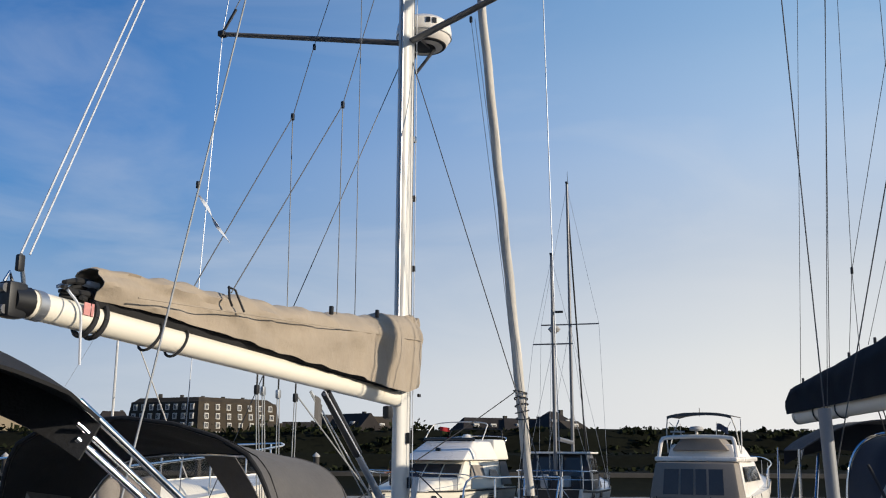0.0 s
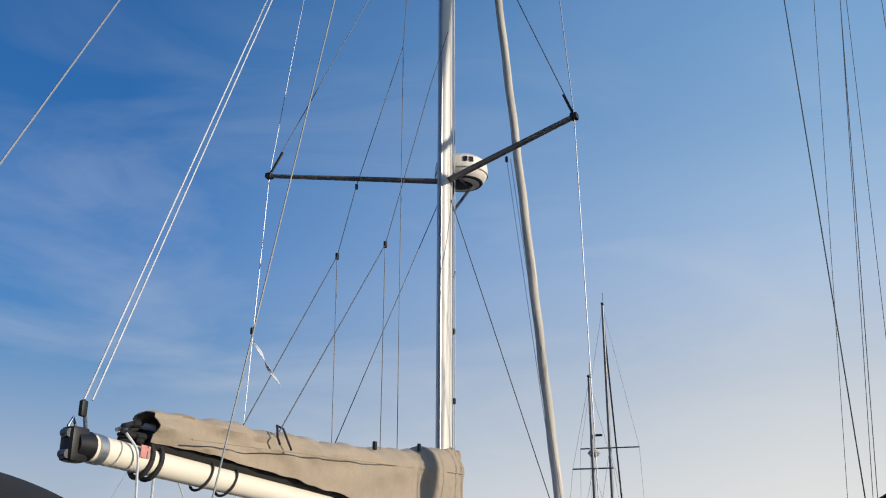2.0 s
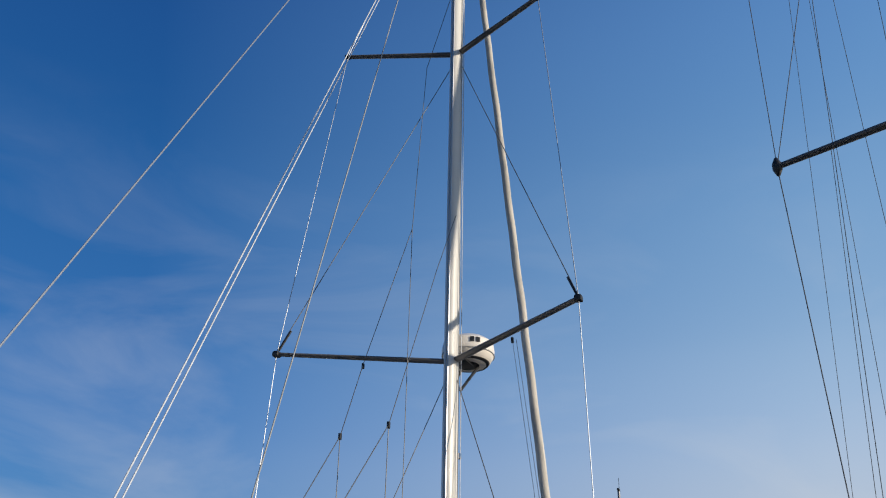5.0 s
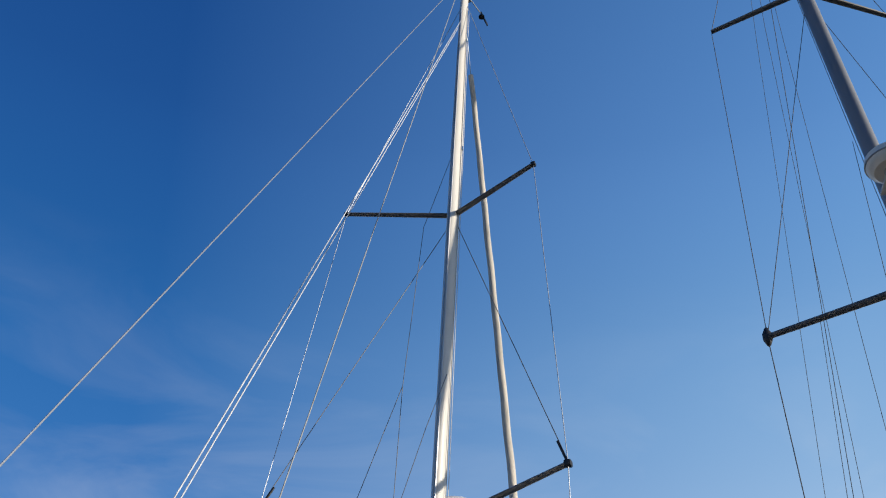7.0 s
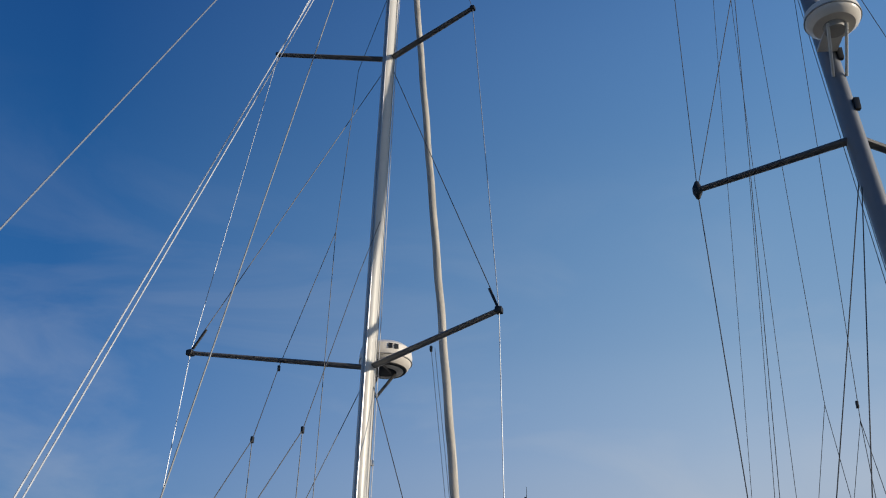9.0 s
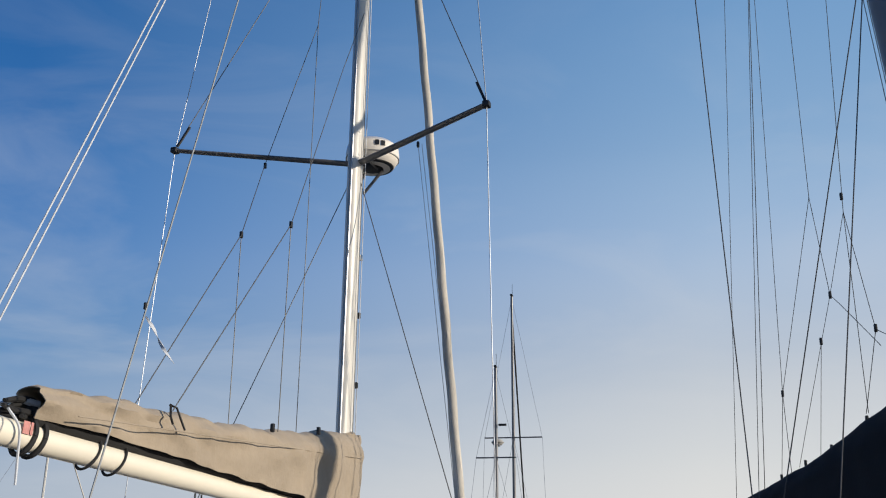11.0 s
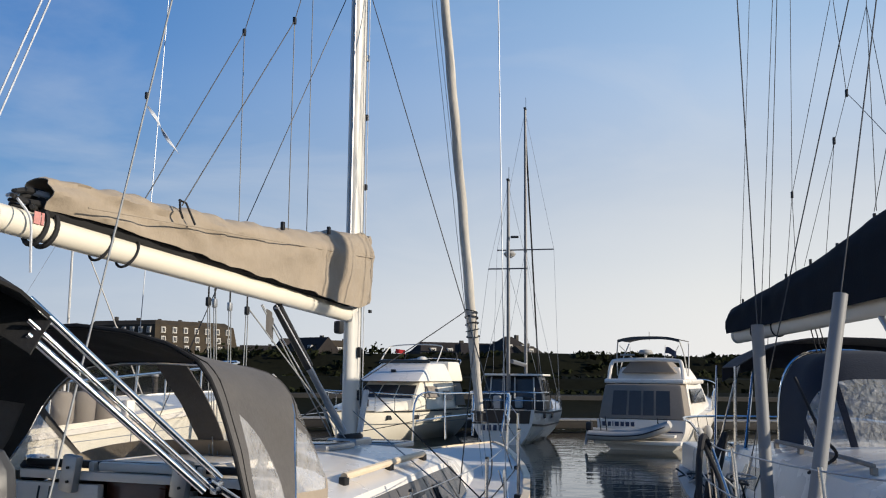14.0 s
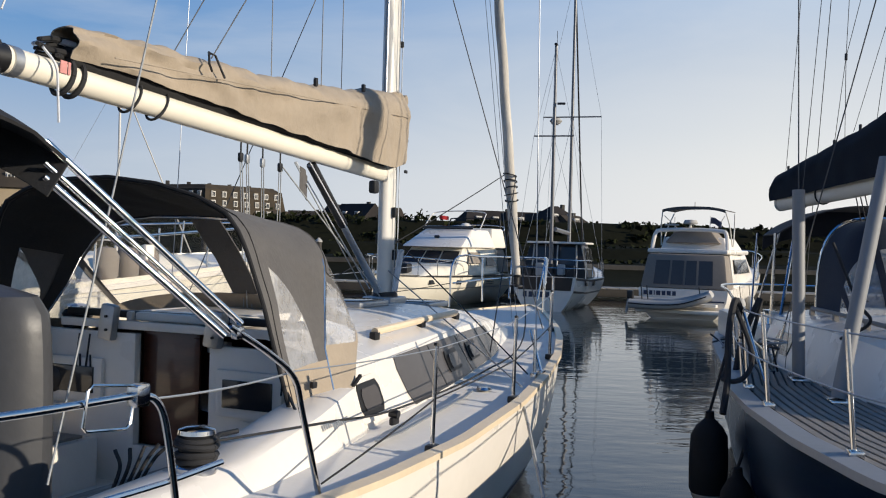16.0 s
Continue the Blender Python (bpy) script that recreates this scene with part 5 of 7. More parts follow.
nrd = part("radar_dome", revolve([(0.001, -0.1), (0.2, -0.1), (0.25, -0.06), (0.27, 0.0), (0.262, 0.06), (0.2, 0.11), (0.001, 0.13)], 32, nrc), M_GEL, navy, "white radar dome on the mast")
part("dome_band", revolve([(0.255, -0.02), (0.274, -0.018), (0.274, -0.006), (0.255, -0.004)], 32, nrc), M_GREYP, nrd)
part("dome_foot", revolve([(0.001, -0.16), (0.1, -0.16), (0.11, -0.1), (0.001, -0.1)], 20, nrc), M_GREYP, nrd)
for dx in (-0.09, 0.09):
    part("dome_bracket", rod([nrc + V(dx, 0.08, -0.13), nmast(8.6) + V(dx * 0.7, 0.1, 0)], 0.016, 6), M_MASTW, nrd)
part("dome_plate", block(nrc + V(0, -0.16, -0.14), (0.2, 0.3, 0.03), 0.008), M_MASTW, nrd)
part("forestay", rod([(0, 6.0, 1.3), nmast(16.6)], 0.022, 8), M_SAIL, navy, "furled sail on the forestay")
part("backstay", rod([(0, -5.95, 1.0), nmast(17.2)], 0.005, 6), M_WIRED, navy)
for dx in (0.06, -0.06, 0.1):
    part("halyard", rod([nmast(2) + V(dx, -0.14, 0), nmast(16.9) + V(dx * 0.4, -0.12, 0)], 0.004, 6), M_ROPEG, navy)


def nboom(y, z=0.0, x=0.0):
    """Along the boom, swung out a little; y is metres aft of the mast."""
    a = radians(7.5)
    return V(y * math.sin(a) + x * math.cos(a), -y * math.cos(a) - x * math.sin(a), 2.74 - 0.03 * y + z)


nb = part("boom", loft(bmesh.new(), [[nboom(y, 0.1 * math.sin(a), 0.075 * math.cos(a)) for a in (2 * math.pi * k / 18 for k in range(18))] for y in (-0.2, 1.2, 2.4, 3.4, 4.5)]), M_MASTW, navy, "pale grey boom")
part("boom_end", loft(bmesh.new(), [[nboom(y, r * math.sin(a) * 1.3, r * math.cos(a)) for a in (2 * math.pi * k / 14 for k in range(14))] for y, r in ((4.48, 0.078), (4.56, 0.078), (4.6, 0.05))]), M_ALU, nb)
for y in (3.3, 3.9):
    part("strap", rod([nboom(y, 0.107 * math.sin(a), 0.083 * math.cos(a)) for a in (2 * math.pi * k / 16 for k in range(17))], 0.008, 6), M_BLACK, nb)


NTOP = [(-0.2, 3.66), (0.5, 3.56), (1.12, 3.43), (1.86, 3.27), (3.0, 3.12), (4.3, 2.96), (4.55, 2.93), (4.65, 2.84)]


def ncover():
    rings = []
    for i in range(50):
        y = -0.15 + 4.8 * i / 49
        hw = 0.2 - 0.018 * y
        zt = interp(y, NTOP)[0] - nboom(y).z + 0.03 * noise.noise(V(y * 2, 0, 0))
        zb = 0.02
        ring = []
        for j in range(21):
            s = j / 10 - 1
            q, sg = abs(s), (1 if s > 0 else -1)
            w = hw * min(1, (q * 2.0) ** 0.6) * (1 - 0.3 * max(0, q - 0.5))
            ring.append(nboom(y, zt - (zt - zb) * q ** 1.5, sg * (w + 0.014 * noise.noise(V(y * 4, q * 4, sg)))))
        rings.append(ring)
    bm = loft(bmesh.new(), rings, closed=False)
    bmesh.ops.solidify(bm, geom=bm.faces[:], thickness=0.008)
    return bm


part("sail_cover", ncover(), M_NAVYC, navy, "navy canvas sail cover")


def jack(name, *pts, r=0.0034):
    """A line in the boom's plane through (metres aft of the mast, height)."""
    part(name, rod([nboom(a, 0) + V(0, 0, z - nboom(a).z) for a, z in pts], r, 6), M_WIRED, navy)


jack("topping_lift", (4.43, 2.95), (2.55, 14.0), (1.9, 17.2))
jack("lazy_jack", (2.83, 3.96), (2.15, 13.8), (1.75, 17.0))
jack("lazy_jack", (1.74, 5.69), (1.68, 13.0), (1.6, 17.0))
jack("lazy_jack", (1.1, 5.3), (0.69, 10.0))
jack("lazy_jack", (1.74, 5.69), (2.83, 3.96), (3.06, 3.12))
jack("lazy_jack", (2.83, 3.96), (2.8, 3.15))
jack("lazy_jack", (1.74, 5.69), (1.54, 4.65), (1.35, 4.5), (0.75, 4.0))
jack("lazy_jack", (1.1, 5.3), (1.54, 4.65), (1.83, 4.26), (2.6, 3.2), r=0.003)
jack("lazy_jack", (1.83, 4.26), (2.1, 3.25), r=0.003)
jack("lazy_jack", (1.1, 5.3), (0.8, 4.15), (1.14, 3.5), r=0.0035)
jack("lazy_jack", (0.8, 4.15), (0.4, 3.95), r=0.0035)
jack("lazy_jack", (1.1, 5.3), (1.1, 3.5), r=0.0035)
for a, z in ((2.83, 3.96), (1.54, 4.65), (1.83, 4.28), (0.8, 4.16), (1.1, 5.45)):
    part("lazy_jack_block", block(nboom(a) + V(0, 0, z - nboom(a).z), (0.025, 0.03, 0.07), 0.008), M_BLACK, navy)
for a in (4.35, 3.06, 2.45, 1.86, 1.14):
    part("cover_tie", block(nboom(a) + V(0, 0, interp(a, NTOP)[0] + 0.02 - nboom(a).z), (0.025, 0.03, 0.08), 0.008), M_BLACK, navy)
part("vang", rod([nboom(1.1, -0.1), (0, -0.1, 1.6)], 0.03, 10), M_ALU, navy, "boom vang")
for k in range(3):
    part("mainsheet", rod([nboom(2.3 + 0.1 * k, -0.1), (0.05 * k, -2.5, 1.6)], 0.006, 6), M_ROPEK, navy)


def nhood(u, v):
    a = math.pi * v
    cx, pr = -math.cos(a), max(math.sin(a), 0) ** 0.55
    w = (1 if cx > 0 else -1) * abs(cx) ** 0.62
    y0 = -2.75 + 0.7 * min(u / 0.45, 1)
    if u <= 0.45:
        return V(w * 0.59, y0, 1.4 + (2.36 - 1.4) * pr)
    t = (u - 0.45) / 0.55
    return V(w * 0.59, y0 + (0.25 + 0.55 * pr) * t, 1.4 + 0.96 * pr + (1.46 + 0.06 * pr - 1.4 - 0.96 * pr) * t ** 1.2)


nhd = part("sprayhood", sheet(lambda u, v: nhood(0.66 * u, v), 8, 40, 0.006), M_NAVYC, navy, "navy canvas sprayhood with clear windows")
nw = part("hood_window", sheet(lambda u, v: nhood(0.66 + 0.34 * u, v), 8, 40), glass_mat("milky_vinyl", (0.5, 0.5, 0.48), 0.15, 0.5), nhd, "milky vinyl window")
nw.visible_shadow = False
for v in (0.06, 0.36, 0.64, 0.94):
    part("window_seam", sheet(lambda a, b, v=v: nhood(0.66 + 0.34 * a, v - 0.02 + 0.04 * b) + V(0, 0.006, 0.006), 6, 2, 0.004), M_NAVYC, nhd)
part("hood_rail", rod([nhood(0.0, k / 30) + V(0, -0.03, 0.02) for k in range(31)], 0.014, 8), M_STEEL, nhd, "stainless grab bow")


def nbimini(u, v):
    """A canopy with a rounded edge on one side, nearly level on the other."""
    q = 2 * v - 1
    x = (0.93 - 0.14 * u) * q if q > 0 else 1.3 * q
    z = 2.22 + 0.3 * (1 - q ** 2.2) if q > 0 else 2.52 - 0.06 * q * q
    return V(x, -3.0 - 1.5 * u, z + 0.01 * noise.noise(V(q * 4, u * 4, 7)))


nbm = part("bimini", sheet(nbimini, 10, 30, 0.012), M_NAVYC, navy, "navy canvas bimini")
part("bimini_curtain", sheet(lambda u, v: nbimini(1.0, v) - V(0, 0.02 * u, (0.08 + 0.3 * min(1, 1.15 - abs(v - 0.15))) * u), 4, 30, 0.008), M_NAVYC, nbm, "navy canvas curtain hanging from the canopy")
for s in (1, -1):
    for u in (0.1, 0.9):
        part("bimini_tube", rod([(s * 0.88, -3.0 - 1.5 * u, 2.24), (s * 1.05, -3.7, 1.2)], 0.012, 8), M_STEEL, nbm)
    part("boarding_pole", rod([(s * 0.97, -3.05, 1.0), (s * 0.95, -3.0, 2.22)], 0.016, 8), M_STEEL, navy, "upright stainless pole")
    part("boarding_pole", rod([(s * 1.1, -2.2, 1.0), (s * 0.77, -3.0, 2.18)], 0.016, 8), M_STEEL, navy, "upright stainless pole")
# gear and lines along its side deck
for k in range(4):
    pts = [V(1.3 + 0.12 * math.sin(3.1 * k + 1.3 * i), -1.7 - 0.35 * i - 0.1 * k, 1.02 + 0.08 * abs(math.sin(2.1 * i + k))) for i in range(7)]
    part("deck_line", rod(smooth_path(pts, 4), 0.01, 6), M_ROPEG if k % 2 else M_ROPEK, navy, "slack line on the side deck")
part("hanging_rope", rod(smooth_path([(1.1, -0.2, 2.1), (0.98, 0.0, 1.7), (0.9, 0.05, 1.55), (1.0, -0.3, 1.4)]), 0.012, 6), M_ROPEK, navy, "black rope hanging from the shroud")
part("mooring_line", rod(smooth_path([(1.6, -0.6, 1.1), (1.72, -0.2, 1.5), (1.8, -0.05, 1.67), (1.86, 0.08, 1.45), (1.88, 0.2, 1.12), (1.92, 0.3, 0.9)]), 0.024, 8), M_ROPEK, navy, "thick black mooring line over the rail")
part("mooring_line", rod(smooth_path([(1.8, -0.1, 1.64), (1.7, 0.1, 1.3), (1.78, 0.22, 1.14), (1.9, 0.16, 1.12), (1.86, 0.05, 1.2)]), 0.018, 8), M_ROPEK, navy, "thick black mooring line over the rail")
for k in range(4):
    part("deck_line", rod(smooth_path([(1.72, -0.1 - 0.12 * k, 1.5 - 0.06 * k), (1.55 - 0.06 * k, -0.35, 1.2 + 0.05 * k), (1.42, -0.7 - 0.15 * k, 1.3), (1.3, -1.0 - 0.2 * k, 1.06)]), 0.009, 6), M_ROPEG if k % 2 else M_ROPEK, navy, "slack line beside the rail")
inv = navy.matrix_basis.inverted()
part("mooring_line", rod(smooth_path([inv @ V(2.95, 8.55, 1.62), inv @ V(2.8, 8.5, 1.3), inv @ V(2.72, 8.45, 0.95)]), 0.028, 8), M_ROPEK, navy, "thick black mooring line over the rail")
part("mooring_line", rod(smooth_path([inv @ V(2.98, 8.6, 1.6), inv @ V(2.86, 8.5, 1.2), inv @ V(2.84, 8.5, 0.95), inv @ V(3.05, 8.4, 1.0)]), 0.018, 8), M_ROPEK, navy, "thick black mooring line over the rail")


def fender(x, y, ztop, lean, wide=0.125, length=0.72):
    f = thing("fender", x, y, ztop, 0, "long black cloth-covered fender hanging against the hull", "fender", "fenders of the navy yacht")
    prof = [(0.001, -length - 0.06), (0.03, -length - 0.06), (0.035, -length), (wide * 0.75, -length * 0.94), (wide, -length * 0.82), (wide * 1.03, -length * 0.5), (wide * 0.97, -length * 0.2), (wide * 0.7, -0.06), (0.035, 0.0), (0.03, 0.05), (0.001, 0.06)]
    b = part("body", revolve(prof, 22), M_RUBBER, f)
    part("end_cap", revolve([(0.001, -length - 0.07), (0.035, -length - 0.065), (wide * 0.8, -length * 0.925), (wide * 0.93, -length * 0.87), (wide * 0.9, -length * 0.86), (0.001, -length * 0.86)], 22), M_GREYP, f, "pale grey fender end")
    part("lanyard", rod([(0, 0, 0.05), (lean, 0.02, 0.5)], 0.012, 6), M_ROPEK, f, "black fender lanyard")


fender(2.2, 7.35, 0.78, 0.12, 0.138, 0.64)
fender(2.23, 6.75, 0.5, 0.14, 0.115, 0.6)


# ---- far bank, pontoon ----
# grass and scrub: the bank's shade is put into these colours, darker than foliage
M_BANK = mat("shade_darkened_grass_bank", (0.011, 0.0115, 0.007), 0.97, spec=0.04, var=0.5, scale=0.5, bump=0.8, bscale=1.2, stain=0.6, stain_col=(0.019, 0.015, 0.01))
M_BUSH = mat("shade_darkened_scrub_leaves", (0.015, 0.018, 0.008), 0.95, spec=0.05, var=0.5, scale=3)
M_STONE = mat("weathered_quay_stone", (0.06, 0.056, 0.05), 0.9, spec=0.1, var=0.3, scale=2, bump=0.5, bscale=6)
M_PLANK = mat("grey_pontoon_planks", (0.26, 0.25, 0.23), 0.85, var=0.25, scale=6)
M_PILE = mat("dark_wet_timber", (0.035, 0.03, 0.025), 0.7, var=0.3, scale=5, bump=0.4, bscale=20)
M_TILE = mat("brown_clay_roof_tiles", (0.04, 0.03, 0.019), 0.9, var=0.5, scale=1.2, bump=0.5, bscale=3)
M_SLATE = mat("dark_slate_roof", (0.035, 0.031, 0.03), 0.95, spec=0.08, var=0.3, scale=1.0, bump=0.4, bscale=3)
M_RENDER = mat("cream_render_wall", (0.3, 0.24, 0.16), 0.9, var=0.15, scale=0.6)
M_TIMBERW = mat("brown_facade", (0.1, 0.065, 0.04), 0.9, var=0.25, scale=0.8)
M_FRAMEW = mat("white_window_frame", (0.5, 0.48, 0.44), 0.5, var=0.05)
M_PANE = mat("dark_window_pane", (0.03, 0.032, 0.036), 0.08, var=0.1)

PROFILE = [(66, -0.9), (70, -0.1), (74, 0.7), (84, 1.0), (86.2, 2.1), (95, 2.25), (97, 3.6), (98.6, 4.35), (122, 4.4), (160, 4.2), (260, 4.6), (420, 5.0), (900, 5.2), (1500, 5.0)]


def bank_height(x, y):
    z = interp(y, PROFILE)[0]
    return z + (0.35 * noise.noise(V(x * 0.03, y * 0.05, 0)) + 0.18 * noise.noise(V(x * 0.15, y * 0.2, 4))) * min(1, max(0, (y - 70) / 15)) - 1.3 * min(1, max(0, (y - 90) / 30)) * (1 if x < -5 else 0) * min(1, (-x - 5) / 30 if x < -5 else 0)


def bank():
    xs = [-900, -500, -300] + [-200 + 4 * i for i in range(101)] + [300, 500, 900]
    ys = [66, 68, 70, 72, 74, 78, 82, 84, 84.7, 85.5, 86.2, 88, 92, 95, 95.7, 96.4, 97, 97.8, 98.6, 101, 104, 108, 112, 116, 120, 126, 140, 160, 200, 260, 420, 900, 1500]
    return loft(bmesh.new(), [[V(x, y, bank_height(x, y)) for x in xs] for y in ys], closed=False)


tagged(part("ground", bank(), M_BANK), "rough grass bank across the harbour, coloured dark for its shade", "bank", kind="structure")


def scrub():
    """Low scrub along the top of the bank: many small leaf clumps."""
    rnd = random.Random(5)
    vs, fs = [], []
    for i in range(900):
        x = rnd.uniform(-150, 170)
        y = rnd.choice((rnd.uniform(76, 95), rnd.uniform(95, 99), rnd.uniform(98, 104)))
        if x < 0 and rnd.random() < 0.3:
            y = rnd.uniform(98, 106)
        h = rnd.uniform(0.15, 0.6) * (1.3 if x < 4 and y > 97 else 0.35)
        w = rnd.uniform(0.6, 2.2)
        z = bank_height(x, y)
        for k in range(26):
            px, py, pz = x + rnd.gauss(0, w * 0.5), y + rnd.gauss(0, w * 0.5), z + abs(rnd.gauss(0, h * 0.6))
            s = rnd.uniform(0.12, 0.35)
            a, b = Vector((rnd.uniform(-1, 1), rnd.uniform(-1, 1), rnd.uniform(-1, 1))) * s, Vector((rnd.uniform(-1, 1), rnd.uniform(-1, 1), rnd.uniform(-1, 1))) * s
            o = len(vs)
            c = Vector((px, py, pz))
            vs += [c - a, c + b, c + a, c - b]
            fs.append((o, o + 1, o + 2, o + 3))
    me = bpy.data.meshes.new("scrub")
    me.from_pydata([tuple(v) for v in vs], [], fs)
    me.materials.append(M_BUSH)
    ob = new("scrub", me)
    tagged(ob, "low scrub growing along the bank, coloured dark for its shade", "scrub", kind="stuff")


scrub()
bm = bmesh.new()
box(bm, (0, 73.4, -0.1), (700, 1.2, 1.8), 0.05)
tagged(part("quay_wall", bm, M_STONE), "weathered stone quay wall at the water's edge", "quay", kind="structure")


def pontoon(x0, x1, y, w):
    p = tagged(part("pontoon", block(((x0 + x1) / 2, y, -0.02), (x1 - x0, w, 0.34), 0.03), M_PILE), "low floating timber pontoon with grey planks", "pontoon", kind="structure")
    n = int((x1 - x0) / 0.6)
    pl = block((0, 0, 0), (0.56, w + 0.06, 0.05))
    first = part("plank", pl, M_PLANK, p, smooth=False)
    first.matrix_basis = pose(x0 + 0.3, y, 0.18)
    for i in range(1, n):
        share("plank", first, pose(x0 + 0.3 + 0.6 * i, y + 0.01 * math.sin(i * 7), 0.18 + 0.004 * math.sin(i * 3)), p)


pontoon(-34, 46, 45.6, 1.8)
pontoon(-4.2, 3.0, -0.9, 2.4)
pile = thing("mooring_pile", -20, 46.9, -1.0, 0, "dark timber mooring pile standing in the water", "pile", "piles of the far pontoon")
part("post", rod([(0, 0, 0), (0.01, 0, 2.9)], 0.16, 12, 0.14), M_PILE, pile)
part("cap", revolve([(0.17, 2.88), (0.17, 2.95), (0.001, 3.1)], 12), M_GREYP, pile)
for x in (-11, -5.5, 22, 31):
    copy_thing(pile, pose(x, 46.9, -1.0 + 0.1 * math.sin(x)))


def dock_box(x, y, s):
    d = thing("dock_pedestal", x, y, 0.2, 0, "small pale service pedestal on the pontoon", "pedestal", "pedestals on the pontoon")
    part("body", block((0, 0, 0.45), (0.25, 0.22, 0.9), 0.03), M_GREYP, d)
    part("lamp_head", revolve([(0.001, 0.9), (0.12, 0.9), (0.13, 0.95), (0.1, 1.05), (0.001, 1.08)], 12), M_FRAMEW, d)


for x in (-7, 10.4, 13.2, 19):
    dock_box(x, 45.3, 1)

# ---- buildings on the shore ----
win_mesh = {}


def window_unit(parent, at, right, up, w, h, dormer=0.0):
    """A framed window on a facade, with its pane set back; dormer gives it a small roofed box."""
    r, u = Vector(right).normalized(), Vector(up).normalized()
    n = r.cross(u).normalized()
    m = Matrix(((r.x, n.x, u.x, at[0]), (r.y, n.y, u.y, at[1]), (r.z, n.z, u.z, at[2]), (0, 0, 0, 1)))
    key = (round(w, 2), round(h, 2), dormer)
    if key not in win_mesh:
        bm = bmesh.new()
        f = 0.14
        for c, s in (((-w / 2, 0), (f, h)), ((w / 2, 0), (f, h)), ((0, h / 2), (w + f, f)), ((0, -h / 2), (w + f, f)), ((0, 0), (0.07, h))):
            box(bm, (c[0], 0.1, c[1]), (s[0], 0.2, s[1]))
        if dormer:
            box(bm, (0, -dormer / 2 + 0.05, 0), (w + 0.5, dormer, h + 0.5))
        b2 = block((0, 0.06, 0), (w, 0.06, h))
        win_mesh[key] = (bm, b2)
        a = part("window", bm, M_FRAMEW if not dormer else M_FRAMEW, parent, "white framed window", smooth=False)
        p = part("pane", b2, M_PANE, a, smooth=False)
        win_mesh[key] = (a.data, p.data)
        a.matrix_basis = m
        return
    a = new("window", win_mesh[key][0])
    a.parent, a.matrix_basis = parent, m
    p = new("pane", win_mesh[key][1])
    p.parent = a


def hotel():
    h = thing("hotel", 0, 0, 0, 0, "large brown hotel with steep tiled mansard roof and white dormers", "hotel")
    C, Rr, L, B = V(-76.3, 321, 0), V(-53, 345, 0), V(-104, 335, 0), V(-84.7, 356, 0)
    ctr = (C + B) / 2
    quad = [C, Rr, B, L]
    z0, z1, z2, z3 = 3.0, 6.5, 18.4, 19.8
    lay = lambda k, z: [ctr + (p - ctr) * k + V(0, 0, z) for p in quad]
    part("wall", loft(bmesh.new(), [lay(1.0, z0), lay(1.0, z1)]), M_RENDER, h, "cream rendered ground floor", smooth=False)
    part("roof", loft(bmesh.new(), [lay(1.02, z1), lay(0.93, z2), lay(0.9, z2 + 0.1), lay(0.82, z3)]), M_TILE, h, "steep brown tiled mansard roof", smooth=False)
    for a, b, n in ((C, Rr, 7), (L, C, 8)):
        d = (b - a)
        for row in range(5):
            z = 4.6 + row * 3.0
            k = 1.0 if row == 0 else 1.02 - 0.09 * (z - z1) / (z2 - z1)
            for i in range(n):
                t = (i + 0.7) / (n + 0.4)
                p = a + d * t
                p = ctr + (p - ctr) * k
                nr = d.normalized().cross(V(0, 0, 1))
                window_unit(h, (p.x + nr.x * 0.25, p.y + nr.y * 0.25, z), d, (0, 0, 1), 1.1, 1.5, 1.2 if row else 0.0)
    for k in range(5):
        q = ctr + V(-12 + 6 * k, -4 + 5 * k, z3)
        part("chimney", block(q + V(0, 0, 0.6), (1.2, 1.0, 1.6), 0.05), M_STONE, h)


hotel()


def house(x, y, z0, rz, w, d, hw, hr, wall, roof, label, hip=0.0):
    h = thing("house", x, y, z0, rz, label, "house", "houses along the shore")
    part("wall", block((0, 0, hw / 2), (w, d, hw)), wall, h, smooth=False)
    bm = bmesh.new()
    e = 0.5
    rows = [[V(-w / 2 - e, -d / 2 - e, hw), V(w / 2 + e, -d / 2 - e, hw), V(w / 2 + e, d / 2 + e, hw), V(-w / 2 - e, d / 2 + e, hw)]]
    rows.append([V(-w / 2 - e + hip * w, -0.1, hw + hr), V(w / 2 + e - hip * w, -0.1, hw + hr), V(w / 2 + e - hip * w, 0.1, hw + hr), V(-w / 2 - e + hip * w, 0.1, hw + hr)])
    part("roof", loft(bm, rows), roof, h, smooth=False)
    part("chimney", block((w * 0.28, 0.6, hw + hr * 0.9), (0.9, 0.7, 1.8), 0.04), M_STONE, h)
    nw = max(2, int(w / 2.6))
    for row in range(max(1, int(hw / 2.9))):
        for i in range(nw):
            window_unit(h, (-w / 2 + w * (i + 0.5) / nw, -d / 2 - 0.05, 1.5 + 2.8 * row), (1, 0, 0), (0, 0, 1), 1.0, 1.4)
        for i in range(2):
            window_unit(h, (w / 2 + 0.05, -d / 4 + d / 2 * i, 1.5 + 2.8 * row), (0, 1, 0), (0, 0, 1), 1.0, 1.4)
    for i in range(max(1, nw // 2)):
        xx = -w / 2 + w * (i + 0.5) / max(1, nw // 2)
        window_unit(h, (xx * 0.8, -d / 2 * 0.6 - 0.1, hw + hr * 0.38), (1, 0, 0), (0, 0, 1), 0.9, 1.1, 1.4)
    return h


def at_az(az, dist):
    return dist * math.sin(radians(az)), dist * math.cos(radians(az))


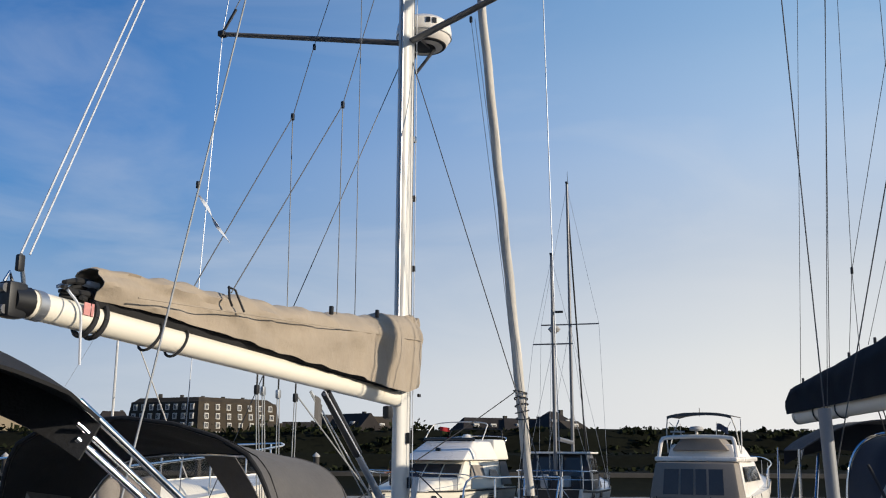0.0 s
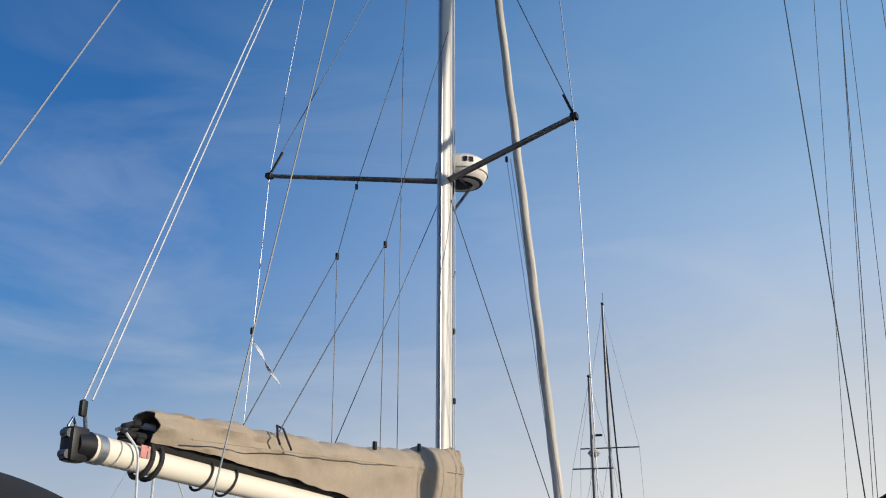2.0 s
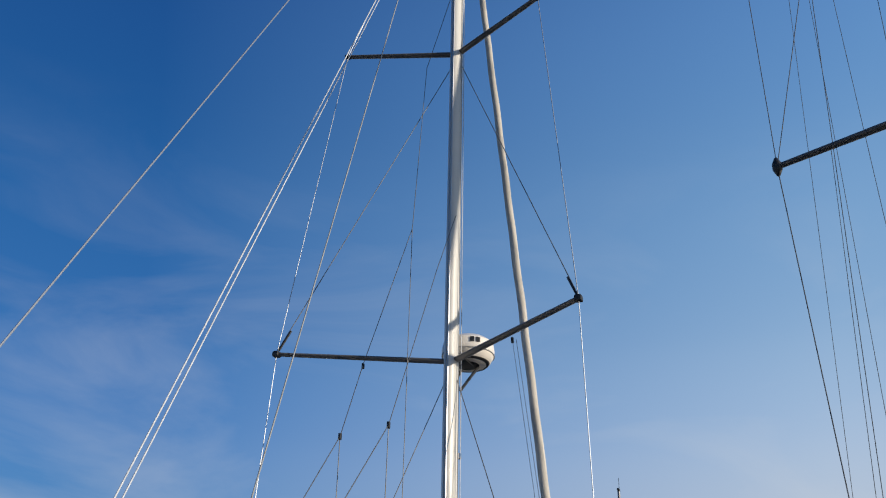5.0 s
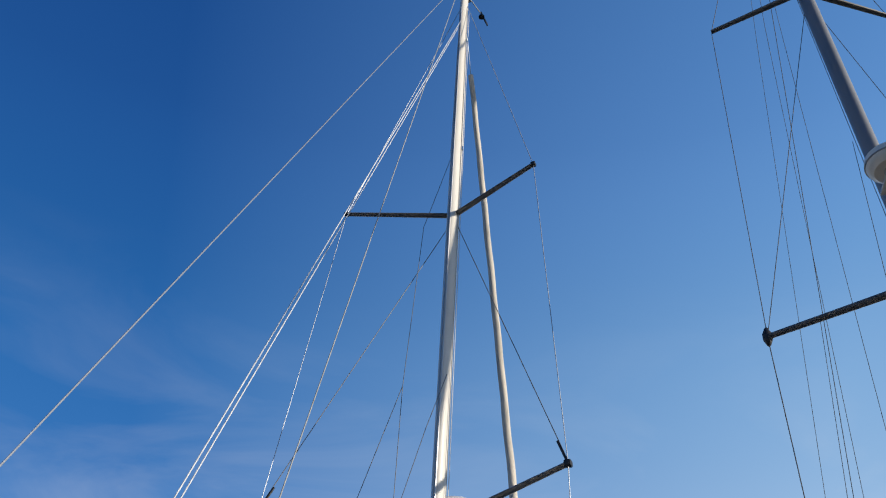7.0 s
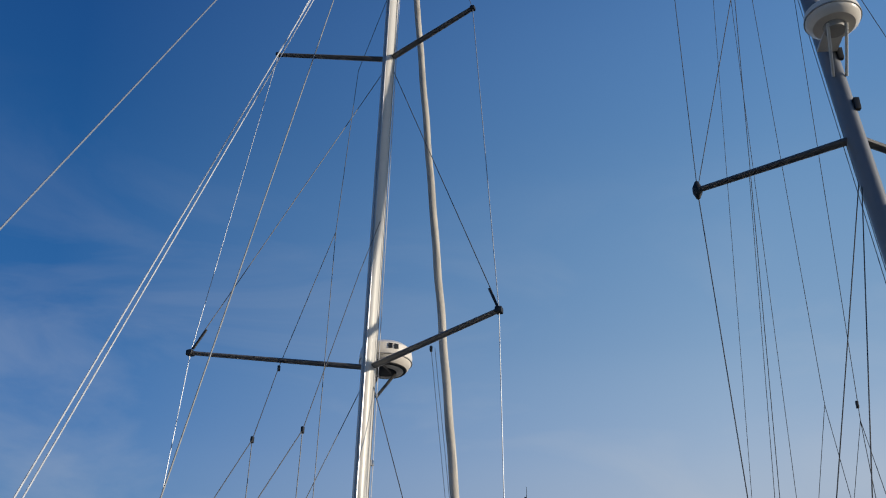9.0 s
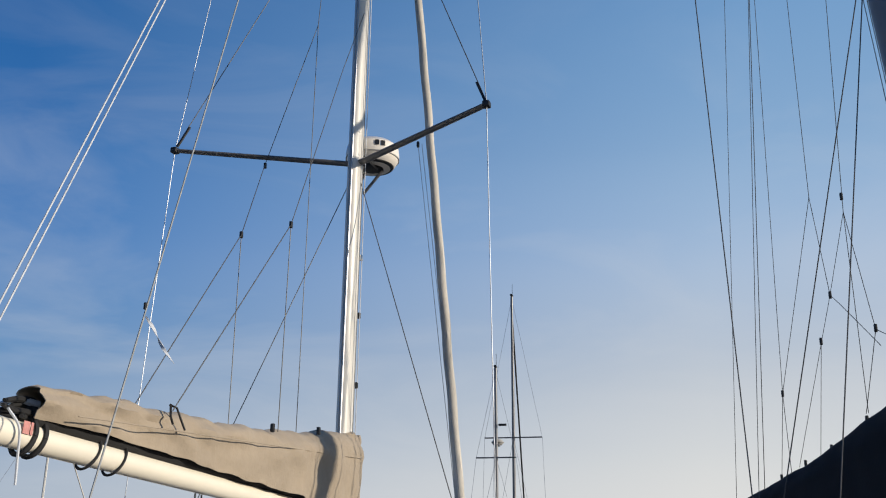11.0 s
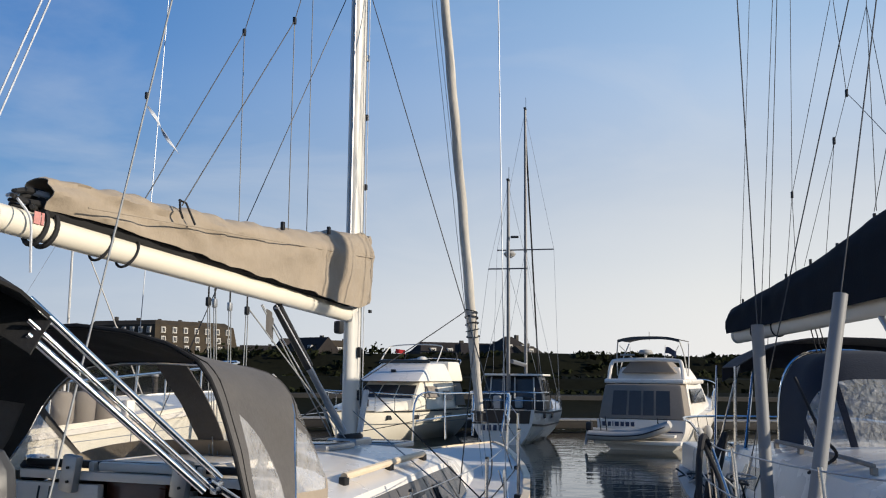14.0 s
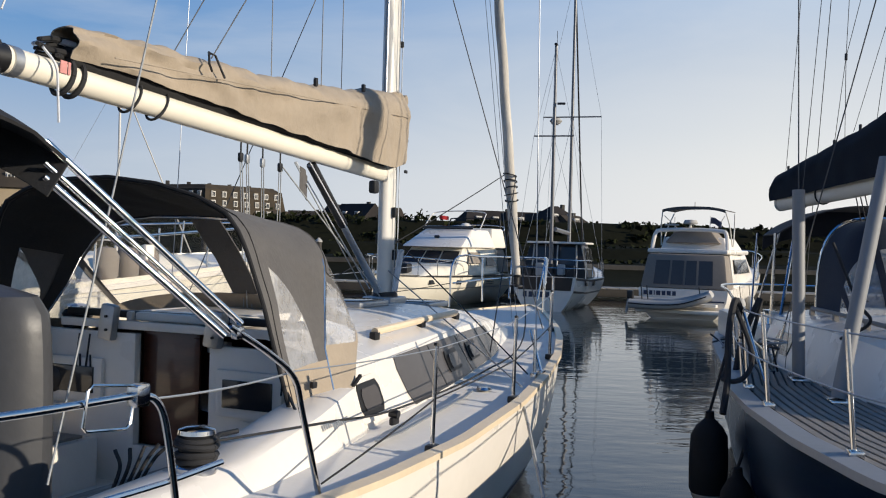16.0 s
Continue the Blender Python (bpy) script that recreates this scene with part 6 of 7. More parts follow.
for az, dist, rz, w, d, hw, hr, wall, roof, label, hip in (
    (-4.6, 250, -40, 11, 9, 4.0, 4.6, M_RENDER, M_SLATE, "gabled seaside house with a dark slate roof", 0.0),
    (-3.2, 255, 30, 10, 8, 3.6, 4.2, M_RENDER, M_TILE, "gabled seaside house with brown tiles", 0.0),
    (-5.8, 290, 45, 10, 9, 3.6, 6.2, M_STONE, M_SLATE, "tall grey house with a steep slate roof", 0.2),
    (-7.6, 300, 10, 12, 9, 3.6, 4.6, M_TIMBERW, M_SLATE, "dark half-timbered house with a slate roof", 0.1),
    (-8.9, 310, 40, 9, 8, 3.6, 4.4, M_TIMBERW, M_TILE, "brown house with a tiled roof", 0.1),
    (-17.9, 340, 30, 10, 9, 7.0, 5.0, M_STONE, M_SLATE, "grey stone house with a steep roof", 0.2),
    (3.2, 230, 20, 16, 10, 2.6, 3.6, M_TIMBERW, M_SLATE, "long dark house with a slate roof", 0.15),
    (5.3, 232, 20, 14, 10, 2.6, 3.4, M_TIMBERW, M_SLATE, "dark house with a slate roof", 0.15),
    (6.9, 230, 35, 11, 10, 3.2, 4.4, M_TIMBERW, M_SLATE, "large villa with a pointed slate roof", 0.45),
    (7.8, 228, 35, 6, 8, 3.0, 2.4, M_RENDER, M_TILE, "cream villa wing lit by the sun", 0.1),
    (-25.5, 150, 20, 20, 10, 5.6, 3.6, M_RENDER, M_TILE, "cream house with a brown tiled roof", 0.1),
    (-30.5, 170, 20, 16, 10, 5.6, 3.6, M_RENDER, M_TILE, "cream house with brown roof", 0.1)):
    x, y = at_az(az, dist)
    house(x, y, bank_height(x, y) - 0.6, rz, w, d, hw, hr, wall, roof, label, hip)
for az, dist, hgt in ((20.6, 125, 0.75), (0.6, 125, 0.4)):
    x, y = at_az(az, dist)
    b = thing("hut", x, y, bank_height(x, y) - 0.1, 0, "small pale hut on top of the bank", "hut")
    part("wall", block((0, 0, hgt / 2), (0.7, 0.7, hgt), 0.03), M_GREYP, b)
    part("roof", block((0, 0, hgt + 0.04), (0.85, 0.85, 0.08), 0.02), M_STONE, b)


# ---- motor boats ----
def hull_part(b, table, depth, m, rake=0.1, bulge=2.2, name="hull", label=""):
    h = part(name, hull_mesh(table, depth, rake, bulge), m, b, label)
    part("deck", sheet(lambda u, v: V((v * 2 - 1) * max(interp(table[0][0] + (table[-1][0] - table[0][0]) * u, table)[0] - 0.02, 0.01),
                                      table[0][0] + (table[-1][0] - table[0][0]) * u, interp(table[0][0] + (table[-1][0] - table[0][0]) * u, table)[1] - 0.02), 24, 6), M_GEL, b, "white deck")
    return h


def prism(rows):
    """A lofted cabin: rows of (y, half width, z) section corners, as (y_front_bottom...)."""
    return loft(bmesh.new(), rows)


def cabin(b, name, y0, y1, w0, w1, z0, z1, f0, f1, mtl, label="", bevel=0.05):
    """A block with raked ends: y0 y1 at the foot, f0 f1 how far the ends lean in at the top, w0 w1 half widths."""
    bm = loft(bmesh.new(), [[V(-w0, y0, z0), V(w0, y0, z0), V(w0 * 0.92, y1, z0), V(-w0 * 0.92, y1, z0)],
                            [V(-w1, y0 + f0, z1), V(w1, y0 + f0, z1), V(w1 * 0.9, y1 - f1, z1), V(-w1 * 0.9, y1 - f1, z1)]])
    bmesh.ops.recalc_face_normals(bm, faces=bm.faces)
    if bevel:
        bmesh.ops.bevel(bm, geom=bm.edges[:], offset=bevel, segments=2, affect="EDGES", profile=0.6)
    return part(name, bm, mtl, b, label)


def quadpanel(b, name, pts, mtl, out, label=""):
    """A flat panel on four corners, standing proud along its normal."""
    p = [Vector(q) for q in pts]
    n = (p[1] - p[0]).cross(p[3] - p[0]).normalized() * out
    return part(name, loft(bmesh.new(), [[q - n * 0.5 for q in p], [q + n for q in p]]), mtl, b, label, smooth=False)


def hoop(b, name, pts, r=0.02, mtl=None, label=""):
    return part(name, rod(smooth_path(pts, 5), r, 8), mtl or M_STEEL, b, label)


# flybridge cruiser seen from astern
my = thing("motor_yacht", 8.5, 33.0, 0, -27, "white flybridge motor yacht with taupe cockpit enclosure and bimini", "motor yacht")
T = [(0.0, 1.5, 0.72), (2.0, 1.62, 0.78), (5.0, 1.66, 0.95), (7.5, 1.4, 1.2), (9.4, 0.7, 1.4), (10.2, 0.05, 1.48)]
hull_part(my, T, -0.9, M_GEL, 0.08, 2.6, label="white hull with transom lettering")
part("bathing_platform", block((0, -0.3, -0.02), (2.9, 0.7, 0.12), 0.04), M_GEL, my, "white bathing platform")
part("platform_step", block((0.25, -0.18, 0.2), (1.9, 0.4, 0.1), 0.03), M_GEL, my)
quadpanel(my, "transom_stripe", [(-1.4, -0.005, 0.3), (1.4, -0.005, 0.3), (1.4, -0.005, 0.35), (-1.4, -0.005, 0.35)], M_BLUESTRIPE, 0.006)
bars(my, "name_lettering", (-1.32, -0.012, 0.48), (1, 0, 0), (0, 0, 1), [0.14, 0.11, 0.03, 0.14, 0.12, 0.13, 0.12], 0.15, M_BLUESTRIPE, 0.35, "dark blue letters as bars")
cab = cabin(my, "saloon", 1.6, 7.2, 1.42, 1.25, 0.75, 1.95, 0.0, 1.8, M_GEL, "white saloon")
enc = cabin(my, "cockpit_enclosure", 0.08, 1.8, 1.5, 1.32, 0.72, 1.9, 0.25, 0.0, M_TAUPEC, "pale taupe canvas enclosure with clear windows", 0.12)
for x0, x1 in ((-1.02, -0.52), (-0.44, -0.02), (0.06, 0.42), (0.5, 0.98)):
    f = lambda x, z: V(x, 0.08 + 0.25 * (z - 0.72) / 1.18 - 0.012, z)
    quadpanel(enc, "enclosure_window", [f(x0, 0.86), f(x1, 0.86), f(x1 * 0.96, 1.68), f(x0 * 0.96, 1.68)], M_TINTL, 0.008, "dark clear vinyl pane")
part("flybridge_deck", block((0, 2.6, 2.0), (2.75, 4.2, 0.16), 0.07), M_GEL, my, "white flybridge overhang")
cabin(my, "flybridge_coaming", 1.5, 5.2, 1.18, 1.02, 2.06, 2.5, 0.15, 0.8, M_GEL, "white flybridge coaming", 0.08)
cabin(my, "flybridge_cover", 1.3, 3.2, 1.0, 0.62, 2.28, 2.75, 0.1, 0.3, M_TAUPEC, "taupe cover over the flybridge seats", 0.12)
part("arch", rod(smooth_path([(-1.3, 0.9, 2.05), (-1.22, 1.0, 2.6), (-1.0, 1.1, 2.72), (0, 1.15, 2.76), (1.0, 1.1, 2.72), (1.22, 1.0, 2.6), (1.3, 0.9, 2.05)], 5), 0.07, 8), M_GEL, my, "white radar arch")
part("radar_scanner", revolve([(0.001, 0), (0.22, 0), (0.25, 0.05), (0.2, 0.14), (0.001, 0.16)], 20, (-0.05, 1.2, 2.95)), M_GREYP, my, "grey radar scanner")
part("radar_post", rod([(-0.05, 1.2, 2.7), (-0.05, 1.2, 2.96)], 0.05), M_GEL, my)
part("horn_bar", rod([(-0.95, 1.2, 2.92), (-0.45, 1.2, 2.92)], 0.03), M_GREYP, my)
part("aerial", rod([(-0.6, 1.2, 2.75), (-0.6, 1.2, 3.2)], 0.012), M_GREYP, my)
part("aerial", rod([(0.0, 1.6, 3.45), (0.0, 1.6, 3.75)], 0.014), M_GREYP, my)
bt = part("bimini", sheet(lambda u, v: V(1.1 * (v * 2 - 1), 1.4 + 1.9 * u, 3.46 + 0.12 * (1 - abs(v * 2 - 1) ** 3)), 8, 20, 0.03), M_GREYC, my, "grey bimini top")
part("bimini_valance", sheet(lambda u, v: V(1.1 * (v * 2 - 1), 1.39, 3.46 + 0.12 * (1 - abs(v * 2 - 1) ** 3) - 0.1 * u), 2, 20, 0.02), M_GREYC, bt)
for s in (-1, 1):
    hoop(bt, "bimini_tube", [(s * 1.1, 1.45, 3.38), (s * 1.2, 1.7, 2.9), (s * 1.25, 2.0, 2.2)], 0.022, M_MASTW)
    hoop(bt, "bimini_tube", [(s * 1.1, 3.2, 3.38), (s * 1.2, 2.6, 2.8), (s * 1.25, 2.2, 2.2)], 0.022, M_MASTW)
    part("bimini_stay", rod([(s * 1.05, 1.5, 3.25), (s * 0.6, 2.2, 2.7)], 0.012), M_MASTW, bt)
    hoop(my, "side_rail", [(s * 1.6, 5.0, 0.95), (s * 1.62, 5.1, 1.55), (s * 1.45, 7.4, 1.85), (s * 0.8, 9.4, 2.05), (0, 10.2, 2.1)], 0.022)
    for y in (5.8, 6.8, 7.8, 8.8):
        hb, z = interp(y, T)
        part("rail_post", rod([(s * (hb - 0.05), y, z), (s * (hb - 0.04), y, z + 0.62)], 0.016), M_STEEL, my)
    quadpanel(my, "saloon_window", [(s * 1.4, 2.0, 1.25), (s * 1.34, 5.2, 1.25), (s * 1.24, 4.9, 1.75), (s * 1.31, 2.0, 1.75)], M_PANE, 0.012 * s, "dark side window")
part("ensign", sheet(lambda u, v: V(0.62 + 0.38 * u, 1.3 + 0.05 * math.sin(6 * u), 3.2 - 0.12 * u - 0.22 * v + 0.03 * math.sin(5 * u)), 8, 5, 0.004), M_BLUESTRIPE, my, "dark ensign hanging from a staff")
part("ensign_staff", rod([(0.6, 1.25, 2.7), (0.62, 1.3, 3.25)], 0.012), M_MASTW, my)
for x, y in ((1.72, 1.2), (1.74, 3.0), (-1.72, 1.4)):
    f = thing("fender", *(my.matrix_basis @ V(x, y, 0.45))[:2], 0.45, 0, "pale ball fender hanging on the motor yacht's side", "fender", "fenders of the motor yacht")
    part("body", revolve([(0.001, -0.5), (0.1, -0.47), (0.17, -0.3), (0.17, -0.15), (0.1, -0.02), (0.001, 0.02)], 14), M_GREYP, f)
    part("lanyard", rod([(0, 0, 0), (-0.05, 0, 0.4)], 0.012, 6), M_ROPEK, f)

dg = thing("inflatable_dinghy", *(my.matrix_basis @ V(-0.35, -0.75, 0))[:2], 0.06, -27, "grey inflatable dinghy with black trim slung across the stern", "dinghy")
for z, y in ((0.12, -0.18), (0.2, 0.28)):
    pts = [V(-1.2, y, z + 0.02), V(-0.4, y, z), V(0.5, y, z + 0.06), V(1.15, y * 0.7, z + 0.24), V(1.45, y * 0.2 + 0.02, z + 0.36)]
    part("tube", rod(smooth_path(pts, 5), 0.16, 12, 0.13), M_GREYP, dg, "grey inflatable tube")
part("rubbing_strake", rod(smooth_path([V(-1.2, -0.35, 0.16), V(-0.4, -0.35, 0.14), V(0.5, -0.35, 0.2), V(1.15, -0.28, 0.4), V(1.42, -0.1, 0.52)], 5), 0.022, 6), M_BLACK, dg, "black rubbing strake")
part("floor", block((-0.2, 0.05, 0.1), (1.9, 0.4, 0.05), 0.02), M_GREYP, dg)
ob = part("outboard_motor", block((-1.25, 0.1, 0.42), (0.22, 0.22, 0.3), 0.06), M_BLACK, dg, "small dark outboard motor")
part("outboard_leg", rod([(-1.3, 0.1, 0.3), (-1.38, 0.1, -0.2)], 0.05), M_GREYP, ob)
for x in (-0.85, -0.65, 1.1):
    part("lashing", rod([(x, 0.1, 0.3), (x - 0.1, 0.3, 0.75)], 0.02, 6), M_BLACK, dg)

# flybridge cruiser seen over its bow
fb = thing("motor_yacht", 1.95, 41.4, 0, 153, "white flybridge motor cruiser with blue-shaded screen cover and roll bar", "motor yacht")
T2 = [(0.0, 1.55, 0.85), (3.0, 1.62, 0.85), (5.5, 1.45, 0.86), (7.4, 0.95, 0.9), (8.5, 0.4, 0.94), (9.0, 0.05, 0.96)]
hull_part(fb, T2, -0.9, M_CREAM, 0.14, 2.0, label="cream white hull with dark portlights")
for s in (1, -1):
    part("rubbing_strake", edge_strip(T2, -0.03, 0.06, 0.06, -0.06, s), M_BLACK, fb, "dark rubbing strake")
    part("hull_line", loft(bmesh.new(), [[Vector((s * p.x, p.y, p.z)) for p in (hull_at(T2, -0.9, y, 0.26, 0.14, 2.0, 0.01), hull_at(T2, -0.9, y, 0.28, 0.14, 2.0, 0.01))] for y in (0.1 + 8.7 * i / 24 for i in range(25))], closed=False), M_ALU, fb)
    for y in (5.0, 6.6):
        p = hull_at(T2, -0.9, y, 0.14, 0.14, 2.0, 0.0)
        part("portlight", block((s * p.x, p.y, p.z), (0.06, 0.36, 0.16), 0.025), M_PANE, fb, "dark oval portlight")
    for k in range(3):
        p = hull_at(T2, -0.9, 2.4, 0.1 + 0.05 * k, 0.14, 2.0, 0.0)
        part("air_vent", block((s * p.x, p.y, p.z), (0.04, 0.8, 0.03), 0.008), M_BLACK, fb, "black engine vent slot")
    hoop(fb, "bow_rail", [(s * 1.5, 4.2, 0.9), (s * 1.5, 4.4, 1.35), (s * 1.3, 6.2, 1.45), (s * 0.7, 8.0, 1.55), (0.0, 9.1, 1.6)], 0.022, M_STEEL, "stainless bow rail")
    for y in (5.2, 6.2, 7.2, 8.1):
        hb, z = interp(y, T2)
        part("rail_post", rod([(s * (hb - 0.06), y, z), (s * (hb - 0.06), y, z + 0.58)], 0.016), M_STEEL, fb)
    quadpanel(fb, "saloon_window", [(s * 1.4, 2.7, 1.3), (s * 1.36, 3.9, 1.3), (s * 1.22, 3.6, 1.72), (s * 1.26, 2.7, 1.72)], M_TAUPEC, 0.014 * s, "pale covered side window")
    quadpanel(fb, "saloon_window", [(s * 1.43, 1.35, 1.2), (s * 1.41, 2.3, 1.2), (s * 1.3, 2.1, 1.55), (s * 1.33, 1.6, 1.55)], M_PANE, 0.014 * s, "dark side window")
    quadpanel(fb, "cockpit_curtain", [(s * 1.47, 0.25, 0.95), (s * 1.44, 1.2, 0.95), (s * 1.34, 1.2, 1.85), (s * 1.36, 0.6, 1.85)], M_TAUPEC, 0.012 * s, "pale canvas side curtain")
cabin(fb, "foredeck_trunk", 4.0, 7.4, 1.25, 1.0, 0.84, 1.2, 0.1, 1.4, M_CREAM, "cream foredeck trunk", 0.12)
cabin(fb, "saloon", 0.9, 5.1, 1.45, 1.25, 0.84, 1.92, 0.1, 1.2, M_CREAM, "cream saloon", 0.1)
fy = lambda z: 5.1 - 1.2 * (z - 0.84) / 1.08 + 0.02
for x0, x1 in ((-1.15, -0.42), (-0.34, 0.34), (0.42, 1.15)):
    quadpanel(fb, "windscreen", [(x1, fy(1.3), 1.3), (x0, fy(1.3), 1.3), (x0 * 0.93, fy(1.75), 1.75), (x1 * 0.93, fy(1.75), 1.75)], M_PANE, 0.02, "dark windscreen pane")
cabin(fb, "flybridge_front", 1.4, 4.5, 1.42, 1.15, 1.9, 2.62, 0.2, 1.55, M_GEL, "white sloping flybridge front", 0.1)
cabin(fb, "aft_wing", 0.35, 1.6, 1.42, 1.3, 1.9, 2.7, 0.15, 0.25, M_CREAM, "cream flybridge wing", 0.1)
part("flybridge_screen", block((0, 3.0, 2.68), (2.2, 0.06, 0.14), 0.03), M_TINT, fb)
part("bow_emblem", block((0.1, 3.75, 2.3), (0.2, 0.08, 0.1), 0.02, Matrix.Rotation(radians(25), 4, "X")), M_BLACK, fb)
hoop(fb, "roll_bar", [(1.25, 2.7, 2.62), (1.22, 2.2, 3.1), (1.05, 1.9, 3.32), (0, 1.8, 3.38), (-1.05, 1.9, 3.32), (-1.22, 2.2, 3.1), (-1.25, 2.7, 2.62)], 0.024, M_MASTW, "white tubular roll bar")
hoop(fb, "aft_arch", [(1.2, 0.6, 2.6), (1.15, 0.5, 3.0), (0.9, 0.45, 3.12), (-0.9, 0.45, 3.12), (-1.15, 0.5, 3.0), (-1.2, 0.6, 2.6)], 0.03, M_BLACK, "dark aft arch")
hoop(fb, "aft_arch", [(1.2, 0.3, 2.6), (1.15, 0.2, 2.8), (0, 0.2, 2.85), (-1.15, 0.2, 2.8), (-1.2, 0.3, 2.6)], 0.025, M_STEEL)
part("radar_dome", revolve([(0.001, 0), (0.2, 0), (0.22, 0.08), (0.15, 0.16), (0.001, 0.18)], 18, (0.4, 0.5, 2.75)), M_GEL, fb, "white radar dome")
part("flag", sheet(lambda u, v: V(0.75 - 0.4 * u, 2.3 + 0.05 * math.sin(5 * u), 3.2 - 0.16 * v - 0.06 * u), 8, 4, 0.004), [M_RED], fb, "small red and white flag")
for k in range(3):
    part("foredeck_gear", block((-0.3 + 0.25 * k, 6.9, 1.12 + 0.04 * k), (0.3, 0.4, 0.36), 0.08), M_BLACK, fb, "dark gear on the foredeck")
part("lifebuoy", revolve([(0.12, -0.05), (0.2, -0.06), (0.2, 0.06), (0.12, 0.05)], 16, (1.42, 4.9, 1.5)), M_ORANGE, fb, "orange horseshoe buoy")

# ketch with a pilot house, stern towards the water
kt = thing("ketch", 4.05, 35.2, 0, -17, "two-masted motor sailer with white transom and dark brown topsides", "ketch")
T3 = [(0.0, 1.15, 0.95), (1.5, 1.45, 0.85), (4.5, 1.6, 0.85), (7.0, 1.2, 1.05), (8.8, 0.4, 1.3), (9.4, 0.05, 1.38)]
hull_part(kt, T3, -0.95, M_GEL, 0.12, 2.0, label="white lower hull")
M_BROWN = mat("dark_brown_topsides", (0.018, 0.013, 0.011), 0.35, var=0.2, scale=3)
for s in (1, -1):
    part("topside_band", loft(bmesh.new(), [[Vector((s * p.x, p.y, p.z)) for p in (hull_at(T3, -0.95, y, 0.01, 0.12, 2.0, 0.012), hull_at(T3, -0.95, y, 0.3, 0.12, 2.0, 0.012))] for y in (0.05 + 9.0 * i / 24 for i in range(25))], closed=False), M_BROWN, kt, "dark brown topside band")
    for y in (1.2, 2.4):
        p = hull_at(T3, -0.95, y, 0.1, 0.12, 2.0, 0.0)
        part("portlight", block((s * p.x, p.y, p.z + 0.02), (0.05, 0.5, 0.18), 0.02), M_PANE, kt)
    hoop(kt, "pushpit", [(s * 1.4, 2.4, 0.9), (s * 1.4, 2.3, 1.5), (s * 1.2, 0.3, 1.55), (0, 0.0, 1.58)], 0.02, M_STEEL, "stainless pushpit")
    part("pushpit_lower", rod([(s * 1.38, 2.2, 1.22), (s * 1.18, 0.3, 1.26), (0, 0.02, 1.27)], 0.015), M_STEEL, kt)
    for y in (0.25, 1.2, 3.4, 4.6, 5.8, 7.0):
        hb, z = interp(y, T3)
        part("stanchion", rod([(s * (hb - 0.06), y, z), (s * (hb - 0.05), y, z + 0.62)], 0.016), M_STEEL, kt)
quadpanel(kt, "transom_board", [(-0.98, -0.01, 0.46), (0.98, -0.01, 0.46), (1.05, -0.01, 0.93), (-1.05, -0.01, 0.93)], M_BROWN, 0.01, "dark brown transom board")
bars(kt, "name_lettering", (-0.75, -0.02, 0.2), (1, 0, 0), (0, 0, 1), [0.14, 0.15, 0.13, 0.12, 0.14], 0.2, M_BLUESTRIPE, 0.35, "dark letters as bars")
ph = cabin(kt, "pilot_house", 2.0, 5.4, 1.25, 1.0, 0.85, 2.15, 0.25, 0.9, M_BROWN, "dark pilot house with large windows", 0.05)
for s in (1, -1):
    for y0, y1 in ((2.75, 3.55), (3.7, 4.5)):
        quadpanel(ph, "pilot_window", [(s * 1.14, y0, 1.4), (s * 1.12, y1, 1.4), (s * 1.02, y1, 2.0), (s * 1.05, y0, 2.0)], M_PANE, 0.02 * s, "dark pilot house window")
for x0, x1 in ((-0.85, -0.1), (0.1, 0.85)):
    quadpanel(ph, "pilot_window", [(x0, 2.09, 1.35), (x1, 2.09, 1.35), (x1 * 0.95, 2.21, 2.02), (x0 * 0.95, 2.21, 2.02)], M_PANE, 0.02, "large dark window")
    for e in (x0, x1):
        part("window_frame", rod([(e, 2.05, 1.3), (e * 0.95, 2.19, 2.1)], 0.03, 6), M_FRAMEW, ph, "white window frame")
part("pilot_roof", block((0, 3.5, 2.19), (2.15, 3.0, 0.08), 0.03), M_GEL, ph, "white pilot house roof")
for k in range(5):
    part("cockpit_gear", block((-0.8 + 0.4 * k, 1.2 + 0.2 * math.sin(3 * k), 1.12 + 0.06 * (k % 2)), (0.28, 0.3, 0.4 + 0.08 * (k % 3)), 0.06), M_GREYP if k % 2 else M_BLACK, kt, "gear in the cockpit")
for y, h, sh, sw in ((1.3, 9.5, (6.15,), 0.75), (5.4, 13.42, (7.4,), 1.2)):
    m = part("mast", rod([(0, y, 0.9), (0, y - 0.1, h)], 0.075, 12, 0.055), M_ALUD, kt, "dark aluminium mast")
    for z in sh:
        part("spreader", rod([(-sw, y - 0.1, z), (sw, y - 0.1, z)], 0.03, 6), M_ALUD, m)
    for s in (1, -1):
        part("shroud", rod([(s * 1.4, y - 0.1, 0.95), (s * sw, y - 0.1, sh[0]), (0, y - 0.1, h - 0.1)], 0.007, 5), M_WIRE, kt)
        part("shroud", rod([(s * 1.35, y + 0.5, 0.95), (0, y - 0.08, sh[0])], 0.007, 5), M_WIRE, kt)
    part("masthead", block((0, y - 0.1, h + 0.05), (0.1, 0.3, 0.08), 0.02), M_BLACK, m)
    part("aerial", rod([(0.03, y - 0.1, h), (0.03, y - 0.1, h + 0.55)], 0.01, 5), M_BLACK, m)
part("radar_reflector", revolve([(0.001, -0.12), (0.16, -0.1), (0.24, 0.0), (0.16, 0.1), (0.001, 0.12)], 16, (0, 1.55, 6.75)), M_GREYP, kt, "grey radar dome on the mizzen mast")
part("radar_bracket", block((0, 1.4, 6.62), (0.2, 0.4, 0.05), 0.01), M_ALUD, kt)
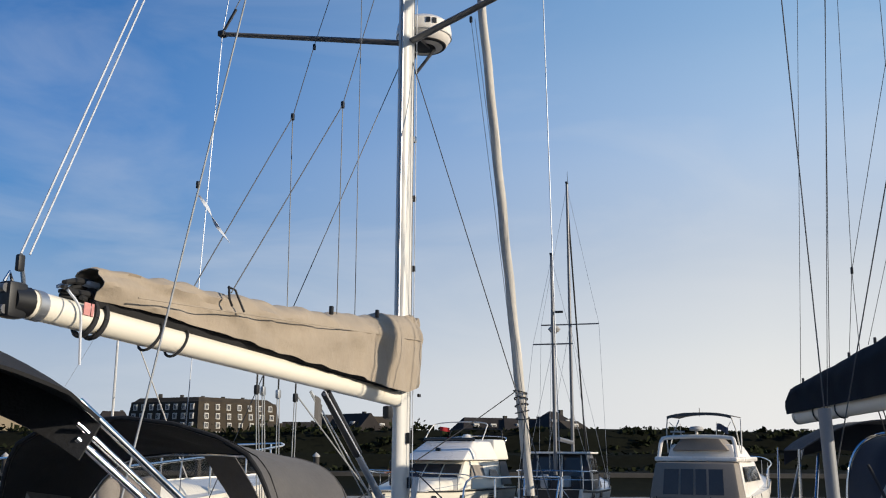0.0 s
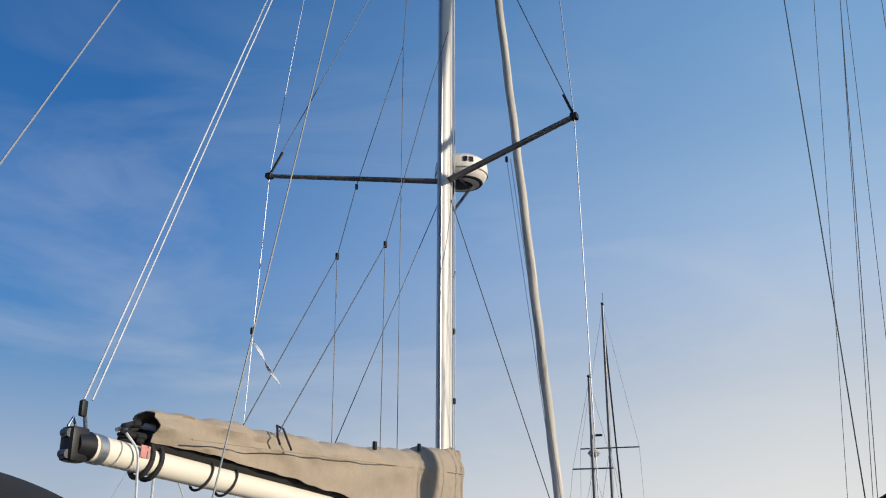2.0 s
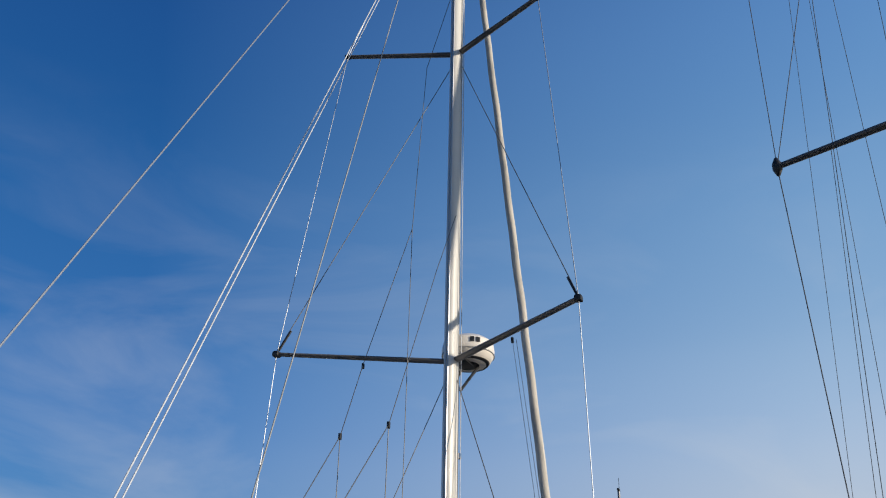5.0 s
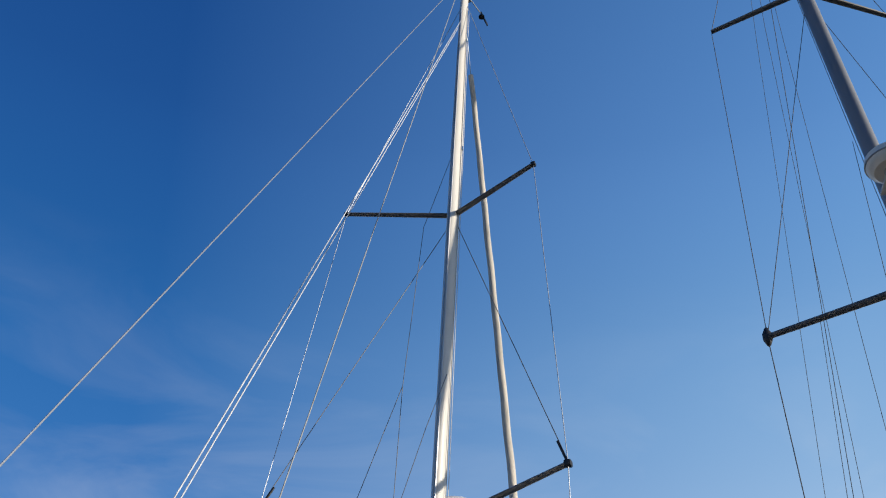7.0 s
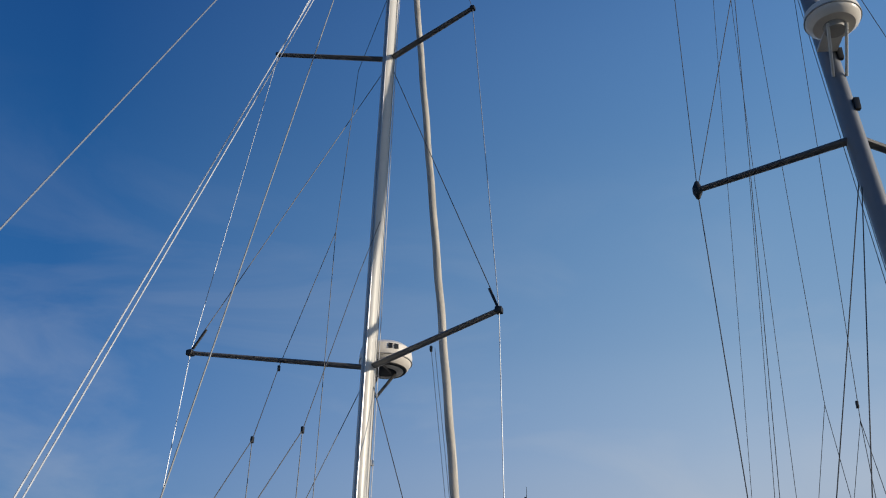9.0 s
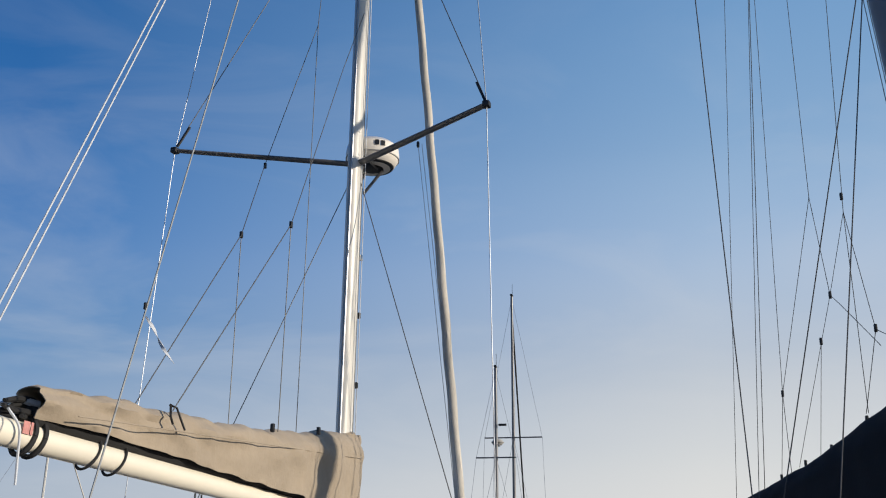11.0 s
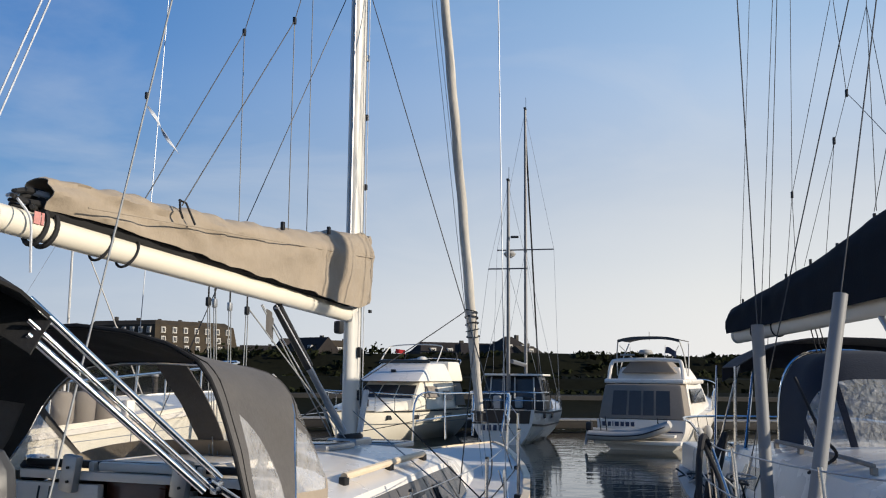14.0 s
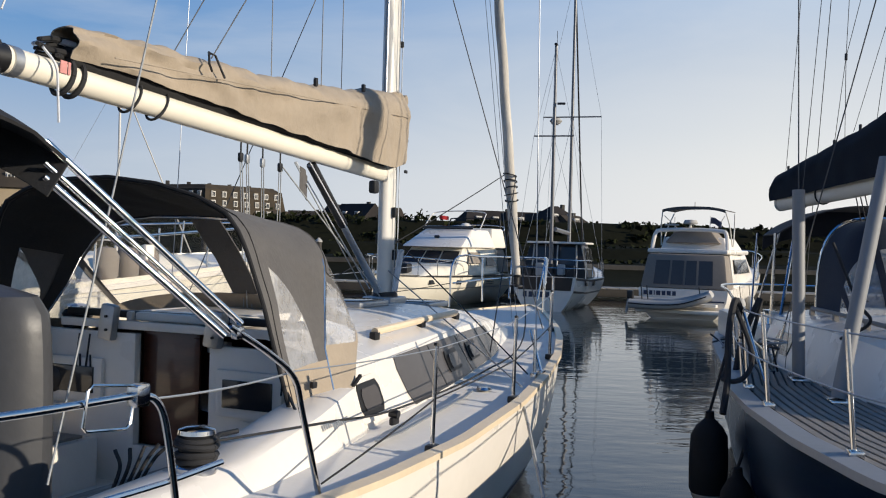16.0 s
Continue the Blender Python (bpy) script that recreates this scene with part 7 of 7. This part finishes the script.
part("wind_generator", block((0.25, 1.2, 7.35), (0.3, 0.1, 0.08), 0.02), M_BLACK, kt)
part("forestay", rod([(0, 9.3, 1.4), (0, 5.45, 12.4)], 0.035, 8), M_DARKC, kt, "furled dark sail")
part("backstay", rod([(0, 0.1, 1.5), (0, 1.2, 9.4)], 0.006, 5), M_WIRE, kt)
part("main_boom", rod([(0, 5.2, 2.6), (0, 2.0, 2.7)], 0.08, 10), M_ALUD, kt)

# cream motor cruiser berthed on the far side of the sloop
cr = thing("motor_cruiser", 0, 0, 0, 0, "large cream motor cruiser with fender racks and a curved windscreen", "motor cruiser")
cr.matrix_basis = yacht.matrix_basis @ pose(-5.6, -0.6, -0.28)
T4 = [(-5.2, 1.7, 1.55), (-2.0, 1.8, 1.62), (1.5, 1.78, 1.8), (4.0, 1.5, 1.92), (6.0, 0.9, 2.02), (7.6, 0.05, 2.1)]
hull_part(cr, T4, -0.9, M_CREAM, 0.12, 2.4, label="tall cream hull")
for s in (1, -1):
    part("hull_seam", loft(bmesh.new(), [[Vector((s * p.x, p.y, p.z)) for p in (hull_at(T4, -0.9, y, 0.2, 0.12, 2.4, 0.012), hull_at(T4, -0.9, y, 0.212, 0.12, 2.4, 0.012))] for y in (-5.1 + 12.4 * i / 24 for i in range(25))], closed=False), M_TOE, cr)
    part("rubbing_strake", edge_strip(T4, -0.04, 0.08, 0.07, -0.12, s), M_GEL, cr)
    hoop(cr, "bow_rail", [(s * 1.7, -0.6, 1.7), (s * 1.68, 0.0, 2.15), (s * 1.62, 2.0, 2.3), (s * 1.3, 4.5, 2.45), (s * 0.7, 6.4, 2.55), (0, 7.5, 2.6)], 0.018, M_STEEL, "stainless bow rail")
    for y in (1.0, 2.2, 3.4, 4.6, 5.8):
        hb, z = interp(y, T4)
        part("rail_post", rod([(s * (hb - 0.1), y, z), (s * (hb - 0.12), y + 0.05, z + 0.56)], 0.014), M_STEEL, cr)
    for k in range(3):
        part("fender_in_rack", revolve([(0.001, 0), (0.1, 0.01), (0.14, 0.1), (0.15, 0.32), (0.1, 0.42), (0.001, 0.44)], 14, (s * 1.55, 1.35 + 0.36 * k, 1.72)), M_TAUPEC, cr, "beige fender in a rack")
cabin(cr, "foredeck_trunk", 0.5, 5.4, 1.3, 1.0, 1.75, 2.05, 0.2, 1.8, M_CREAM, "cream foredeck trunk", 0.12)
cabin(cr, "wheelhouse", -4.6, 1.0, 1.55, 1.3, 1.6, 2.55, 0.2, 1.5, M_CREAM, "cream wheelhouse", 0.12)
gy = lambda z: 1.0 - 1.5 * (z - 1.6) / 0.95 + 0.02
quadpanel(cr, "windscreen", [(1.35, gy(1.9), 1.9), (-1.35, gy(1.9), 1.9), (-1.22, gy(2.45), 2.45), (1.22, gy(2.45), 2.45)], M_PANE, 0.02, "dark windscreen")
for s in (1, -1):
    quadpanel(cr, "side_window", [(s * 1.52, -3.8, 1.9), (s * 1.48, -0.4, 1.9), (s * 1.36, -0.9, 2.4), (s * 1.38, -3.6, 2.4)], M_PANE, 0.02 * s, "long dark side window")
part("hardtop", block((0, -2.4, 2.62), (2.9, 3.9, 0.12), 0.05), M_GEL, cr, "white hardtop")


# small sloop berthed further along, its mast showing behind the bimini
sl = thing("sailing_yacht", -14.4, 42.6, 0, -70, "small white sloop with a bare mast beyond the other berths", "sailing yacht")
T5 = [(-3.5, 0.9, 0.7), (0, 1.25, 0.7), (2.0, 0.95, 0.8), (4.0, 0.05, 0.95)]
hull_part(sl, T5, -0.8, M_GEL, 0.1, 2.4, label="white hull")
cabin(sl, "coachroof", -1.4, 1.9, 0.8, 0.62, 0.68, 1.1, 0.1, 0.6, M_GEL, "white coachroof", 0.06)
sm = part("mast", rod([(0, 0.6, 1.0), (0, 0.6, 8.9)], 0.06, 10, 0.05), M_MASTW, sl, "white mast")
part("spreader", rod([(-0.7, 0.6, 4.4), (0.7, 0.6, 4.4)], 0.025, 6), M_ALUD, sm)
for s in (1, -1):
    part("shroud", rod([(s * 1.1, 0.5, 0.75), (s * 0.7, 0.6, 4.4), (0, 0.6, 8.8)], 0.008, 5), M_WIRE, sl)
part("forestay", rod([(0, 3.9, 1.0), (0, 0.65, 8.7)], 0.03, 6), M_SAIL, sl)
part("backstay", rod([(0, -3.4, 0.75), (0, 0.55, 8.85)], 0.008, 5), M_WIRE, sl)
part("boom", rod([(0, 0.5, 1.8), (0, -2.4, 1.9)], 0.06, 8), M_MASTW, sl)
